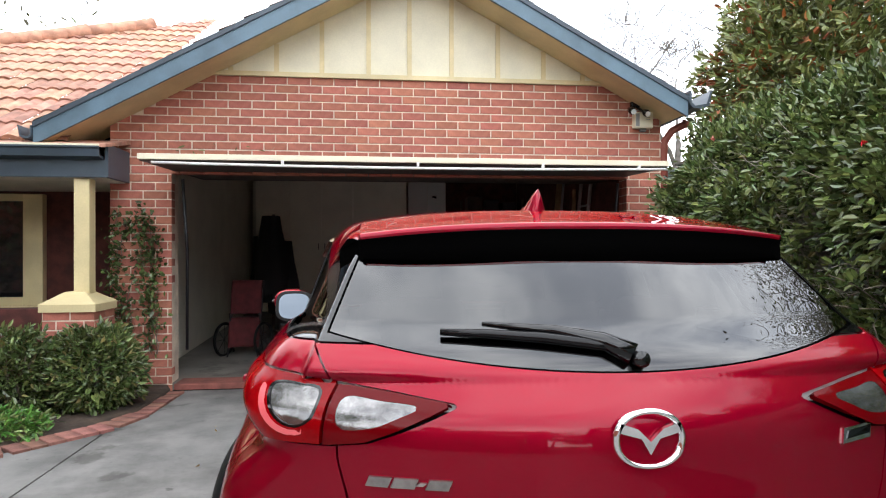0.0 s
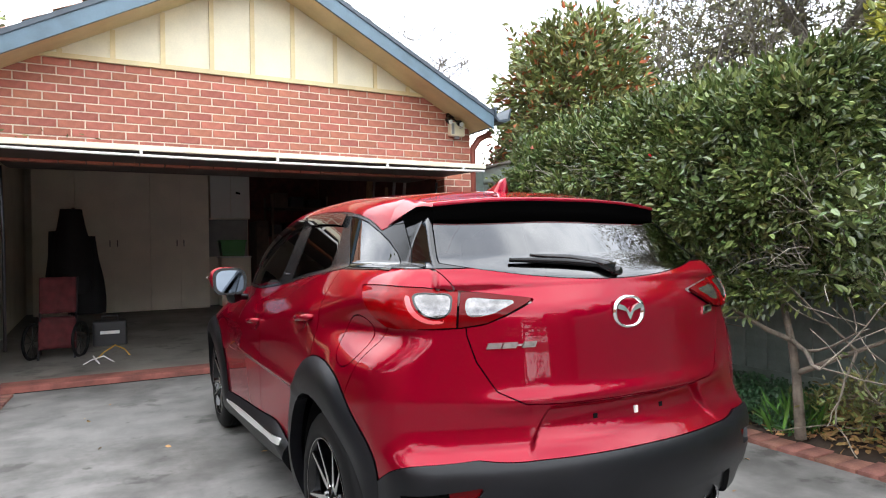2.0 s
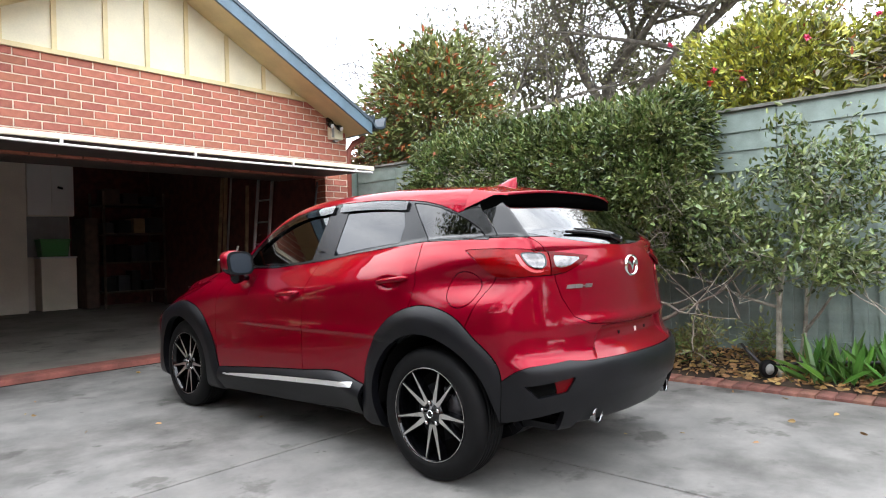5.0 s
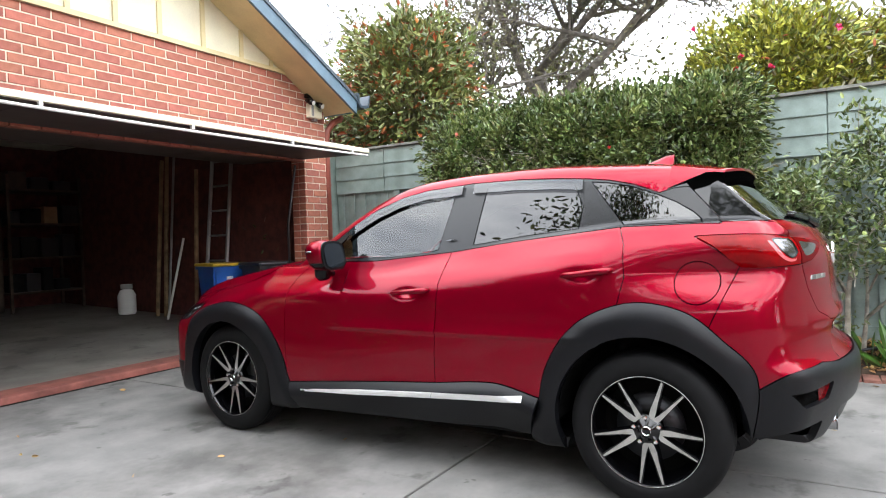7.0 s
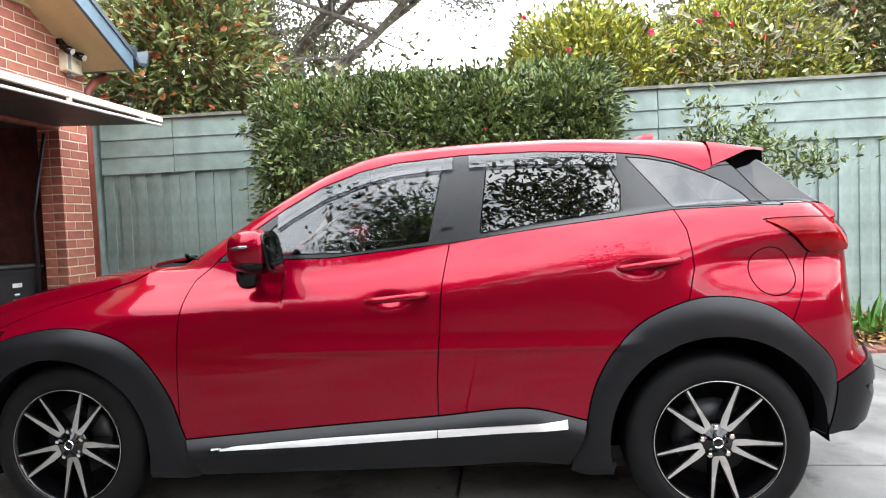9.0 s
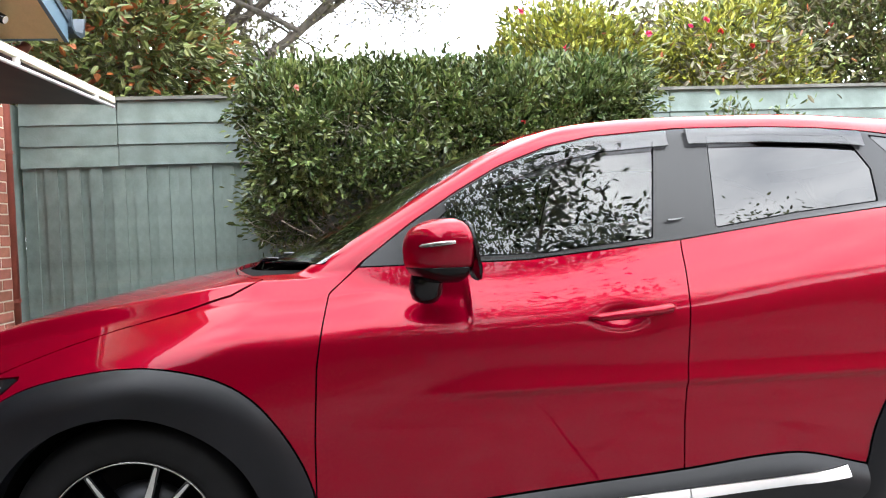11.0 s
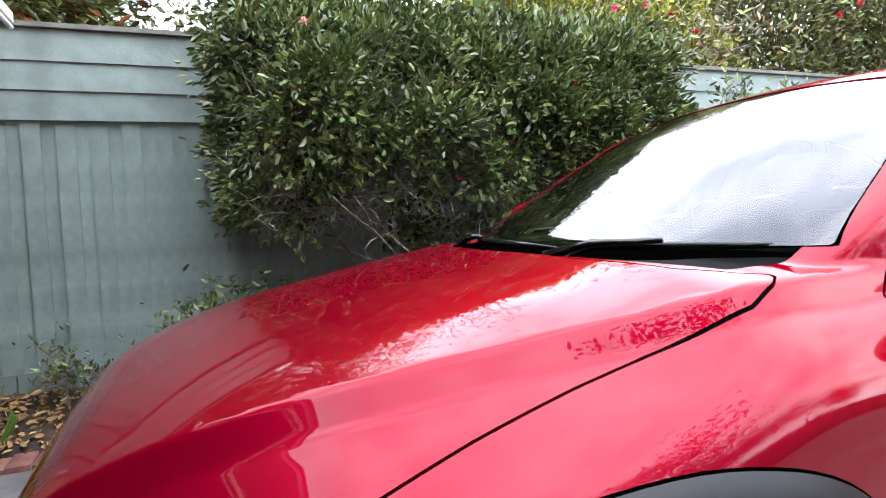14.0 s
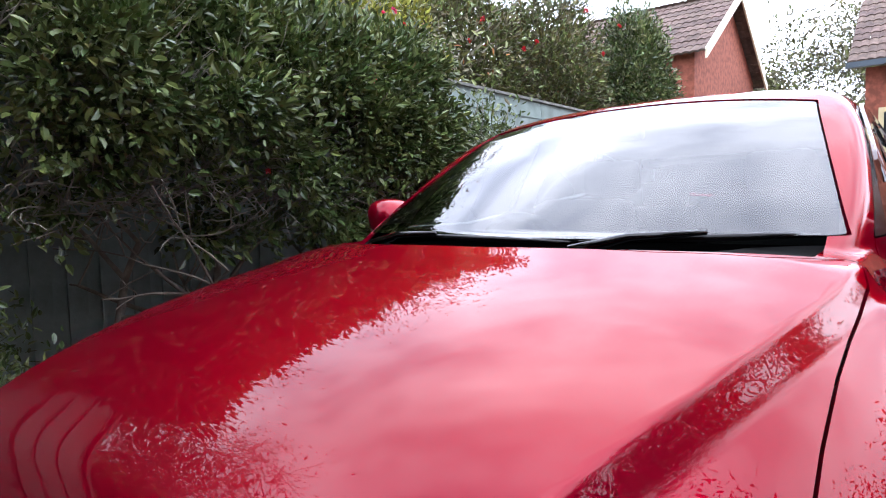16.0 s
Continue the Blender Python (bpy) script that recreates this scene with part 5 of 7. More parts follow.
    # handles
    for y0, y1, z0, z1, x in ((0.012, -0.232, 0.900, 0.922, 0.886), (-0.925, -1.165, 0.994, 1.020, 0.872)):
        pts = [(s * (x + (-0.012, 0.008, 0.017, 0.018, 0.012, -0.012)[k]), y0 + (y1 - y0) * u, z0 + (z1 - z0) * u) for k, u in enumerate((0, 0.12, 0.4, 0.7, 0.92, 1.0))]
        bm = tube_bm(pts, [0.006, 0.012, 0.0135, 0.0135, 0.0145, 0.009], 12)
        part("door_handle", bm, "paint", car, "red door handle", True)


def on_skin(x, z, y_from=-2.4):
    """The rear surface's depth at (x, z)."""
    ys = np.linspace(y_from, y_from + 1.2, 1200)
    v = skin(np.full(1200, x), ys, np.full(1200, z))
    return float(ys[np.argmax(v < 0)])


def build_car_details(car, hatch):
    bm = bmesh.new()
    sections = [(-1.36, 0.004, 0.0), (-1.345, 0.016, 0.062), (-1.30, 0.019, 0.052), (-1.24, 0.021, 0.022), (-1.19, 0.014, 0.006), (-1.165, 0.003, 0.0)]
    rows = []
    for y, half, h in sections:
        y += 0.095
        z = roof_z(0, y) - 0.006
        rows.append([bm.verts.new(v) for v in ((-half - 0.030, y, z), (-half * 0.6 - 0.018, y - h * 0.25, z + h * 0.8), (-0.018, y - h * 0.32, z + h + 0.008), (half * 0.6 - 0.018, y - h * 0.25, z + h * 0.8), (half - 0.006, y, z))])
    for a, b in zip(rows, rows[1:]):
        for k in range(4):
            bm.faces.new((a[k], a[k + 1], b[k + 1], b[k]))
    bm.faces.new(rows[0]), bm.faces.new(rows[-1][::-1])
    part("antenna_fin", bm, "paint", car, "red shark fin antenna", True)
    bm = box_bm(-0.115, 0.085, -1.612, -1.58, 1.436, 1.448, 0.003)
    part("high_brake_lamp", bm, "high_lamp", car, "dark red high brake lamp under the spoiler")
    # tailgate badges, as plain shapes
    y = on_skin(0, 1.05) - 0.006
    ring, rows = bmesh.new(), []
    for i in range(48):
        a = 2 * math.pi * i / 48
        ca, sa = math.cos(a), math.sin(a)
        px, pz = math.copysign(abs(ca) ** 0.9, ca), math.copysign(abs(sa) ** 0.9, sa)
        rows.append([ring.verts.new((px * r, y + d, 1.052 + pz * r * 0.80)) for r, d in ((0.057, 0.004), (0.060, -0.006), (0.067, -0.006), (0.070, 0.004))])
    for i in range(48):
        for k in range(3):
            ring.faces.new((rows[i][k], rows[i][k + 1], rows[(i + 1) % 48][k + 1], rows[(i + 1) % 48][k]))
    emblem = part("emblem", ring, "chrome", car, "plain chrome oval badge", True)
    wing = bmesh.new()
    for s in (-1, 1):
        q = [(s * 0.058, 1.084), (s * 0.024, 1.072), (0, 1.048), (0, 1.024), (s * 0.018, 1.054), (s * 0.060, 1.066)]
        a = [wing.verts.new((px, y - 0.006, pz)) for px, pz in q]
        b = [wing.verts.new((px, y + 0.004, pz)) for px, pz in q]
        wing.faces.new(a)
        for k in range(6):
            wing.faces.new((a[k], b[k], b[(k + 1) % 6], a[(k + 1) % 6]))
    part("emblem_bar", wing, "chrome", emblem)
    badge = new("badge")
    badge.parent = car
    badge["label"] = "plain chrome badge bars"
    for k, (x0, wd) in enumerate(((-0.525, 0.042), (-0.478, 0.044), (-0.432, 0.014), (-0.414, 0.042))):
        ya = on_skin(x0 + wd / 2, 0.97)
        yb = ya - 0.067 * 2.2 * 0.0
        bm = bmesh.new()
        h = 0.009 if k != 2 else 0.003
        front = [(x0, 0.968 - h), (x0 + wd, 0.968 - h), (x0 + wd + 0.008, 0.968 + h), (x0 + 0.008, 0.968 + h)]
        ys = [on_skin(px, pz) for px, pz in front]
        a = [bm.verts.new((px, q - 0.006, pz)) for (px, pz), q in zip(front, ys)]
        b = [bm.verts.new((px, q + 0.004, pz)) for (px, pz), q in zip(front, ys)]
        bm.faces.new(a)
        for i in range(4):
            bm.faces.new((a[i], b[i], b[(i + 1) % 4], a[(i + 1) % 4]))
        part("bar", bm, "brushed", badge)
    side = new("badge")
    side.parent = car
    side["label"] = "small plain chrome badge with a dark inlay"
    for nm, (xa, xb, za, zb), d, mat in (("bar", (0.435, 0.520, 1.010, 1.040), 0.005, "chrome"), ("inlay", (0.447, 0.517, 1.019, 1.034), 0.0065, "gloss_black")):
        bm = bmesh.new()
        front = [(xa, za), (xb, za + 0.004), (xb + 0.006, zb + 0.004), (xa + 0.006, zb)]
        ys = [on_skin(px, pz) for px, pz in front]
        a = [bm.verts.new((px, q - d, pz)) for (px, pz), q in zip(front, ys)]
        b = [bm.verts.new((px, q + 0.004, pz)) for (px, pz), q in zip(front, ys)]
        bm.faces.new(a)
        for i in range(4):
            bm.faces.new((a[i], b[i], b[(i + 1) % 4], a[(i + 1) % 4]))
        part(nm, bm, mat, side)
    # rear wiper
    wip = new("rear_wiper")
    wip.parent = car
    wip["label"] = "black rear wiper at rest"
    pts = [(0.0, 1.202), (-0.08, 1.215), (-0.17, 1.225), (-0.28, 1.232), (-0.372, 1.235)]
    blade = [(x, on_skin(x, z) - 0.016, z) for x, z in pts]
    part("blade", tube_bm(blade, [0.008, 0.012, 0.012, 0.010, 0.007], 8), "satin_black", wip, "", True)
    pts = [(0.0, 1.196), (-0.05, 1.220), (-0.14, 1.238), (-0.285, 1.250)]
    part("arm", tube_bm([(x, on_skin(x, z) - 0.020, z) for x, z in pts], [0.024, 0.019, 0.012, 0.005], 8), "gloss_black", wip, "", True)
    part("pivot", tube_bm([(0.012, on_skin(0.012, 1.185) + 0.01, 1.185), (0.012, on_skin(0.012, 1.185) - 0.024, 1.19)], 0.016, 16), "gloss_black", wip, "", True)
    # front wipers
    for pts, arm in ((((-0.645, 0.800, 1.094), (-0.55, 0.885, 1.094), (-0.42, 0.960, 1.092), (-0.30, 1.005, 1.090), (-0.20, 1.030, 1.086)), ((-0.20, 1.075, 1.066), (-0.32, 1.035, 1.098), (-0.46, 0.960, 1.106))),
                     (((-0.18, 1.030, 1.084), (-0.02, 1.052, 1.090), (0.14, 1.045, 1.093), (0.30, 1.005, 1.094), (0.44, 0.945, 1.094)), ((0.50, 0.985, 1.066), (0.36, 1.02, 1.098), (0.20, 1.050, 1.104)))):
        w = new("windscreen_wiper")
        w.parent = car
        w["label"] = "black windscreen wiper at rest"
        part("blade", tube_bm([(x, y - 0.022, z - 0.020) for x, y, z in pts], [0.004, 0.008, 0.009, 0.008, 0.004], 8), "satin_black", w, "", True)
        part("arm", tube_bm([(x, y - 0.022, z - 0.020) for x, y, z in arm], [0.016, 0.010, 0.006], 8), "gloss_black", w, "", True)
    # exhausts
    for s in (-1, 1):
        bm = lathe_bm([(-1.97, 0.034), (-1.98, 0.036), (-1.965, 0.038), (-1.80, 0.038)], 28, "y")
        bm.transform(Matrix.Translation((s * 0.40, 0, 0.345)))
        ex = part("exhaust_tip", bm, "steel_dull", car, "chrome exhaust tip", True)
        bm = lathe_bm([(-1.969, 0.034), (-1.85, 0.033), (-1.85, 0.0)], 24, "y")
        bm.transform(Matrix.Translation((s * 0.40, 0, 0.345)))
        part("bore", bm, "dark", ex)
    # floor, sills and cabin
    part("underbody", box_bm(-0.54, 0.54, -1.62, 1.85, 0.22, 0.42, 0.03), "dark", car, "black underbody")
    part("floor_pan", box_bm(-0.76, 0.76, -0.82, 0.80, 0.215, 0.36, 0.03), "dark", car, "black floor pan")
    part("dashboard", box_bm(-0.66, 0.66, 0.42, 0.90, 0.75, 1.03, 0.06), "matte_black", car, "black dashboard", True)
    part("steering_wheel", ring_bm((0.35, 0.30, 0.95), 0.18, 0.016, 25), "plastic", car, "black steering wheel", True)
    for x in (-0.35, 0.35):
        seat = new("seat")
        seat.parent = car
        seat["label"] = "black front seat"
        part("cushion", box_bm(x - 0.24, x + 0.24, -0.32, 0.15, 0.42, 0.62, 0.06), "cloth", seat, "", True)
        part("backrest", box_bm(x - 0.23, x + 0.23, -0.08, 0.06, 0.0, 0.58, 0.06, None, Matrix.Translation((0, -0.28, 0.60)) @ pose(0, 0, 0, -14)), "cloth", seat, "", True)
        part("headrest", box_bm(x - 0.13, x + 0.13, -0.52, -0.42, 1.18, 1.34, 0.04), "cloth", seat, "", True)
    part("rear_bench", box_bm(-0.60, 0.60, -1.25, -1.08, 0.55, 1.12, 0.06), "cloth", car, "black rear bench", True)
    for x in (-0.36, 0.36):
        part("headrest", box_bm(x - 0.13, x + 0.13, -1.28, -1.18, 1.12, 1.26, 0.04), "cloth", car, "black headrest", True)
    part("inner_mirror", box_bm(-0.11, 0.11, 0.33, 0.37, 1.345, 1.405, 0.015), "plastic", car, "black interior mirror")
    for x in (-0.15, 0.15):
        part("plate_screw", box_bm(x - 0.008, x + 0.008, on_skin(x, 0.715) - 0.004, on_skin(x, 0.715) + 0.004, 0.707, 0.723), "dark", car)
    part("plate_clip", box_bm(0.018, 0.034, on_skin(0.03, 0.715) - 0.005, on_skin(0.03, 0.715) + 0.003, 0.703, 0.727), "white", car, "small white plate clip")


def build_car():
    car = new("car")
    tagged(car, "shiny metallic red compact five-door crossover car parked on the concrete driveway", "car")
    p, t = skin_grid()
    n = skin_normal(p)
    n[np.abs(p[:, 0]) < 1e-5, 0] = 0
    n /= np.linalg.norm(n, axis=1, keepdims=True)
    fc = np.cross(p[t[:, 1]] - p[t[:, 0]], p[t[:, 2]] - p[t[:, 0]])
    if np.mean((fc * n[t[:, 0]]).sum(1) > 0) < 0.5:
        t = t[:, ::-1]
    body = (p, n, t)
    gap = 0.0022

    def cut(sheet, f, both=True):
        """The piece inside f and what is left outside, with a gap between."""
        a, _ = split(sheet, lambda q: f(q) + gap)
        _, b = split(sheet, lambda q: f(q) - gap)
        return a, b

    def rise(d, width, height, under=0.0):
        """A rounded step that climbs to height over width."""
        u = np.clip(d / width, 0, 1)
        return height * u * (2 - u) - under * np.clip(d - width, 0, 1)

    big = 9.0
    side_on = lambda q, f: np.where(q[:, 0] < -0.35, f, big)
    # wheel openings
    hole = lambda q: np.minimum(np.maximum(np.maximum(q[:, 1] + 1.45, q[:, 2] - 0.33 - 0.25 * (-1.62 - q[:, 1])), -2.20 - q[:, 1]), np.minimum(np.hypot(q[:, 1] - 1.285, q[:, 2] - 0.33) - 0.375, np.hypot(q[:, 1] + 1.285, q[:, 2] - 0.35) - 0.395))
    arch_cut = lambda q: np.maximum(hole(q), q[:, 0] + 0.62)
    _, body = split(body, arch_cut)
    liner0 = body
    whole = body
    # glazing
    dlo = inside([(0.665, 1.062), (0.16, 1.066), (-0.31, 1.107), (-0.67, 1.153), (-1.17, 1.204), (-1.50, 1.208), (-1.585, 1.205), (-1.52, 1.28), (-1.44, 1.375), (-1.38, 1.372), (-1.318, 1.352), (-1.26, 1.378),
                  (-1.20, 1.400), (-1.10, 1.424), (-1.0, 1.438), (-0.85, 1.452), (-0.65, 1.462), (-0.37, 1.462), (-0.09, 1.442), (0.06, 1.412), (0.22, 1.352), (0.36, 1.275), (0.5, 1.185)], False)
    surround, body = cut(body, lambda q: side_on(q, np.where(q[:, 2] > 1.02, dlo(q[:, 1], q[:, 2]), big)))
    w_front = inside([(0.53, 1.084), (0.1, 1.084), (-0.225, 1.117), (-0.285, 1.428), (-0.10, 1.416), (0.07, 1.384), (0.22, 1.324), (0.36, 1.240), (0.46, 1.160)], False)
    w_rear = inside([(-0.43, 1.14), (-0.70, 1.178), (-0.975, 1.205), (-0.985, 1.31), (-0.93, 1.42), (-0.66, 1.436), (-0.465, 1.434)], False)
    w_quarter = inside([(-1.178, 1.214), (-1.508, 1.214), (-1.46, 1.262), (-1.39, 1.308), (-1.315, 1.344), (-1.20, 1.388), (-1.10, 1.411), (-1.015, 1.422)], False)
    panes = []
    for f in (w_front, w_rear, w_quarter):
        a, surround = cut(surround, lambda q: f(q[:, 1], q[:, 2]))
        panes.append(a)
    screen_in = lambda q: np.maximum(np.maximum(np.abs(q[:, 0]) - (0.700 - 0.39 * (q[:, 2] - 1.07)), 1.074 - q[:, 2]), np.where((q[:, 1] > 0.1) & (q[:, 2] > 1.0), q[:, 2] - 1.478 + 0.05 * (q[:, 0] / 0.6) ** 2, big))
    windscreen, body = cut(body, screen_in)
    cowl_in = lambda q: np.maximum(np.maximum(np.abs(q[:, 0]) - 0.66, np.where(q[:, 2] > 1.0, 0.0, big) - 1), np.maximum(q[:, 1] - (1.105 - 0.155 * (np.abs(q[:, 0]) / 0.7) ** 3.0), q[:, 2] - 1.078))
    cowl_in2 = lambda q: np.where((q[:, 1] > 0.55), cowl_in(q), big)
    cowl, body = cut(body, cowl_in2)
    back_in = lambda q: np.where((q[:, 1] < -1.45) & (q[:, 2] > 1.0), np.maximum(np.maximum(1.165 + 0.07 * (q[:, 0] / 0.62) ** 2 - q[:, 2], q[:, 2] - 1.40), np.abs(q[:, 0]) - (0.752 - 0.355 * (q[:, 2] - 1.1) - 0.10 * (q[:, 2] - 1.1) ** 2 - 0.11 * np.clip((-0.95 - q[:, 1]) / 0.6, 0, 0.95) ** 2)), big)
    back_glass, body = cut(body, back_in)
    pillar_in = lambda q: side_on(q, np.where(q[:, 1] < -1.35, np.maximum(q[:, 2] - 1.362 - 0.40 * np.clip(-1.33 - q[:, 1], 0, 1), 1.212 - q[:, 2]), big))
    pillar, body = cut(body, pillar_in)
    visor_f, _ = split(whole, lambda q: side_on(q, np.where((q[:, 1] < 0.40) & (q[:, 1] > -0.335) & (q[:, 2] > 1.16), np.abs(dlo(q[:, 1], q[:, 2]) + 0.036) - 0.024, big)))
    visor_r, _ = split(whole, lambda q: side_on(q, np.where((q[:, 1] < -0.385) & (q[:, 1] > -0.985) & (q[:, 2] > 1.3), np.abs(dlo(q[:, 1], q[:, 2]) + 0.036) - 0.024, big)))
    # lamps, by the angle round the corner
    turn_r = lambda q: np.degrees(np.arctan2(-(q[:, 1] + 1.2), -q[:, 0]))
    tail_in = inside([(0.200, 1.155), (0.26, 1.158), (0.32, 1.158), (0.396, 1.153), (0.47, 1.140), (0.544, 1.128), (0.640, 1.108), (0.61, 1.086), (0.571, 1.060), (0.528, 1.036), (0.478, 1.026), (0.40, 1.024), (0.345, 1.020), (0.312, 1.024), (0.290, 1.048), (0.245, 1.105)], False)
    tail_f = lambda q: np.where((q[:, 1] < -1.3) & (q[:, 0] < -0.15), tail_in(turn_r(q) / 100, q[:, 2]), big)
    tail, body = cut(body, tail_f)
    tail_out, tail_inn = cut(tail, lambda q: turn_r(q) / 100 - 0.472)
    lens_o = inside([(0.388, 1.128), (0.42, 1.130), (0.450, 1.124), (0.456, 1.098), (0.452, 1.070), (0.432, 1.057), (0.408, 1.072), (0.392, 1.10)])
    lens_i = inside([(0.490, 1.112), (0.54, 1.108), (0.590, 1.100), (0.562, 1.078), (0.532, 1.062), (0.492, 1.061)])
    clear_o, tail_out = split(tail_out, lambda q: lens_o(turn_r(q) / 100, q[:, 2]))
    rim_sheet, tail_out = split(tail_out, lambda q: lens_o(turn_r(q) / 100, q[:, 2]) - 0.004)
    ring_sheet, tail_out = split(tail_out, lambda q: np.maximum(np.abs(lens_o(turn_r(q) / 100, q[:, 2]) - 0.013) - 0.005, np.maximum(turn_r(q) / 100 - 0.446, q[:, 2] - 1.125)))
    clear_i, tail_inn = split(tail_inn, lambda q: lens_i(turn_r(q) / 100, q[:, 2]))
    turn_f = lambda q: np.degrees(np.arctan2(q[:, 1] - 1.4, -q[:, 0]))
    head_in = inside([(0.130, 0.801), (0.214, 0.790), (0.27, 0.777), (0.42, 0.740), (0.56, 0.716), (0.56, 0.662), (0.45, 0.662), (0.33, 0.672), (0.215, 0.694), (0.172, 0.732), (0.146, 0.768)], False)
    head_f = lambda q: np.where((q[:, 1] > 1.4) & (q[:, 0] < -0.15), head_in(turn_f(q) / 100, q[:, 2]), big)
    head, body = cut(body, head_f)
    bar_in = inside([(0.156, 0.779), (0.20, 0.771), (0.255, 0.759), (0.243, 0.748), (0.20, 0.758), (0.163, 0.766)], False)
    head_bar, head = split(head, lambda q: bar_in(turn_f(q) / 100, q[:, 2]))
    projector, head = split(head, lambda q: np.hypot(1.1 * (turn_f(q) / 100 - 0.215), q[:, 2] - 0.728) - 0.015)
    # cladding
    out_r = inside([(-0.80, 0.10), (-0.815, 0.45), (-0.88, 0.64), (-1.0, 0.785), (-1.16, 0.865), (-1.31, 0.883), (-1.47, 0.842), (-1.59, 0.745), (-1.71, 0.60), (-1.69, 0.36), (-1.60, 0.10)])
    out_f = inside([(0.775, 0.10), (0.785, 0.42), (0.87, 0.63), (1.0, 0.765), (1.21, 0.822), (1.45, 0.80), (1.62, 0.74), (1.72, 0.62), (1.78, 0.45), (1.79, 0.10)])
    flare_r, body = cut(body, lambda q: side_on(q, np.where(q[:, 2] < 1.0, out_r(q[:, 1], q[:, 2]), big)))
    flare_f, body = cut(body, lambda q: side_on(q, np.where(q[:, 2] < 1.0, out_f(q[:, 1], q[:, 2]), big)))
    sill_z = curve([(-0.82, 0.43), (-0.57, 0.482), (-0.25, 0.455), (0.13, 0.425), (0.78, 0.365)])
    sill, body = cut(body, lambda q: side_on(q, np.where((q[:, 1] < 0.79) & (q[:, 1] > -0.83), q[:, 2] - sill_z(q[:, 1]), big)))
    bump_in = lambda q: np.where(q[:, 1] < -1.5, q[:, 2] - (0.618 + 0.055 * np.clip((np.abs(q[:, 0]) - 0.45) / 0.3, 0, 1.3) ** 2 - 0.16 * np.clip((q[:, 1] + 1.93) / 0.22, 0, 1.0)), big)
    bumper, body = cut(body, bump_in)
    pocket, bumper = split(bumper, lambda q: np.where((q[:, 1] < -1.6), np.maximum(np.abs(q[:, 0] + 0.695) - 0.105 - 0.7 * (q[:, 2] - 0.54), np.abs(q[:, 2] - 0.513 - 0.12 * (q[:, 0] + 0.69)) - 0.031), big))
    reflector, pocket = split(pocket, lambda q: -0.672 - 0.25 * (q[:, 2] - 0.513) - q[:, 0])
    diffuser, bumper = cut(bumper, lambda q: np.where(q[:, 1] < -1.6, np.maximum(np.abs(q[:, 0]) - 0.50 + 0.5 * (q[:, 2] - 0.40), q[:, 2] - 0.435), big))
    strip_z = curve([(-0.74, 0.428), (-0.25, 0.400), (0.66, 0.337)])
    strip, sill = split(sill, lambda q: np.where((q[:, 1] < 0.655) & (q[:, 1] > -0.735), np.abs(q[:, 2] - strip_z(q[:, 1])) - (0.004 + 0.009 * np.clip((0.7 - q[:, 1]) / 0.5, 0, 1)), big))
    strip_r, strip_f = cut(strip, lambda q: q[:, 1] + 0.25)
    front_low, body = cut(body, lambda q: np.where(q[:, 1] > 1.5, q[:, 2] - 0.40, big))
    grille, body = cut(body, lambda q: np.where(q[:, 1] > 1.7, np.maximum(np.abs(q[:, 0]) - 0.24 - 0.55 * (q[:, 2] - 0.42), np.maximum(q[:, 2] - 0.72, 0.43 - q[:, 2])), big))
    # panels that open
    hood_in = inside([(0.0, 1.110), (-0.4, 1.090), (-0.60, 1.035), (-0.685, 0.975), (-0.715, 0.93), (-0.738, 0.962), (-0.750, 1.02), (-0.747, 1.12), (-0.742, 1.22), (-0.740, 1.34), (-0.742, 1.50), (-0.748, 1.635), (-0.753, 1.70), (-0.72, 1.83), (-0.62, 2.0), (-0.5, 2.12), (0.0, 2.2), (0.3, 2.2), (0.3, 1.1)], False)
    hood, body = cut(body, lambda q: np.where((q[:, 1] > 0.9) & (q[:, 2] > 0.72), hood_in(q[:, 0], q[:, 1]), big))
    d_front = inside([(0.650, 1.07), (0.742, 0.99), (0.772, 0.8), (0.784, 0.6), (0.79, 0.30), (-0.25, 0.30), (-0.255, 0.6), (-0.285, 0.96), (-0.312, 1.115), (-0.2, 1.2), (0.4, 1.2)], False)
    d_rear = inside([(-0.312, 1.115), (-0.285, 0.96), (-0.255, 0.6), (-0.25, 0.30), (-0.9, 0.30), (-1.10, 0.82), (-1.18, 0.86), (-1.212, 0.99), (-1.20, 1.13), (-1.165, 1.22), (-0.7, 1.3)], False)
    door_f, body = cut(body, lambda q: side_on(q, np.where(q[:, 2] < 1.215, d_front(q[:, 1], q[:, 2]), big)))
    door_r, body = cut(body, lambda q: side_on(q, np.where(q[:, 2] < 1.215, d_rear(q[:, 1], q[:, 2]), big)))
    flap, body = cut(body, lambda q: side_on(q, np.hypot(q[:, 1] + 1.497, q[:, 2] - 0.965) - 0.086))
    hatch_low = inside([(-0.66, 1.26), (-0.585, 1.13), (-0.578, 1.0), (-0.555, 0.92), (-0.50, 0.825), (-0.42, 0.785), (-0.3, 0.778), (0.3, 0.778), (0.3, 1.26)], False)
    hatch_f = lambda q: np.where((q[:, 1] < -1.55) & (q[:, 2] < 1.26), hatch_low(q[:, 0], q[:, 2]), big)
    hatch, body = cut(body, hatch_f)
    roof_sp = lambda q: np.where(q[:, 2] > 1.38, np.maximum(q[:, 1] + 1.335 + 0.02 * (np.abs(q[:, 0]) / 0.54) ** 2, np.abs(q[:, 0]) - 0.541), big)
    _, body = cut(body, roof_sp)
    quarter_cut = lambda q: np.where(q[:, 2] < 1.05, (q[:, 1] + 1.56 + 0.447 * (q[:, 2] - 0.823)), big)
    bumper_skin, body = cut(body, quarter_cut)
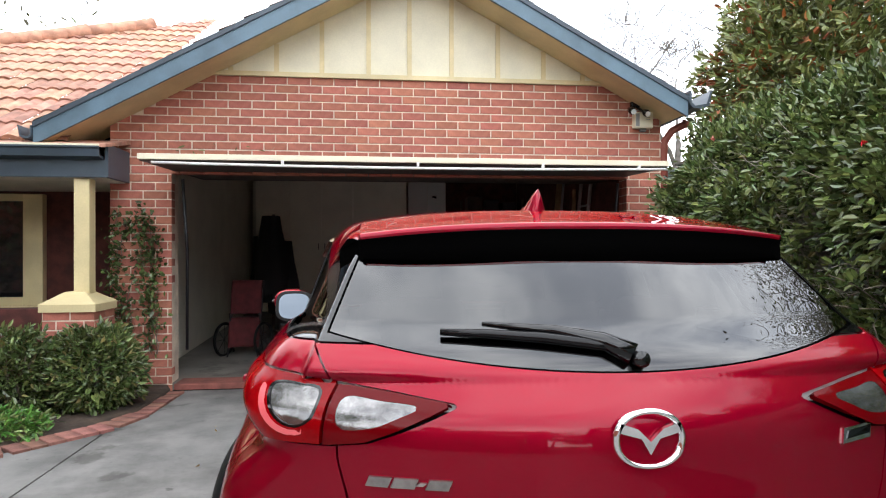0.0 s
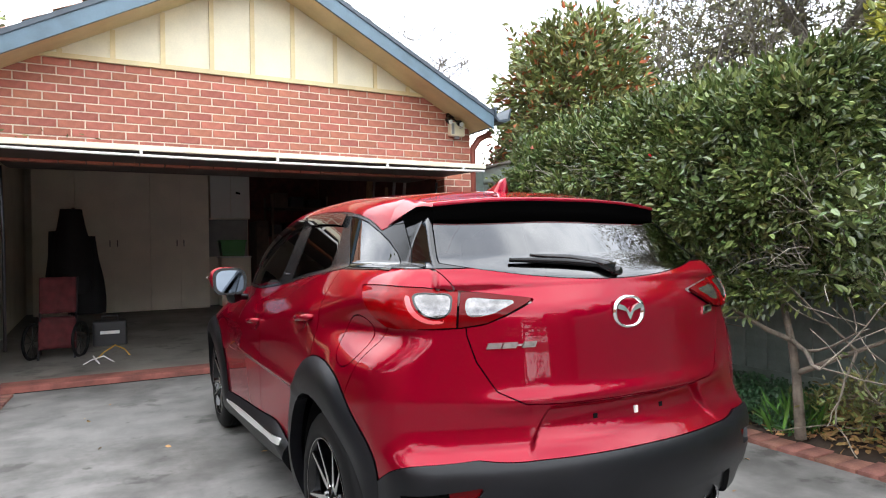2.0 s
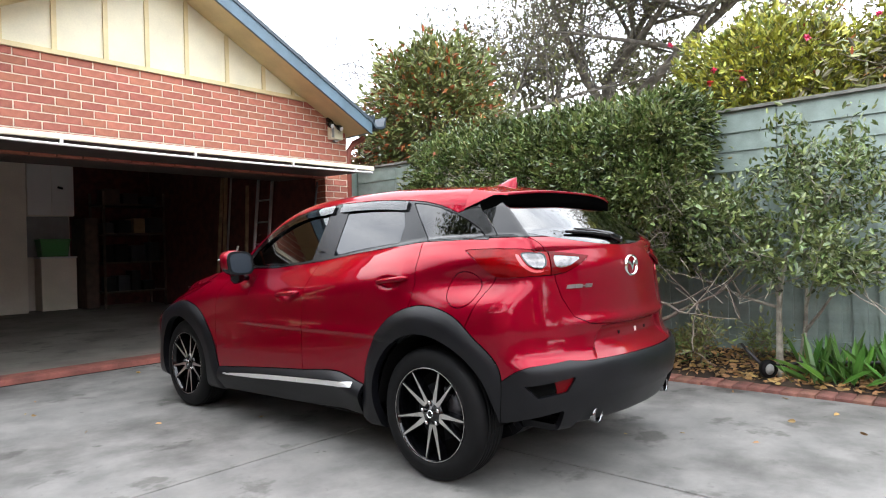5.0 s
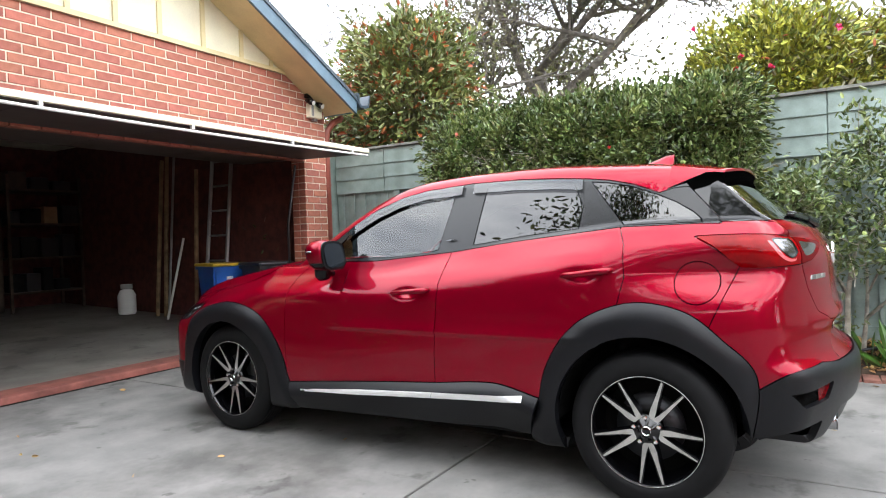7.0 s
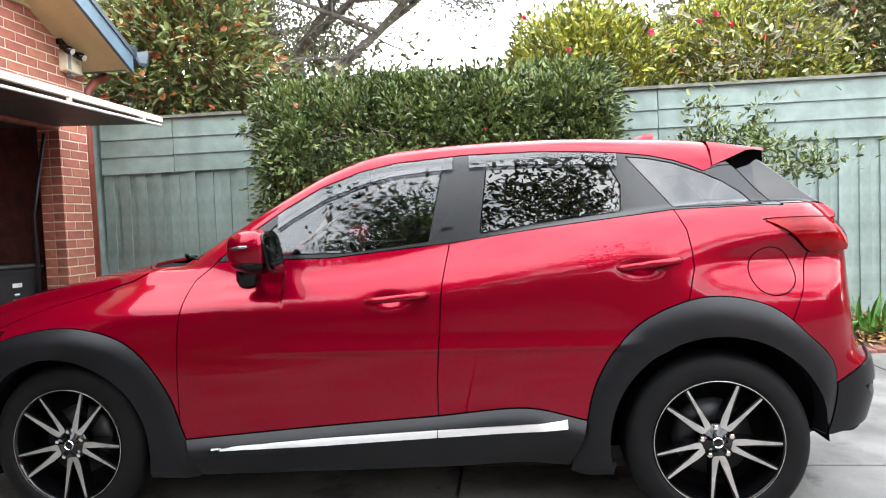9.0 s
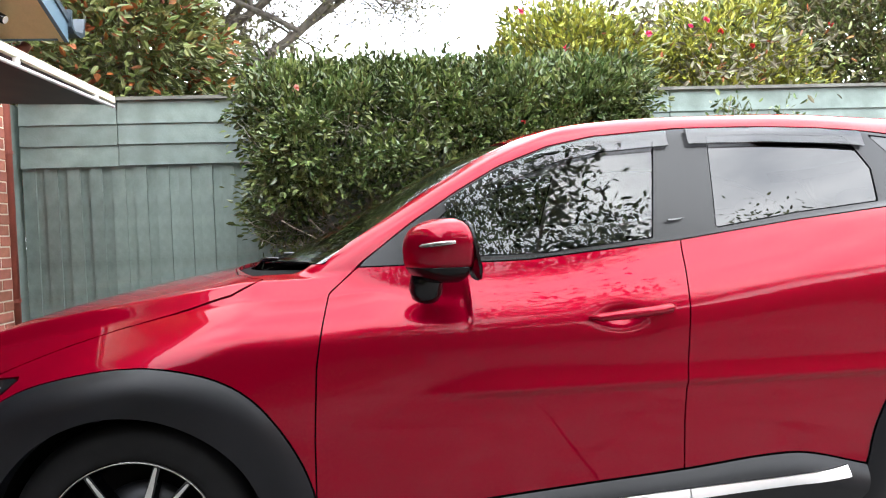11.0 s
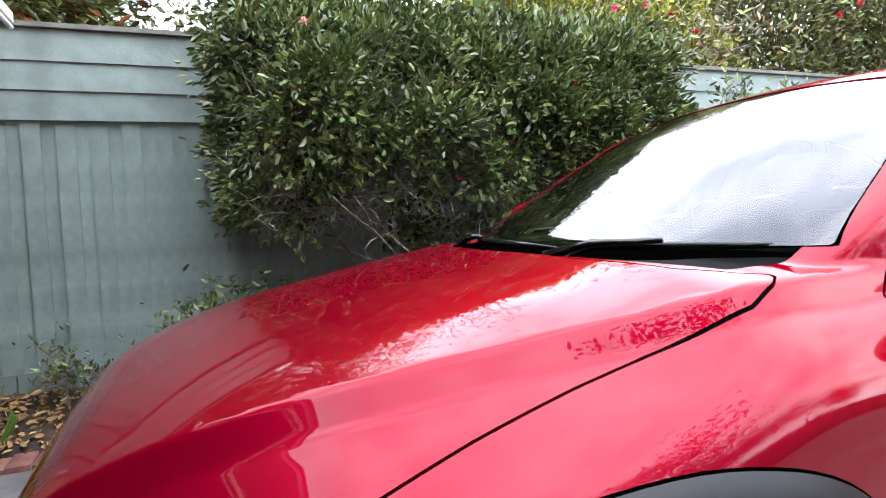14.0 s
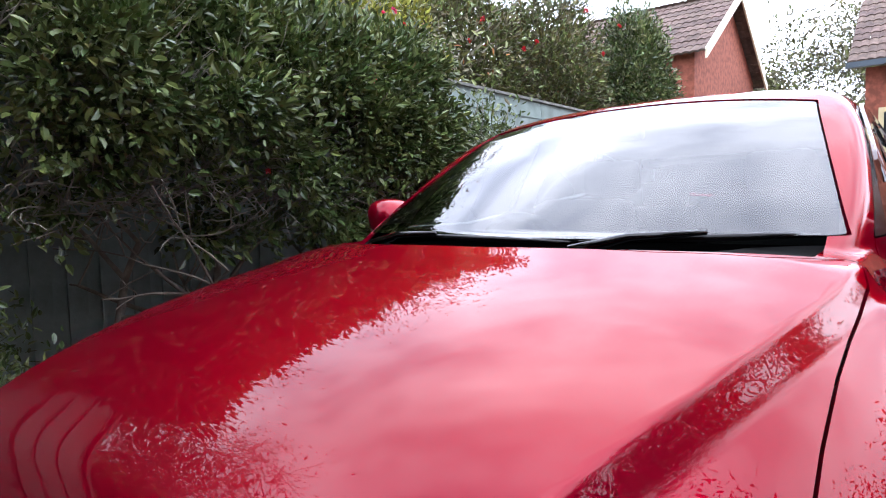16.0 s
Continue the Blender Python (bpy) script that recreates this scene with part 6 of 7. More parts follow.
    for s, suffix in ((body, "body"),):
        panel("body", both_sides(s), M["paint"], car)
    panel("hood", both_sides(hood), M["paint"], car)
    hatch_ob = panel("tailgate", both_sides(hatch), M["paint"], car)
    build_spoiler(hatch_ob)
    panel("rear_window", both_sides(back_glass), M["glass_dark"], hatch_ob, "dark tinted rear window", -0.003, 0.004)
    panel("windscreen", both_sides(windscreen), M["glass_screen"], car, "clear curved windscreen reflecting clouds", -0.003, 0.004)
    panel("cowl", both_sides(cowl), M["satin_black"], car, "black plastic cowl below the windscreen", -0.035, 0.0)
    panel("grille", both_sides(grille), M["gloss_black"], car, "black front grille", -0.03, 0.03)
    panel("front_bumper_lower", both_sides(front_low), M["plastic"], car, "black plastic lower front bumper", 0.004)
    panel("rear_bumper", both_sides(bumper_skin), M["paint"], car)
    panel("rear_bumper_lower", both_sides(bumper), M["plastic"], car, "black plastic lower rear bumper", 0.006, 0.03)
    panel("rear_diffuser", both_sides(diffuser), M["plastic"], car, "black plastic rear diffuser", -0.012, 0.03)
    for mirror in (False, True):
        g = other_side if mirror else (lambda s: s)
        panel("wheel_arch_trim", g(flare_r), M["plastic"], car, "black plastic wheel arch trim", 0.003, 0.05, lambda q: rise(-out_r(q[:, 1], q[:, 2]), 0.075, 0.024))
        panel("wheel_arch_trim", g(flare_f), M["plastic"], car, "black plastic wheel arch trim", 0.003, 0.05, lambda q: rise(-out_f(q[:, 1], q[:, 2]), 0.075, 0.024))
        panel("side_skirt", g(sill), M["plastic"], car, "black plastic side skirt", 0.003, 0.03, lambda q: rise(sill_z(q[:, 1]) - q[:, 2], 0.07, 0.040, 0.35))
        fd = panel("front_door", g(door_f), M["paint"], car)
        rd = panel("rear_door", g(door_r), M["paint"], car)
        panel("window_surround", g(surround), M["pillar_black"], car, "satin black window surround and pillars", -0.001)
        panel("corner_pillar", g(pillar), M["gloss_black"], car, "gloss black rear pillar trim", -0.001)
        panel("window", g(panes[0]), M["glass"], fd, "tinted side window", -0.004, 0.004)
        panel("window", g(panes[1]), M["glass_dark"], rd, "dark tinted side window", -0.004, 0.004)
        panel("quarter_window", g(panes[2]), M["glass_dark"], car, "dark tinted quarter window", -0.002, 0.004)
        panel("fuel_flap", g(flap), M["paint"], car) if not mirror else None
        if mirror:
            panel("fuel_flap_side", g(flap), M["paint"], car)
        for s in (strip_f, strip_r):
            panel("chrome_strip", g(s), M["bright_trim"], car, "bright chrome sill strip", 0.008, 0.02, lambda q: rise(sill_z(q[:, 1]) - q[:, 2], 0.07, 0.040, 0.35))
        panel("weather_shield", g(visor_f), M["visor"], fd, "clear smoky weather shield", 0.014, 0.010)
        panel("weather_shield", g(visor_r), M["visor"], rd, "clear smoky weather shield", 0.014, 0.010)
        panel("reflector", g(reflector), M["lamp_deep"], car, "red bumper reflector", -0.008, 0.0)
        panel("lamp_pocket", g(pocket), M["gloss_black"], car, "black recess beside the reflector", -0.014, 0.0)
        dome = lambda q: 0.016 * np.clip(1 - ((q[:, 2] - 1.075) / 0.075) ** 2, 0, 1)
        lamp = panel("tail_lamp", g(tail_out), M["lamp_red"], car, "red rear lamp cluster with clear reversing lens", 0.001, swell=dome)
        panel("lens", g(clear_o), M["lens_dark"], lamp, "clear silver lens", -0.001, swell=dome)
        panel("light_ring", g(ring_sheet), M["lamp_bright"], lamp, "light red ring", 0.002, swell=dome)
        panel("lens_rim", g(rim_sheet), M["gloss_black"], lamp, "dark lens rim", 0.0015, swell=dome)
        inner = panel("tail_lamp_inner", g(tail_inn), M["lamp_deep"], car, "red inner rear lamp on the tailgate", 0.001, swell=dome)
        panel("lens", g(clear_i), M["lens_dark"], inner, "clear dark reversing lens", 0.0, swell=dome)
        hl = panel("headlamp", g(head), M["lamp_clear"], car, "clear headlamp with dark interior", 0.0)
        panel("light_bar", g(head_bar), M["lamp_white"], hl, "bright daytime light bar", 0.0)
        panel("projector", g(projector), M["chrome"], hl, "bright round projector", -0.004)
        build_wheel_sides(car, mirror)
    _, lin = split(liner0, lambda q: np.minimum(screen_in(q) - 0.01, back_in(q) - 0.01))
    for f in (w_front, w_rear, w_quarter):
        _, lin = split(lin, lambda q: side_on(q, np.where(q[:, 2] > 1.0, f(q[:, 1], q[:, 2]) - 0.008, big)))
    build_car_details(car, hatch_ob)
    lower, upper = split(lin, lambda q: q[:, 2] - 1.10)
    panel("inner_shell", both_sides(lower), M["dark"], car, "black inner shell", -0.014, 0.0)
    panel("headliner", both_sides(upper), M["headliner"], car, "pale grey cabin lining", -0.014, 0.0)
    return car


build_car()

# ---- plants ----


def leaf_mesh(name, pos, way, size, width, mat, parent=None, label="", fold=0.25, seed=1, face=0.9):
    """One mesh of folded pointed leaves, each at pos, growing along way."""
    r = np.random.default_rng(seed)
    n = len(pos)
    way = way / (np.linalg.norm(way, axis=1, keepdims=True) + 1e-9)
    side = np.cross(way, r.normal(size=(n, 3)) * face + np.array([-0.15, 0, 0.8]))
    side /= np.linalg.norm(side, axis=1, keepdims=True) + 1e-9
    up = np.cross(side, way)
    L = (size * r.uniform(0.65, 1.25, n))[:, None]
    W = L * width
    rows = []
    for a, b, c in ((0, 0, 0), (0.3, 0.42, 1), (0.7, 0.36, 1), (1, 0, -0.3), (0.7, -0.36, 1), (0.3, -0.42, 1)):
        rows.append(pos + way * (a * L) + side * (b * W) + up * (c * fold * W * 0.5))
    vs = np.stack(rows, 1).reshape(-1, 3)
    base = np.arange(n)[:, None] * 6
    fs = np.concatenate([base + np.array([0, 1, 2, 3]), base + np.array([0, 3, 4, 5])])
    me = bpy.data.meshes.new(name)
    me.from_pydata(vs.tolist(), [], fs.tolist())
    me.materials.append(M[mat])
    ob = new(name, me)
    ob.parent = parent
    if label:
        ob["label"] = label
    ob["kind"] = "stuff"
    return ob


def limb(rnd, start, way, length, radius, depth, out, tips, droop=0.0, spread=0.7, kids=3, wander=0.25):
    """Grows a bent limb and its branches; collects their points and the places where leaves grow."""
    pts, rad = [Vector(start)], [radius]
    d = Vector(way).normalized()
    n = 5
    for i in range(n):
        d = (d + Vector((rnd.uniform(-1, 1), rnd.uniform(-1, 1), rnd.uniform(-0.6, 0.8) - droop)) * wander).normalized()
        pts.append(pts[-1] + d * length / n)
        rad.append(radius * (1 - 0.55 * (i + 1) / n))
        if depth <= 1:
            tips.append((pts[-1].copy(), d.copy()))
    out.append((pts, rad))
    if depth > 0:
        for k in range(kids):
            i = rnd.randint(2, n)
            axis = Vector((rnd.uniform(-1, 1), rnd.uniform(-1, 1), rnd.uniform(-0.3, 0.7))).normalized()
            limb(rnd, pts[i], (d * (1 - spread) + axis * spread), length * rnd.uniform(0.5, 0.8), rad[i] * 0.7, depth - 1, out, tips, droop, spread, kids, wander)


def tree(label, base, height, radius, way=(0, 0, 1), depth=3, kids=3, leaves=(), leaf_count=4000, crown=0.35, droop=0.0, seed=1, bark="bark", category="tree", first=0.55, name="tree", wander=0.25, low=-9.0, twig=0.004):
    """A tree: tapered trunk and limbs in one mesh, and a crown of single leaves."""
    rnd = random.Random(seed)
    t = new(name)
    tagged(t, label, category)
    t.matrix_basis = Matrix.Translation(base)
    out, tips = [], []
    limb(rnd, (0, 0, -0.1), way, height * first, radius, depth, out, tips, droop, 0.7, kids, wander)
    bm = bmesh.new()
    for pts, rad in out:
        tube_bm(pts, [max(twig, r) for r in rad], 7 if rad[0] > 0.04 else 4, bm, False)
    part("trunk", bm, bark, t, "", True)
    tips = [q for q in tips if q[0].z > low]
    if leaves:
        r = np.random.default_rng(seed)
        P = np.array([tuple(p) for p, _ in tips])
        D = np.array([tuple(d) for _, d in tips])
        total = sum(w for *_, w in leaves)
        for k, (mat, size, width, share) in enumerate(leaves):
            n = int(leaf_count * share / total)
            if k and share < 0.2:
                sub = r.choice(len(P), max(3, len(P) // 12))
                i = sub[r.integers(0, len(sub), n)]
            else:
                i = r.integers(0, len(P), n)
            pos = P[i] + r.normal(size=(n, 3)) * crown * np.array([1, 1, 0.7])
            way_ = D[i] * 0.6 + r.normal(size=(n, 3)) * 0.7 + np.array([0, 0, -droop * 1.2])
            leaf_mesh("crown", pos, way_, np.full(n, size), width, mat, t, "", 0.25, seed + k)
    return t


# the clipped hedge in front of the fence
def hedge():
    h = new("hedge")
    tagged(h, "dense glossy green camellia hedge with bare twigs below, against the fence", "hedge")
    r = np.random.default_rng(4)
    lump = lambda a, b, s: np.array([noise.noise((p * s, q * s, 7.0)) for p, q in zip(a, b)])

    def front(y, z):
        f = 1.90 + lump(y, z, 2.2) * 0.30 + 0.62 * np.clip((z - 1.75) / 0.65, 0, 1) ** 1.6 + 0.45 * np.clip((1.05 - z) / 0.3, 0, 1) ** 2 - 0.10 * np.clip(1 - np.abs(z - 1.7) / 0.5, 0, 1)
        return f + 0.55 * np.clip((np.abs(y - 0.07) - 1.12) / 0.4, 0, 1) ** 2

    low_edge = lambda y: 1.10 + 0.24 * lump(y, y * 0 + 1.0, 1.9) + 0.13 * lump(y, y * 0 + 2.0, 6.0) - 0.22 * np.clip((0.2 - y) / 1.2, 0, 1) - 0.16 * np.exp(-((y - 0.45) / 0.4) ** 2)
    # sprays of leaves: each a small cluster round a twig end
    n = 2300
    y, z = r.uniform(-1.42, 1.54, n), r.uniform(0.75, 2.42, n)
    dense = np.where(y > 0.0, 0.26 + 0.34 * np.clip((z - 1.5) / 0.6, 0, 1), 0.40 + 0.25 * np.clip((z - 1.2) / 0.6, 0, 1))
    keep = (z > low_edge(y)) & (r.random(n) < dense * np.clip(0.85 + 2.4 * lump(y, z, 2.9), 0.04, 1.6))
    y, z = y[keep], z[keep]
    x = front(y, z) - np.abs(r.normal(size=len(y))) * 0.05 + 0.06
    ns = 130
    ysp, xsp = r.uniform(-1.45, 1.56, ns), r.uniform(2.35, 2.85, ns)
    nt = 620
    yt, xt = r.uniform(-1.38, 1.50, nt), r.uniform(1.95, 2.92, nt)
    zt = 2.40 - 0.34 * np.clip((2.60 - xt) / 0.65, 0, 1) ** 1.5 + 0.10 * lump(yt, xt, 2.5) + 0.05 * lump(yt, xt, 8.0)
    ne = 160
    ye, ze = np.where(r.random(ne) < 0.5, -1.38, 1.50) + r.normal(size=ne) * 0.05, r.uniform(1.15, 2.40, ne)
    xe = r.uniform(2.05, 2.9, ne)
    cen = np.concatenate([np.stack([x, y, z], 1), np.stack([xt, yt, zt], 1), np.stack([xe, ye, ze], 1)])
    out = np.concatenate([np.tile((-1.0, 0, 0.25), (len(x), 1)), np.tile((-0.15, 0, 1.0), (nt, 1)), np.stack([np.full(ne, -0.3), np.sign(ye - 0.1), np.full(ne, 0.2)], 1)])
    out = out + r.normal(size=out.shape) * 0.35
    per = r.integers(22, 46, len(cen))
    i = np.repeat(np.arange(len(cen)), per)
    off = r.normal(size=(len(i), 3)) * 0.052
    pos = cen[i] + off + out[i] * (r.uniform(-0.05, 0.07, len(i)))[:, None]
    way = out[i] * 0.7 + off * 11 + np.array([0, 0, -0.25]) + r.normal(size=off.shape) * 0.3
    # loose shoots above and beside the clipped face
    shoot = np.stack([xsp, ysp, 2.42 + np.abs(r.normal(size=ns)) * 0.07], 1)
    shoot[: ns // 2] = np.stack([1.74 - np.abs(r.normal(size=ns // 2)) * 0.04, ysp[: ns // 2], r.uniform(1.2, 1.85, ns // 2)], 1)
    j = np.repeat(np.arange(ns), 11)
    dirs = np.where(np.arange(ns)[:, None] < ns // 2, np.array([-0.8, 0, 0.3]), np.array([0, 0, 1.0])) + r.normal(size=(ns, 3)) * 0.4
    pos = np.concatenate([pos, shoot[j] + dirs[j] * r.uniform(-0.10, 0.07, len(j))[:, None] + r.normal(size=(len(j), 3)) * 0.015])
    way = np.concatenate([way, dirs[j] * 0.7 + r.normal(size=(len(j), 3)) * 0.6])
    i = np.concatenate([i, r.integers(0, len(cen), len(j))])
    # leaves deeper inside
    n = 11000
    yi, zi = r.uniform(-1.32, 1.4, n), r.uniform(0.8, 2.36, n)
    xi = front(yi, zi) + r.uniform(0.08, 0.75, n)
    m = (zi > low_edge(yi) + 0.05) & (xi < 2.9) & ((zi > 1.75) | (r.random(n) < np.where(yi > 0.0, 0.12, 0.6)))
    pos = np.concatenate([pos, np.stack([xi, yi, zi], 1)[m]])
    way = np.concatenate([way, r.normal(size=(m.sum(), 3)) + np.array([-0.5, 0, 0])])
    tone = np.concatenate([r.random(len(cen))[i] * 0.6 + r.random(len(i)) * 0.4, r.random(m.sum()) * 0.6])
    for a, b, mat, sz in ((0, 0.52, "leaf", 0.060), (0.52, 0.92, "leaf_light", 0.057), (0.92, 1.1, "leaf_olive", 0.052)):
        k = (tone >= a) & (tone < b)
        leaf_mesh("foliage", pos[k], way[k], np.full(k.sum(), sz), 0.54, mat, h, "", 0.5, int(a * 100) + 3, 0.95)
    rnd = random.Random(8)
    for yb in (1.05, 0.25, -0.55, -1.15):
        out_, tips = [], []
        limb(rnd, (2.35 + rnd.uniform(-0.1, 0.1), yb, 0.05), (rnd.uniform(-0.12, 0.08), rnd.uniform(-0.15, 0.15), 1), 1.05, 0.036, 3, out_, tips, 0.0, 0.70, 3, 0.2)
        bm = bmesh.new()
        for pts, rad in out_:
            tube_bm(pts, [max(0.003, q) for q in rad], 6, bm, False)
        part("stem", bm, "bark", h, "bare brown stem", True)
    bm = bmesh.new()
    for q in range(900):
        yy = rnd.uniform(-1.5, 1.45) if q < 400 else rnd.uniform(0.0, 1.45)
        zz = rnd.uniform(1.18, 1.8) if q < 400 else rnd.uniform(1.3, 2.1)
        p = Vector((rnd.uniform(1.98, 2.25), yy, zz - 0.15))
        pts = [p]
        d = Vector((-1, rnd.uniform(-0.8, 0.8), rnd.uniform(-0.2, 0.8))).normalized()
        for k in range(5):
            d = (d + Vector((rnd.uniform(-1, 1), rnd.uniform(-1, 1), rnd.uniform(-1, 1))) * 0.3).normalized()
            pts.append(pts[-1] + d * rnd.uniform(0.05, 0.085))
        tube_bm(pts, [0.0045, 0.004, 0.0035, 0.003, 0.002, 0.0012], 4, bm, False)
    tagged(part("twig_mass", bm, "bark_pale", h, "pale bare twigs", True), kind="stuff")
    flower(h, (1.95, 1.19, 2.20), 0.032, "petal_pale")
    for p in ((1.76, 0.4, 1.35), (1.78, -0.4, 1.9)):
        flower(h, p, 0.018, "petal_red")


def flower(parent, p, size, mat, name="flower"):
    """A double blossom of curled petals."""
    r = np.random.default_rng(int(abs(p[1]) * 1000) + 5)
    n = 16
    d = r.normal(size=(n, 3)) * 0.8 + np.array([-0.6, 0, 0.5])
    ob = leaf_mesh(name, np.tile(np.array(p), (n, 1)), d, np.full(n, size), 0.9, mat, parent, "", 0.6, 3)
    ob["kind"] = ""
    return ob


hedge()
SLIM = (("leaf", 0.062, 0.46, 0.55), ("leaf_light", 0.062, 0.46, 0.45))
tree("slender pale-barked tree with glossy leaves in the garden bed", (2.42, -2.10, 0.10), 2.0, 0.036, (-0.01, 0.0, 1), 3, 4, SLIM, 5600, 0.075, 0.0, 21, "bark_pale", "tree", 0.52, wander=0.11, low=0.72)
tree("slender pale-barked tree with glossy leaves in the garden bed", (2.56, -2.20, 0.12), 1.9, 0.026, (0.03, -0.12, 1), 3, 3, SLIM, 3000, 0.075, 0.0, 24, "bark_pale", "tree", 0.52, wander=0.11, low=0.72)
tree("leggy half-bare shrub in the mulch", (2.52, -1.42, 0.15), 0.75, 0.014, (-0.2, 0, 1), 3, 4, (("leaf_light", 0.05, 0.42, 0.5), ("leaf_olive", 0.05, 0.42, 0.3)), 750, 0.06, 0.0, 31, "bark", "shrub", 0.45, "shrub")
tree("leggy half-bare shrub in the mulch", (2.60, -1.85, 0.16), 0.6, 0.012, (-0.2, 0, 1), 2, 4, (("leaf_light", 0.05, 0.42, 0.5),), 320, 0.06, 0.0, 33, "bark", "shrub", 0.5, "shrub")
tree("small leafy shrub at the foot of the fence", (2.62, 2.50, 0.15), 0.5, 0.012, (0, 0, 1), 2, 3, (("leaf", 0.05, 0.42, 0.5), ("leaf_olive", 0.05, 0.42, 0.3)), 130, 0.05, 0.0, 35, "bark", "shrub", 0.6, "shrub")
tree("small leafy shrub at the foot of the fence", (2.60, 2.28, 0.15), 0.42, 0.010, (0, 0, 1), 2, 3, (("leaf", 0.05, 0.42, 0.5),), 110, 0.05, 0.0, 36, "bark", "shrub", 0.6, "shrub")
tree("low green shrub below the hedge", (2.35, 1.62, 0.12), 0.75, 0.014, (-0.1, 0, 1), 2, 5, (("leaf", 0.05, 0.45, 0.6), ("leaf_light", 0.05, 0.45, 0.3)), 2600, 0.13, 0.0, 37, "bark", "shrub", 0.55, "shrub")

# planter with a dwarf conifer by the house corner
pl = new("planter")
tagged(pl, "terracotta pot with a dwarf conifer and a dry straggly plant", "planter")
bm = lathe_bm([(0.0, 0.001), (0.0, 0.13), (0.26, 0.17), (0.30, 0.19), (0.32, 0.19), (0.32, 0.165), (0.27, 0.16), (0.27, 0.0)], 28, "z")
bm.transform(Matrix.Translation((2.66, 3.62, -0.02)))
part("pot", bm, "terracotta", pl, "", True)
r = np.random.default_rng(2)
nn = 700
hgt = r.uniform(0, 1, nn)
a = r.uniform(0, 6.28, nn)
leaf_mesh("conifer", np.stack([2.66 + np.cos(a) * 0.055 * (1 - hgt), 3.66 + np.sin(a) * 0.055 * (1 - hgt), 0.25 + hgt * 0.42], 1), np.stack([np.cos(a) * 0.3, np.sin(a) * 0.3, np.full(nn, 1.0)], 1), np.full(nn, 0.05), 0.15, "leaf_light", pl, "", 0.2, 6)
nn = 420
leaf_mesh("dry_stem", np.stack([2.66 + r.normal(size=nn) * 0.07, 3.60 + r.normal(size=nn) * 0.08, 0.22 + r.uniform(0, 0.15, nn)], 1), r.normal(size=(nn, 3)) * 0.7 + np.array([0, 0, 0.5]), np.full(nn, 0.16), 0.04, "dry", pl, "", 0.1, 7)


def tuft(label, x, y, z, n, length, width, mat, spread, lean=0.6, name="tuft", seed=1):
    r = np.random.default_rng(seed)
    pos = np.stack([x + r.normal(size=n) * spread, y + r.normal(size=n) * spread, np.full(n, z)], 1)
    d = r.normal(size=(n, 3)) * lean + np.array([0, 0, 1.0])
    d[:, 2] = np.abs(d[:, 2])
    ob = leaf_mesh(name, pos, d, np.full(n, length), width, mat, None, "", 0.35, seed)
    tagged(ob, label, "plant", kind="thing")
    ob["kind"] = ""
    return ob


for k, (x, y, n, ln, w, mat, sp) in enumerate(((2.42, -2.45, 55, 0.34, 0.16, "leaf_fresh", 0.10), (2.55, -2.75, 50, 0.32, 0.16, "leaf_fresh", 0.12), (2.36, -1.02, 70, 0.26, 0.10, "leaf_fresh", 0.09), (2.40, -3.1, 45, 0.34, 0.15, "leaf_fresh", 0.10), (2.45, -3.7, 45, 0.32, 0.15, "leaf_fresh", 0.12), (2.45, 3.05, 80, 0.16, 0.42, "leaf_fresh", 0.12), (2.32, 3.35, 80, 0.16, 0.42, "leaf_fresh", 0.13), (2.55, 3.32, 80, 0.2, 0.40, "leaf_fresh", 0.13), (2.62, 2.98, 40, 0.15, 0.35, "leaf_dull", 0.06))):
    tuft("fresh green strap-leaved plant in the garden bed", x, y, bed_z(x, y), n, ln, w, mat, sp, 0.55, "strap_plant", 40 + k)
r = np.random.default_rng(14)
nn = 5200
gx_, gy_ = r.uniform(2.27, 2.75, nn), r.uniform(-1.15, 0.4, nn)
gz_ = np.array([bed_z(p, q) for p, q in zip(gx_, gy_)]) + r.uniform(0.02, 0.14, nn)
ob = leaf_mesh("ground_cover", np.stack([gx_, gy_, gz_], 1), r.normal(size=(nn, 3)) * 0.8 + np.array([0, 0, 0.6]), np.full(nn, 0.036), 0.8, "leaf_cover", None, "", 0.2, 15)
tagged(ob, "low leafy ground cover in the garden bed", "ground cover", kind="stuff")

# fallen leaves
nn = 4200
lx, ly = r.uniform(2.26, 2.85, nn), r.uniform(-4.5, 3.3, nn)
lz = np.array([bed_z(p, q) for p, q in zip(lx, ly)]) + 0.012 + r.uniform(0, 0.02, nn)
d = r.normal(size=(nn, 3)) * np.array([1, 1, 0.22])
tagged(leaf_mesh("leaf_litter", np.stack([lx, ly, lz], 1), d, np.full(nn, 0.06), 0.5, "leaf_brown", None, "", 0.3, 16), "pale brown fallen leaves on the mulch", "fallen leaves", kind="stuff")
nn = 60
lx = np.concatenate([r.uniform(1.2, 2.05, 34), r.uniform(-3.5, 1.5, 26)])
ly = np.concatenate([r.uniform(-4.5, 0.5, 34), r.uniform(-2.6, 3.3, 26)])
d = r.normal(size=(nn, 3)) * np.array([1, 1, 0.1])
tagged(leaf_mesh("leaf_litter", np.stack([lx, ly, np.full(nn, 0.008)], 1), d, np.full(nn, 0.05), 0.5, "leaf_brown", None, "", 0.3, 17), "scattered fallen leaves on the driveway", "fallen leaves", kind="stuff")

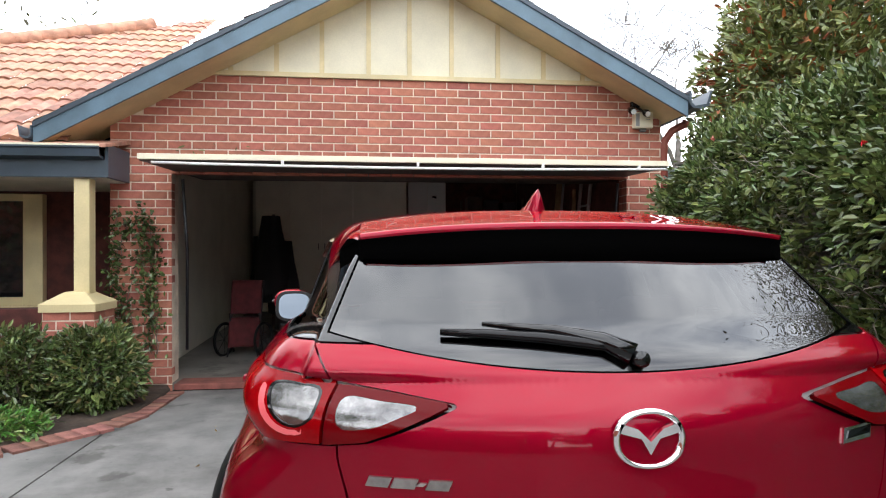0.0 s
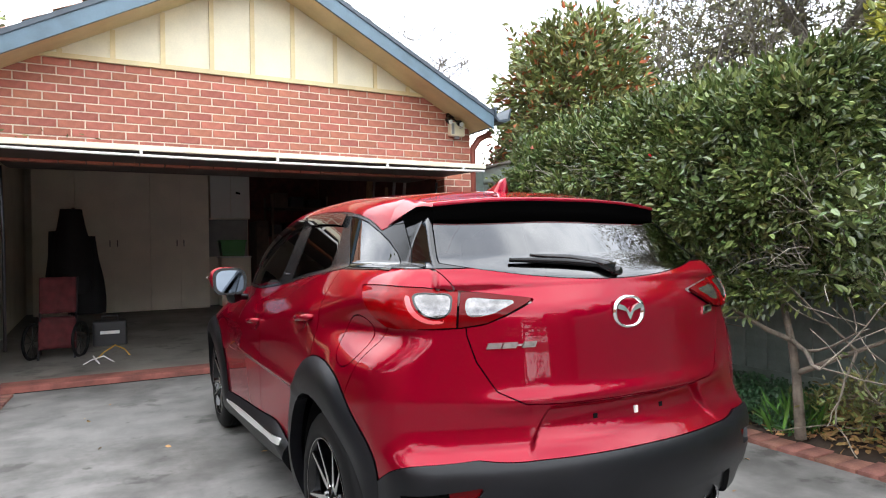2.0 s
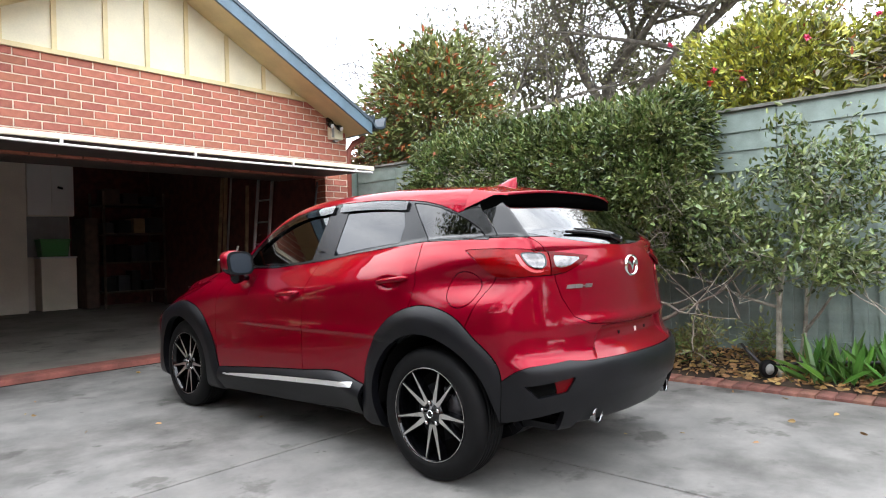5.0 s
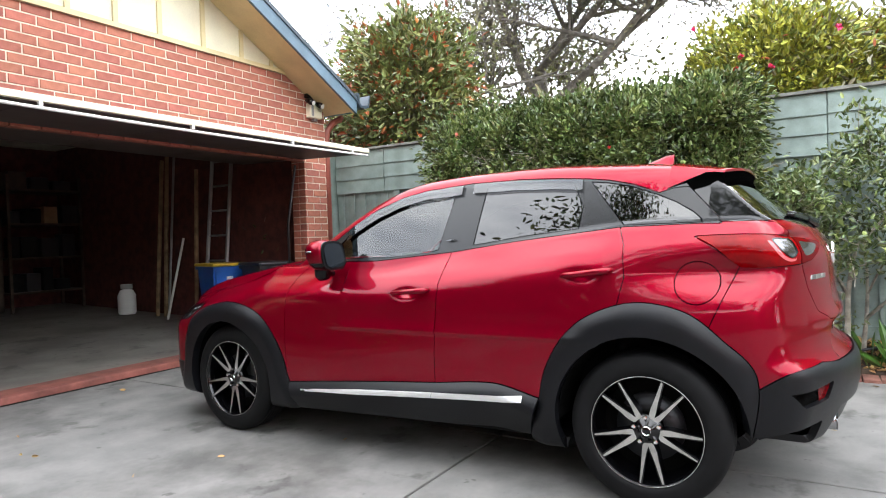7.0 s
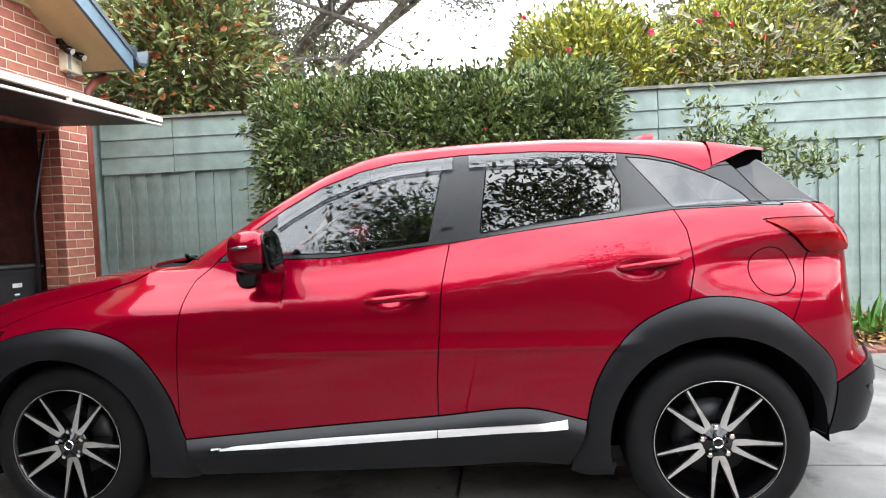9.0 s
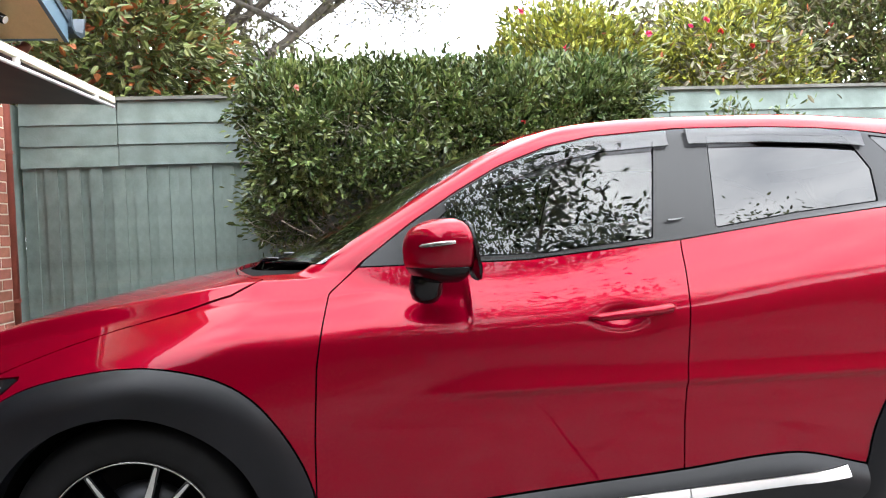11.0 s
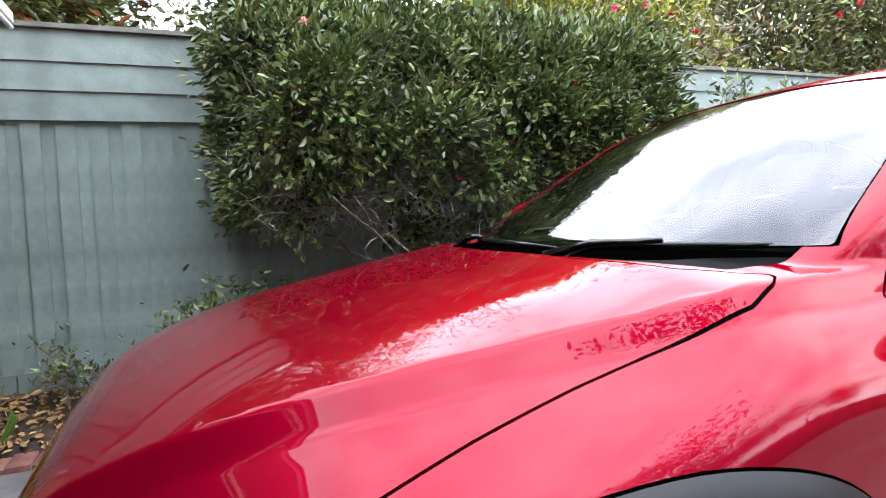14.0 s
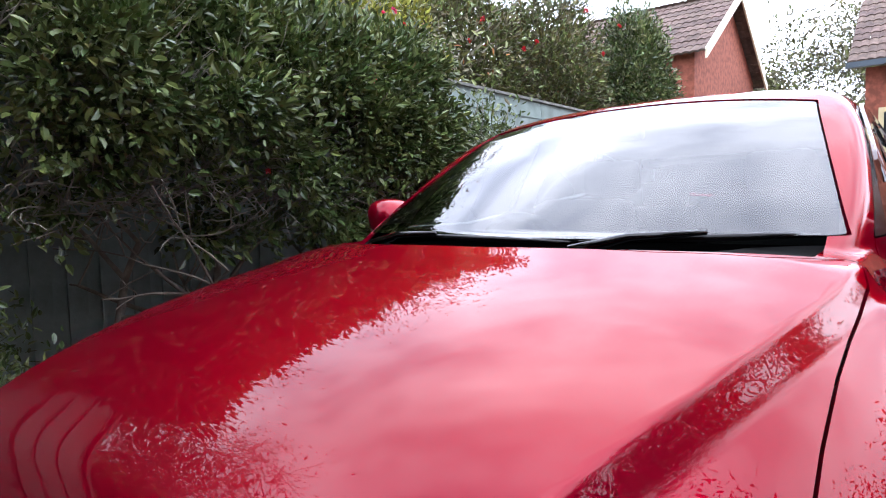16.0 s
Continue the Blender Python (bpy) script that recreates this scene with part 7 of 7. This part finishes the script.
# bushes by the porch and the creeper
def bush(label, centre, rad, n, size, mats, seed, name="bush", category="bush", stem=0.02, lump=1.0):
    b = new(name)
    tagged(b, label, category)
    r = np.random.default_rng(seed)
    u = r.normal(size=(n, 3))
    u /= np.linalg.norm(u, axis=1, keepdims=True)
    rr = np.where(r.random(n) < 0.35, r.uniform(0.3, 0.95, n), np.clip(1 - np.abs(r.normal(size=n)) * 0.18, 0.2, 1.1))
    bumps = np.array([noise.noise(tuple(v * 2.6 + seed)) for v in u]) * 0.28 + np.array([noise.noise(tuple(v * 6.0 + seed)) for v in u]) * 0.12
    bumps = np.minimum(bumps * lump, 0.30)
    pos = np.array(centre) + u * (rr * (1 + bumps))[:, None] * np.array(rad)
    keep = pos[:, 2] > 0.02
    pos, u = pos[keep], u[keep]
    way = u + r.normal(size=(len(u), 3)) * 0.6
    c = r.random(len(pos))
    lo = 0
    for k, (mat, share, sz) in enumerate(mats):
        m = (c >= lo) & (c < lo + share)
        lo += share
        leaf_mesh("foliage", pos[m], way[m], np.full(m.sum(), size * sz), 0.45, mat, b, "", 0.3, seed + k)
    rnd = random.Random(seed)
    bm = bmesh.new()
    for k in range(7):
        e = (centre[0] + rnd.uniform(-0.5, 0.5) * rad[0], centre[1] + rnd.uniform(-0.5, 0.5) * rad[1], centre[2] + rad[2] * 0.5)
        tube_bm([(centre[0] + rnd.uniform(-0.1, 0.1), centre[1] + rnd.uniform(-0.1, 0.1), min(0.0, centre[2] - rad[2])), (centre[0] * 0.5 + e[0] * 0.5, centre[1] * 0.5 + e[1] * 0.5, centre[2] - rad[2] * 0.2), e], [stem, stem * 0.7, stem * 0.3], 6, bm, False)
    part("stems", bm, "bark", b, "", True)
    return b


GREEN = (("leaf", 0.6, 1.0), ("leaf_light", 0.3, 0.95), ("leaf_olive", 0.1, 0.9))
bush("leafy green bush in the bed by the porch", (-2.92, 2.72, 0.34), (0.38, 0.42, 0.42), 5600, 0.07, GREEN, 51)
bush("leafy green bush in the bed by the porch", (-3.55, 2.62, 0.32), (0.44, 0.42, 0.42), 4800, 0.07, GREEN, 52)
bush("leafy green bush in the bed by the porch", (-4.2, 2.3, 0.30), (0.50, 0.45, 0.42), 3600, 0.07, GREEN, 53)
bush("low light green plant spilling over the bed edge", (-3.42, 1.95, 0.08), (0.48, 0.28, 0.14), 2600, 0.055, (("leaf_fresh", 0.7, 1), ("leaf_light", 0.3, 1)), 54)
cr = new("creeper")
tagged(cr, "thin green creeper climbing the brick pier", "creeper")
rnd = random.Random(6)
bm = bmesh.new()
cp, cw = [], []
for k in range(8):
    p = Vector((-2.72 + rnd.uniform(-0.06, 0.06) - (0.28 if k % 2 else 0.0), 3.575, 0.35))
    pts = [p.copy()]
    for i in range(14):
        p = p + Vector((rnd.uniform(-0.045, 0.045), rnd.uniform(-0.01, 0.008), rnd.uniform(0.07, 0.13)))
        p.y = min(3.59, max(3.52, p.y))
        pts.append(p.copy())
        for _ in range(9 if 0.7 < p.z < 1.9 else 4):
            cp.append((p.x + rnd.gauss(0, 0.05), p.y - abs(rnd.gauss(0, 0.03)), p.z + rnd.gauss(0, 0.05)))
            cw.append((rnd.gauss(0, 0.6), -0.7, rnd.gauss(-0.1, 0.6)))
    tube_bm(pts, 0.004, 4, bm, False)
part("vines", bm, "bark", cr, "", True)
leaf_mesh("foliage", np.array(cp), np.array(cw), np.full(len(cp), 0.062), 0.62, "leaf", cr, "", 0.2, 61)
leaf_mesh("foliage", np.array([(-2.6 + 0.1 * k, 3.58, 2.38 + 0.05 * (k % 3)) for k in range(12)]), np.array([(rnd.gauss(0, 1), -0.4, rnd.gauss(0, 0.5)) for _ in range(12)]), np.full(12, 0.07), 0.3, "leaf_olive", cr, "", 0.2, 62)

# trees and shrubs behind the fence
bush("broad garden tree with drooping green and rusty leaves behind the fence", (4.35, 3.35, 3.20), (1.02, 1.08, 1.40), 17000, 0.115, (("leaf_mid", 0.50, 1.0), ("leaf_light", 0.40, 1.0), ("leaf_rust", 0.10, 1.1)), 71, "tree", "tree", 0.045, 2.0)
bush("rusty-leaved shrub between the garage and the fence", (4.55, 4.75, 2.3), (0.75, 0.7, 0.95), 7000, 0.11, (("leaf_olive", 0.45, 1.0), ("leaf_dry_red", 0.35, 1.0), ("leaf_rust", 0.20, 1.0)), 78, "shrub", "shrub")
tree("dense dark shrub between the house and the fence", (4.2, 5.2, 0), 3.0, 0.07, (0, 0, 1), 3, 5, (("leaf", 0.10, 0.35, 0.6), ("leaf_dry_red", 0.10, 0.3, 0.4)), 6500, 0.25, 0.2, 72, "bark", "shrub", 0.5, "shrub")
tree("large bare-branched tree with a thick grey trunk", (14.0, 4.95, 0), 12.0, 0.40, (0.0, 0, 1), 5, 5, (("leaf_dull", 0.11, 0.45, 0.7), ("leaf_mid", 0.10, 0.4, 0.3)), 42000, 0.40, 0.0, 73, "bark_grey", "tree", 0.50, wander=0.12, twig=0.007)
tree("bare winter tree behind the garage roof", (8.0, 14.5, 0), 9.5, 0.18, (-0.05, 0, 1), 6, 3, (), 0, 0.2, 0.0, 74, "bark_grey", "tree", 0.5, twig=0.009)
tree("bare winter tree behind the garage roof", (10.5, 10.5, 0), 9.0, 0.18, (0, 0, 1), 6, 3, (), 0, 0.3, 0.0, 75, "bark_grey", "tree", 0.5, twig=0.009)
YEL = (("leaf_yellow", 0.68, 1.0), ("leaf_light", 0.22, 1.0), ("leaf_olive", 0.10, 0.9))
for k, (c, rad, n) in enumerate((((4.5, -1.6, 2.2), (0.95, 1.2, 1.55), 42000), ((4.7, -3.5, 2.2), (0.95, 1.3, 1.6), 42000), ((4.6, -0.2, 1.8), (0.8, 0.9, 1.15), 12000))):
    b = bush("tall yellow-green garden shrub behind the fence", c, rad, n, 0.085, YEL, 81 + k, "shrub")
    for j in range(5):
        a_ = rnd.uniform(-1.0, 1.0)
        flower(b, (c[0] - rad[0] * 0.95, c[1] + a_ * rad[1] * 0.7, c[2] + rad[2] * rnd.uniform(0.35, 0.75)), 0.04, rnd.choice(["petal_pink", "petal_red"]), "blossom")
DARK = (("leaf", 0.6, 1), ("leaf_mid", 0.3, 1), ("leaf_light", 0.1, 1))
MIXED = (("leaf_light", 0.45, 1), ("leaf_olive", 0.25, 1), ("leaf_dull", 0.3, 1))
for k, (c, rad, n, mats, lab) in enumerate((((5.0, -5.6, 2.6), (1.2, 1.5, 2.1), 38000, MIXED, "tall loose olive-green shrub behind the fence"), ((4.4, -7.4, 2.6), (0.95, 1.3, 2.1), 34000, MIXED, "tall loose olive-green shrub behind the fence"),
                                            ((5.6, 1.0, 2.0), (1.0, 1.6, 1.35), 14000, MIXED, "tall loose olive-green shrub behind the fence"), ((3.62, -9.2, 2.6), (0.75, 0.95, 2.2), 26000, DARK, "dark green garden shrub behind the fence"))):
    b = bush(lab, c, rad, n, 0.09, mats, 91 + k, "shrub")
    if k < 2:
        for j in range(3):
            flower(b, (c[0] - rad[0] * 0.95, c[1] + rnd.uniform(-0.7, 0.7) * rad[1], c[2] + rad[2] * rnd.uniform(0.2, 0.75)), 0.045, "petal_red", "blossom")
tree("tall thin-leaved garden tree behind the fence", (6.2, -5.0, 0), 6.0, 0.10, (-0.05, 0.05, 1), 4, 4, (("leaf_dull", 0.10, 0.35, 0.6), ("leaf_mid", 0.10, 0.35, 0.3), ("leaf_rust", 0.09, 0.35, 0.1)), 12000, 0.3, 0.1, 76, "bark", "tree", 0.5)
for k, (x, y, hh) in enumerate(((14, -3, 8), (15, 6, 9), (13, -10, 8), (-6, -26, 9), (1.5, -30, 11), (6, -28, 9), (-10, 16, 9), (-16, 12, 10), (3, 22, 10))):
    tree("distant dull green leafy garden tree", (x, y, 0), hh, 0.2, (0, 0, 1), 4, 4, (("leaf_dull", 0.22, 0.5, 0.6), ("leaf_mid", 0.22, 0.5, 0.4)), 11000, 0.55, 0.0, 100 + k, "bark_grey", "tree", 0.5)
# trees across the driveway, seen in the car's windows and paint
for k, (x, y, hh) in enumerate(((-8.6, 0.2, 9.0), (-11.5, 1.6, 8.5), (-14, -11, 9), (-6.5, -17, 8))):
    tree("spreading garden tree across the driveway", (x, y, 0), hh, 0.22, (0.05, 0.0, 1), 4, 4, (("leaf", 0.15, 0.45, 0.7), ("leaf_mid", 0.15, 0.45, 0.3)), 34000, 0.42, 0.0, 120 + k, "bark", "tree", 0.5)

trolley = new("garden_trolley")
tagged(trolley, "small black wheeled garden trolley lying in the bed", "trolley")
bm = lathe_bm([(-0.022, 0.045), (-0.022, 0.072), (0.022, 0.072), (0.022, 0.045)], 24)
bm.transform(Matrix.Translation((2.34, -2.02, 0.13)) @ pose(0, 0, 0, 0, 0, 55))
part("tyre", bm, "rubber", trolley, "", True)
bm = lathe_bm([(-0.018, 0.0), (-0.016, 0.044), (0.016, 0.044), (0.018, 0.0)], 24)
bm.transform(Matrix.Translation((2.34, -2.02, 0.13)) @ pose(0, 0, 0, 0, 0, 55))
part("hub", bm, "grey", trolley, "", True)
part("shaft", tube_bm([(2.36, -2.0, 0.14), (2.45, -2.3, 0.20), (2.5, -2.9, 0.24)], 0.012, 8), "dark_metal", trolley, "", True)
part("bracket", tube_bm([(2.34, -2.0, 0.13), (2.38, -1.85, 0.26), (2.42, -1.80, 0.30)], 0.014, 8), "dark_metal", trolley, "", True)

# ---- bricks, laid one by one ----
def brick_data(key, sx, sy, sz, mat="brick"):
    if key not in board_meshes:
        me = bpy.data.meshes.new(key)
        bm = box_bm(-sx / 2, sx / 2, 0, sy, 0, sz, 0)
        bmesh.ops.bevel(bm, geom=[e for e in bm.edges if all(v.co.y < 0.001 for v in e.verts)], offset=0.004, segments=1, affect="EDGES")
        bmesh.ops.recalc_face_normals(bm, faces=bm.faces)
        bm.to_mesh(me)
        bm.free()
        me.materials.append(M[mat])
        board_meshes[key] = me
    return board_meshes[key]


def lay(parent, x0, x1, z0, z1, keep=lambda x, z: True, depth=0.105, y=FY, phase=-2.10, top=3.213):
    """Courses of stretcher bond between x0 and x1, from the top course down."""
    rnd = random.Random(12)
    course = 0
    z = top - 0.074
    while z > z0 - 0.08:
        if z < z1:
            x = phase + (0.12 if course % 2 else 0.0) - 0.24 * 8
            while x < x1:
                a, b = max(x + 0.006, x0), min(x + 0.234, x1)
                if b - a > 0.012 and keep((a + b) / 2, z):
                    o = new("brick", brick_data("brick_%.3f_%.3f" % (b - a, depth), b - a, depth, 0.074))
                    o.parent = parent
                    o.matrix_basis = pose((a + b) / 2, y - rnd.uniform(0.0, 0.0025), z, 0, 0, rnd.uniform(-0.2, 0.2))
                x += 0.24
        z -= 0.086
        course += 1


lay(WALL, -3.14, 2.71, HEAD, 3.22, lambda x, z: z < slope(x) - 0.02)
lay(PIER_L, -3.14, OX0, 0.0, HEAD - 0.08)
lay(PIER_R, OX1, 2.71, 0.0, HEAD - 0.08)
for zc in range(26):
    z = 3.213 - 0.076 - 0.086 * (11 + zc)
    if z > -0.05:
        for k in range(2):
            ya, yb = ((0.112, 0.222) if zc % 2 else (0.112, 0.222)) if k == 0 else (0, 0)
            if k == 0:
                o = new("brick", brick_data("header", 0.105, 0.110, 0.076))
                o.parent = PIER_R
                o.matrix_basis = pose(OX1 + 0.0525, FY + 0.112, z)
lay(PED, -3.48, -3.03, 0.0, 0.845, depth=0.05, y=2.971, phase=-3.48, top=0.845)
for zc in range(11):
    for j in range(2):
        z = 0.845 - 0.074 - 0.086 * zc
        if z > 0:
            o = new("brick", brick_data("ped_side", 0.215, 0.05, 0.074))
            o.parent = PED
            o.matrix_basis = pose(-3.026, 2.975 + 0.115 + 0.225 * j, z, 0, 0, 90)

# brick edging and threshold
step = box("threshold", -2.50, 2.30, FY - 0.075, FY + 0.235, -0.04, 0.052, "sill_red", bevel=0.012)
setting(step, "raised red painted concrete sill across the garage opening", "threshold")
setting(box("drain", -2.50, 2.30, FY - 0.112, FY - 0.078, -0.06, -0.006, "dark"), "dark gap between the driveway and the garage sill", "drain")
edge = new("garden_edging")
setting(edge, "row of worn red brick pavers edging the garden bed", "edging")
rnd = random.Random(4)
y = 3.4
while y > -8:
    o = new("brick", brick_data("edge_brick", 0.225, 0.108, 0.05, "paver"))
    o.parent = edge
    o.matrix_basis = pose(2.16 + rnd.uniform(-0.008, 0.008), y, -0.028 + rnd.uniform(-0.004, 0.004), rnd.uniform(-1.5, 1.5), rnd.uniform(-1.5, 1.5), rnd.uniform(-2, 2))
    y -= 0.116
edge2 = new("garden_edging")
setting(edge2, "row of worn red brick pavers edging the porch bed", "edging")
for (xa, ya), (xb, yb) in zip(LINE, LINE[1:]):
    d = math.hypot(xb - xa, yb - ya)
    for k in range(int(d / 0.118)):
        u = (k + 0.5) * 0.118 / d
        o = new("brick", brick_data("edge_brick", 0.225, 0.108, 0.05, "paver"))
        o.parent = edge2
        o.matrix_basis = pose(xa + (xb - xa) * u, ya + (yb - ya) * u, -0.030 + rnd.uniform(-0.004, 0.004), 0, 0, math.degrees(math.atan2(yb - ya, xb - xa)) + 90 + rnd.uniform(-2, 2))
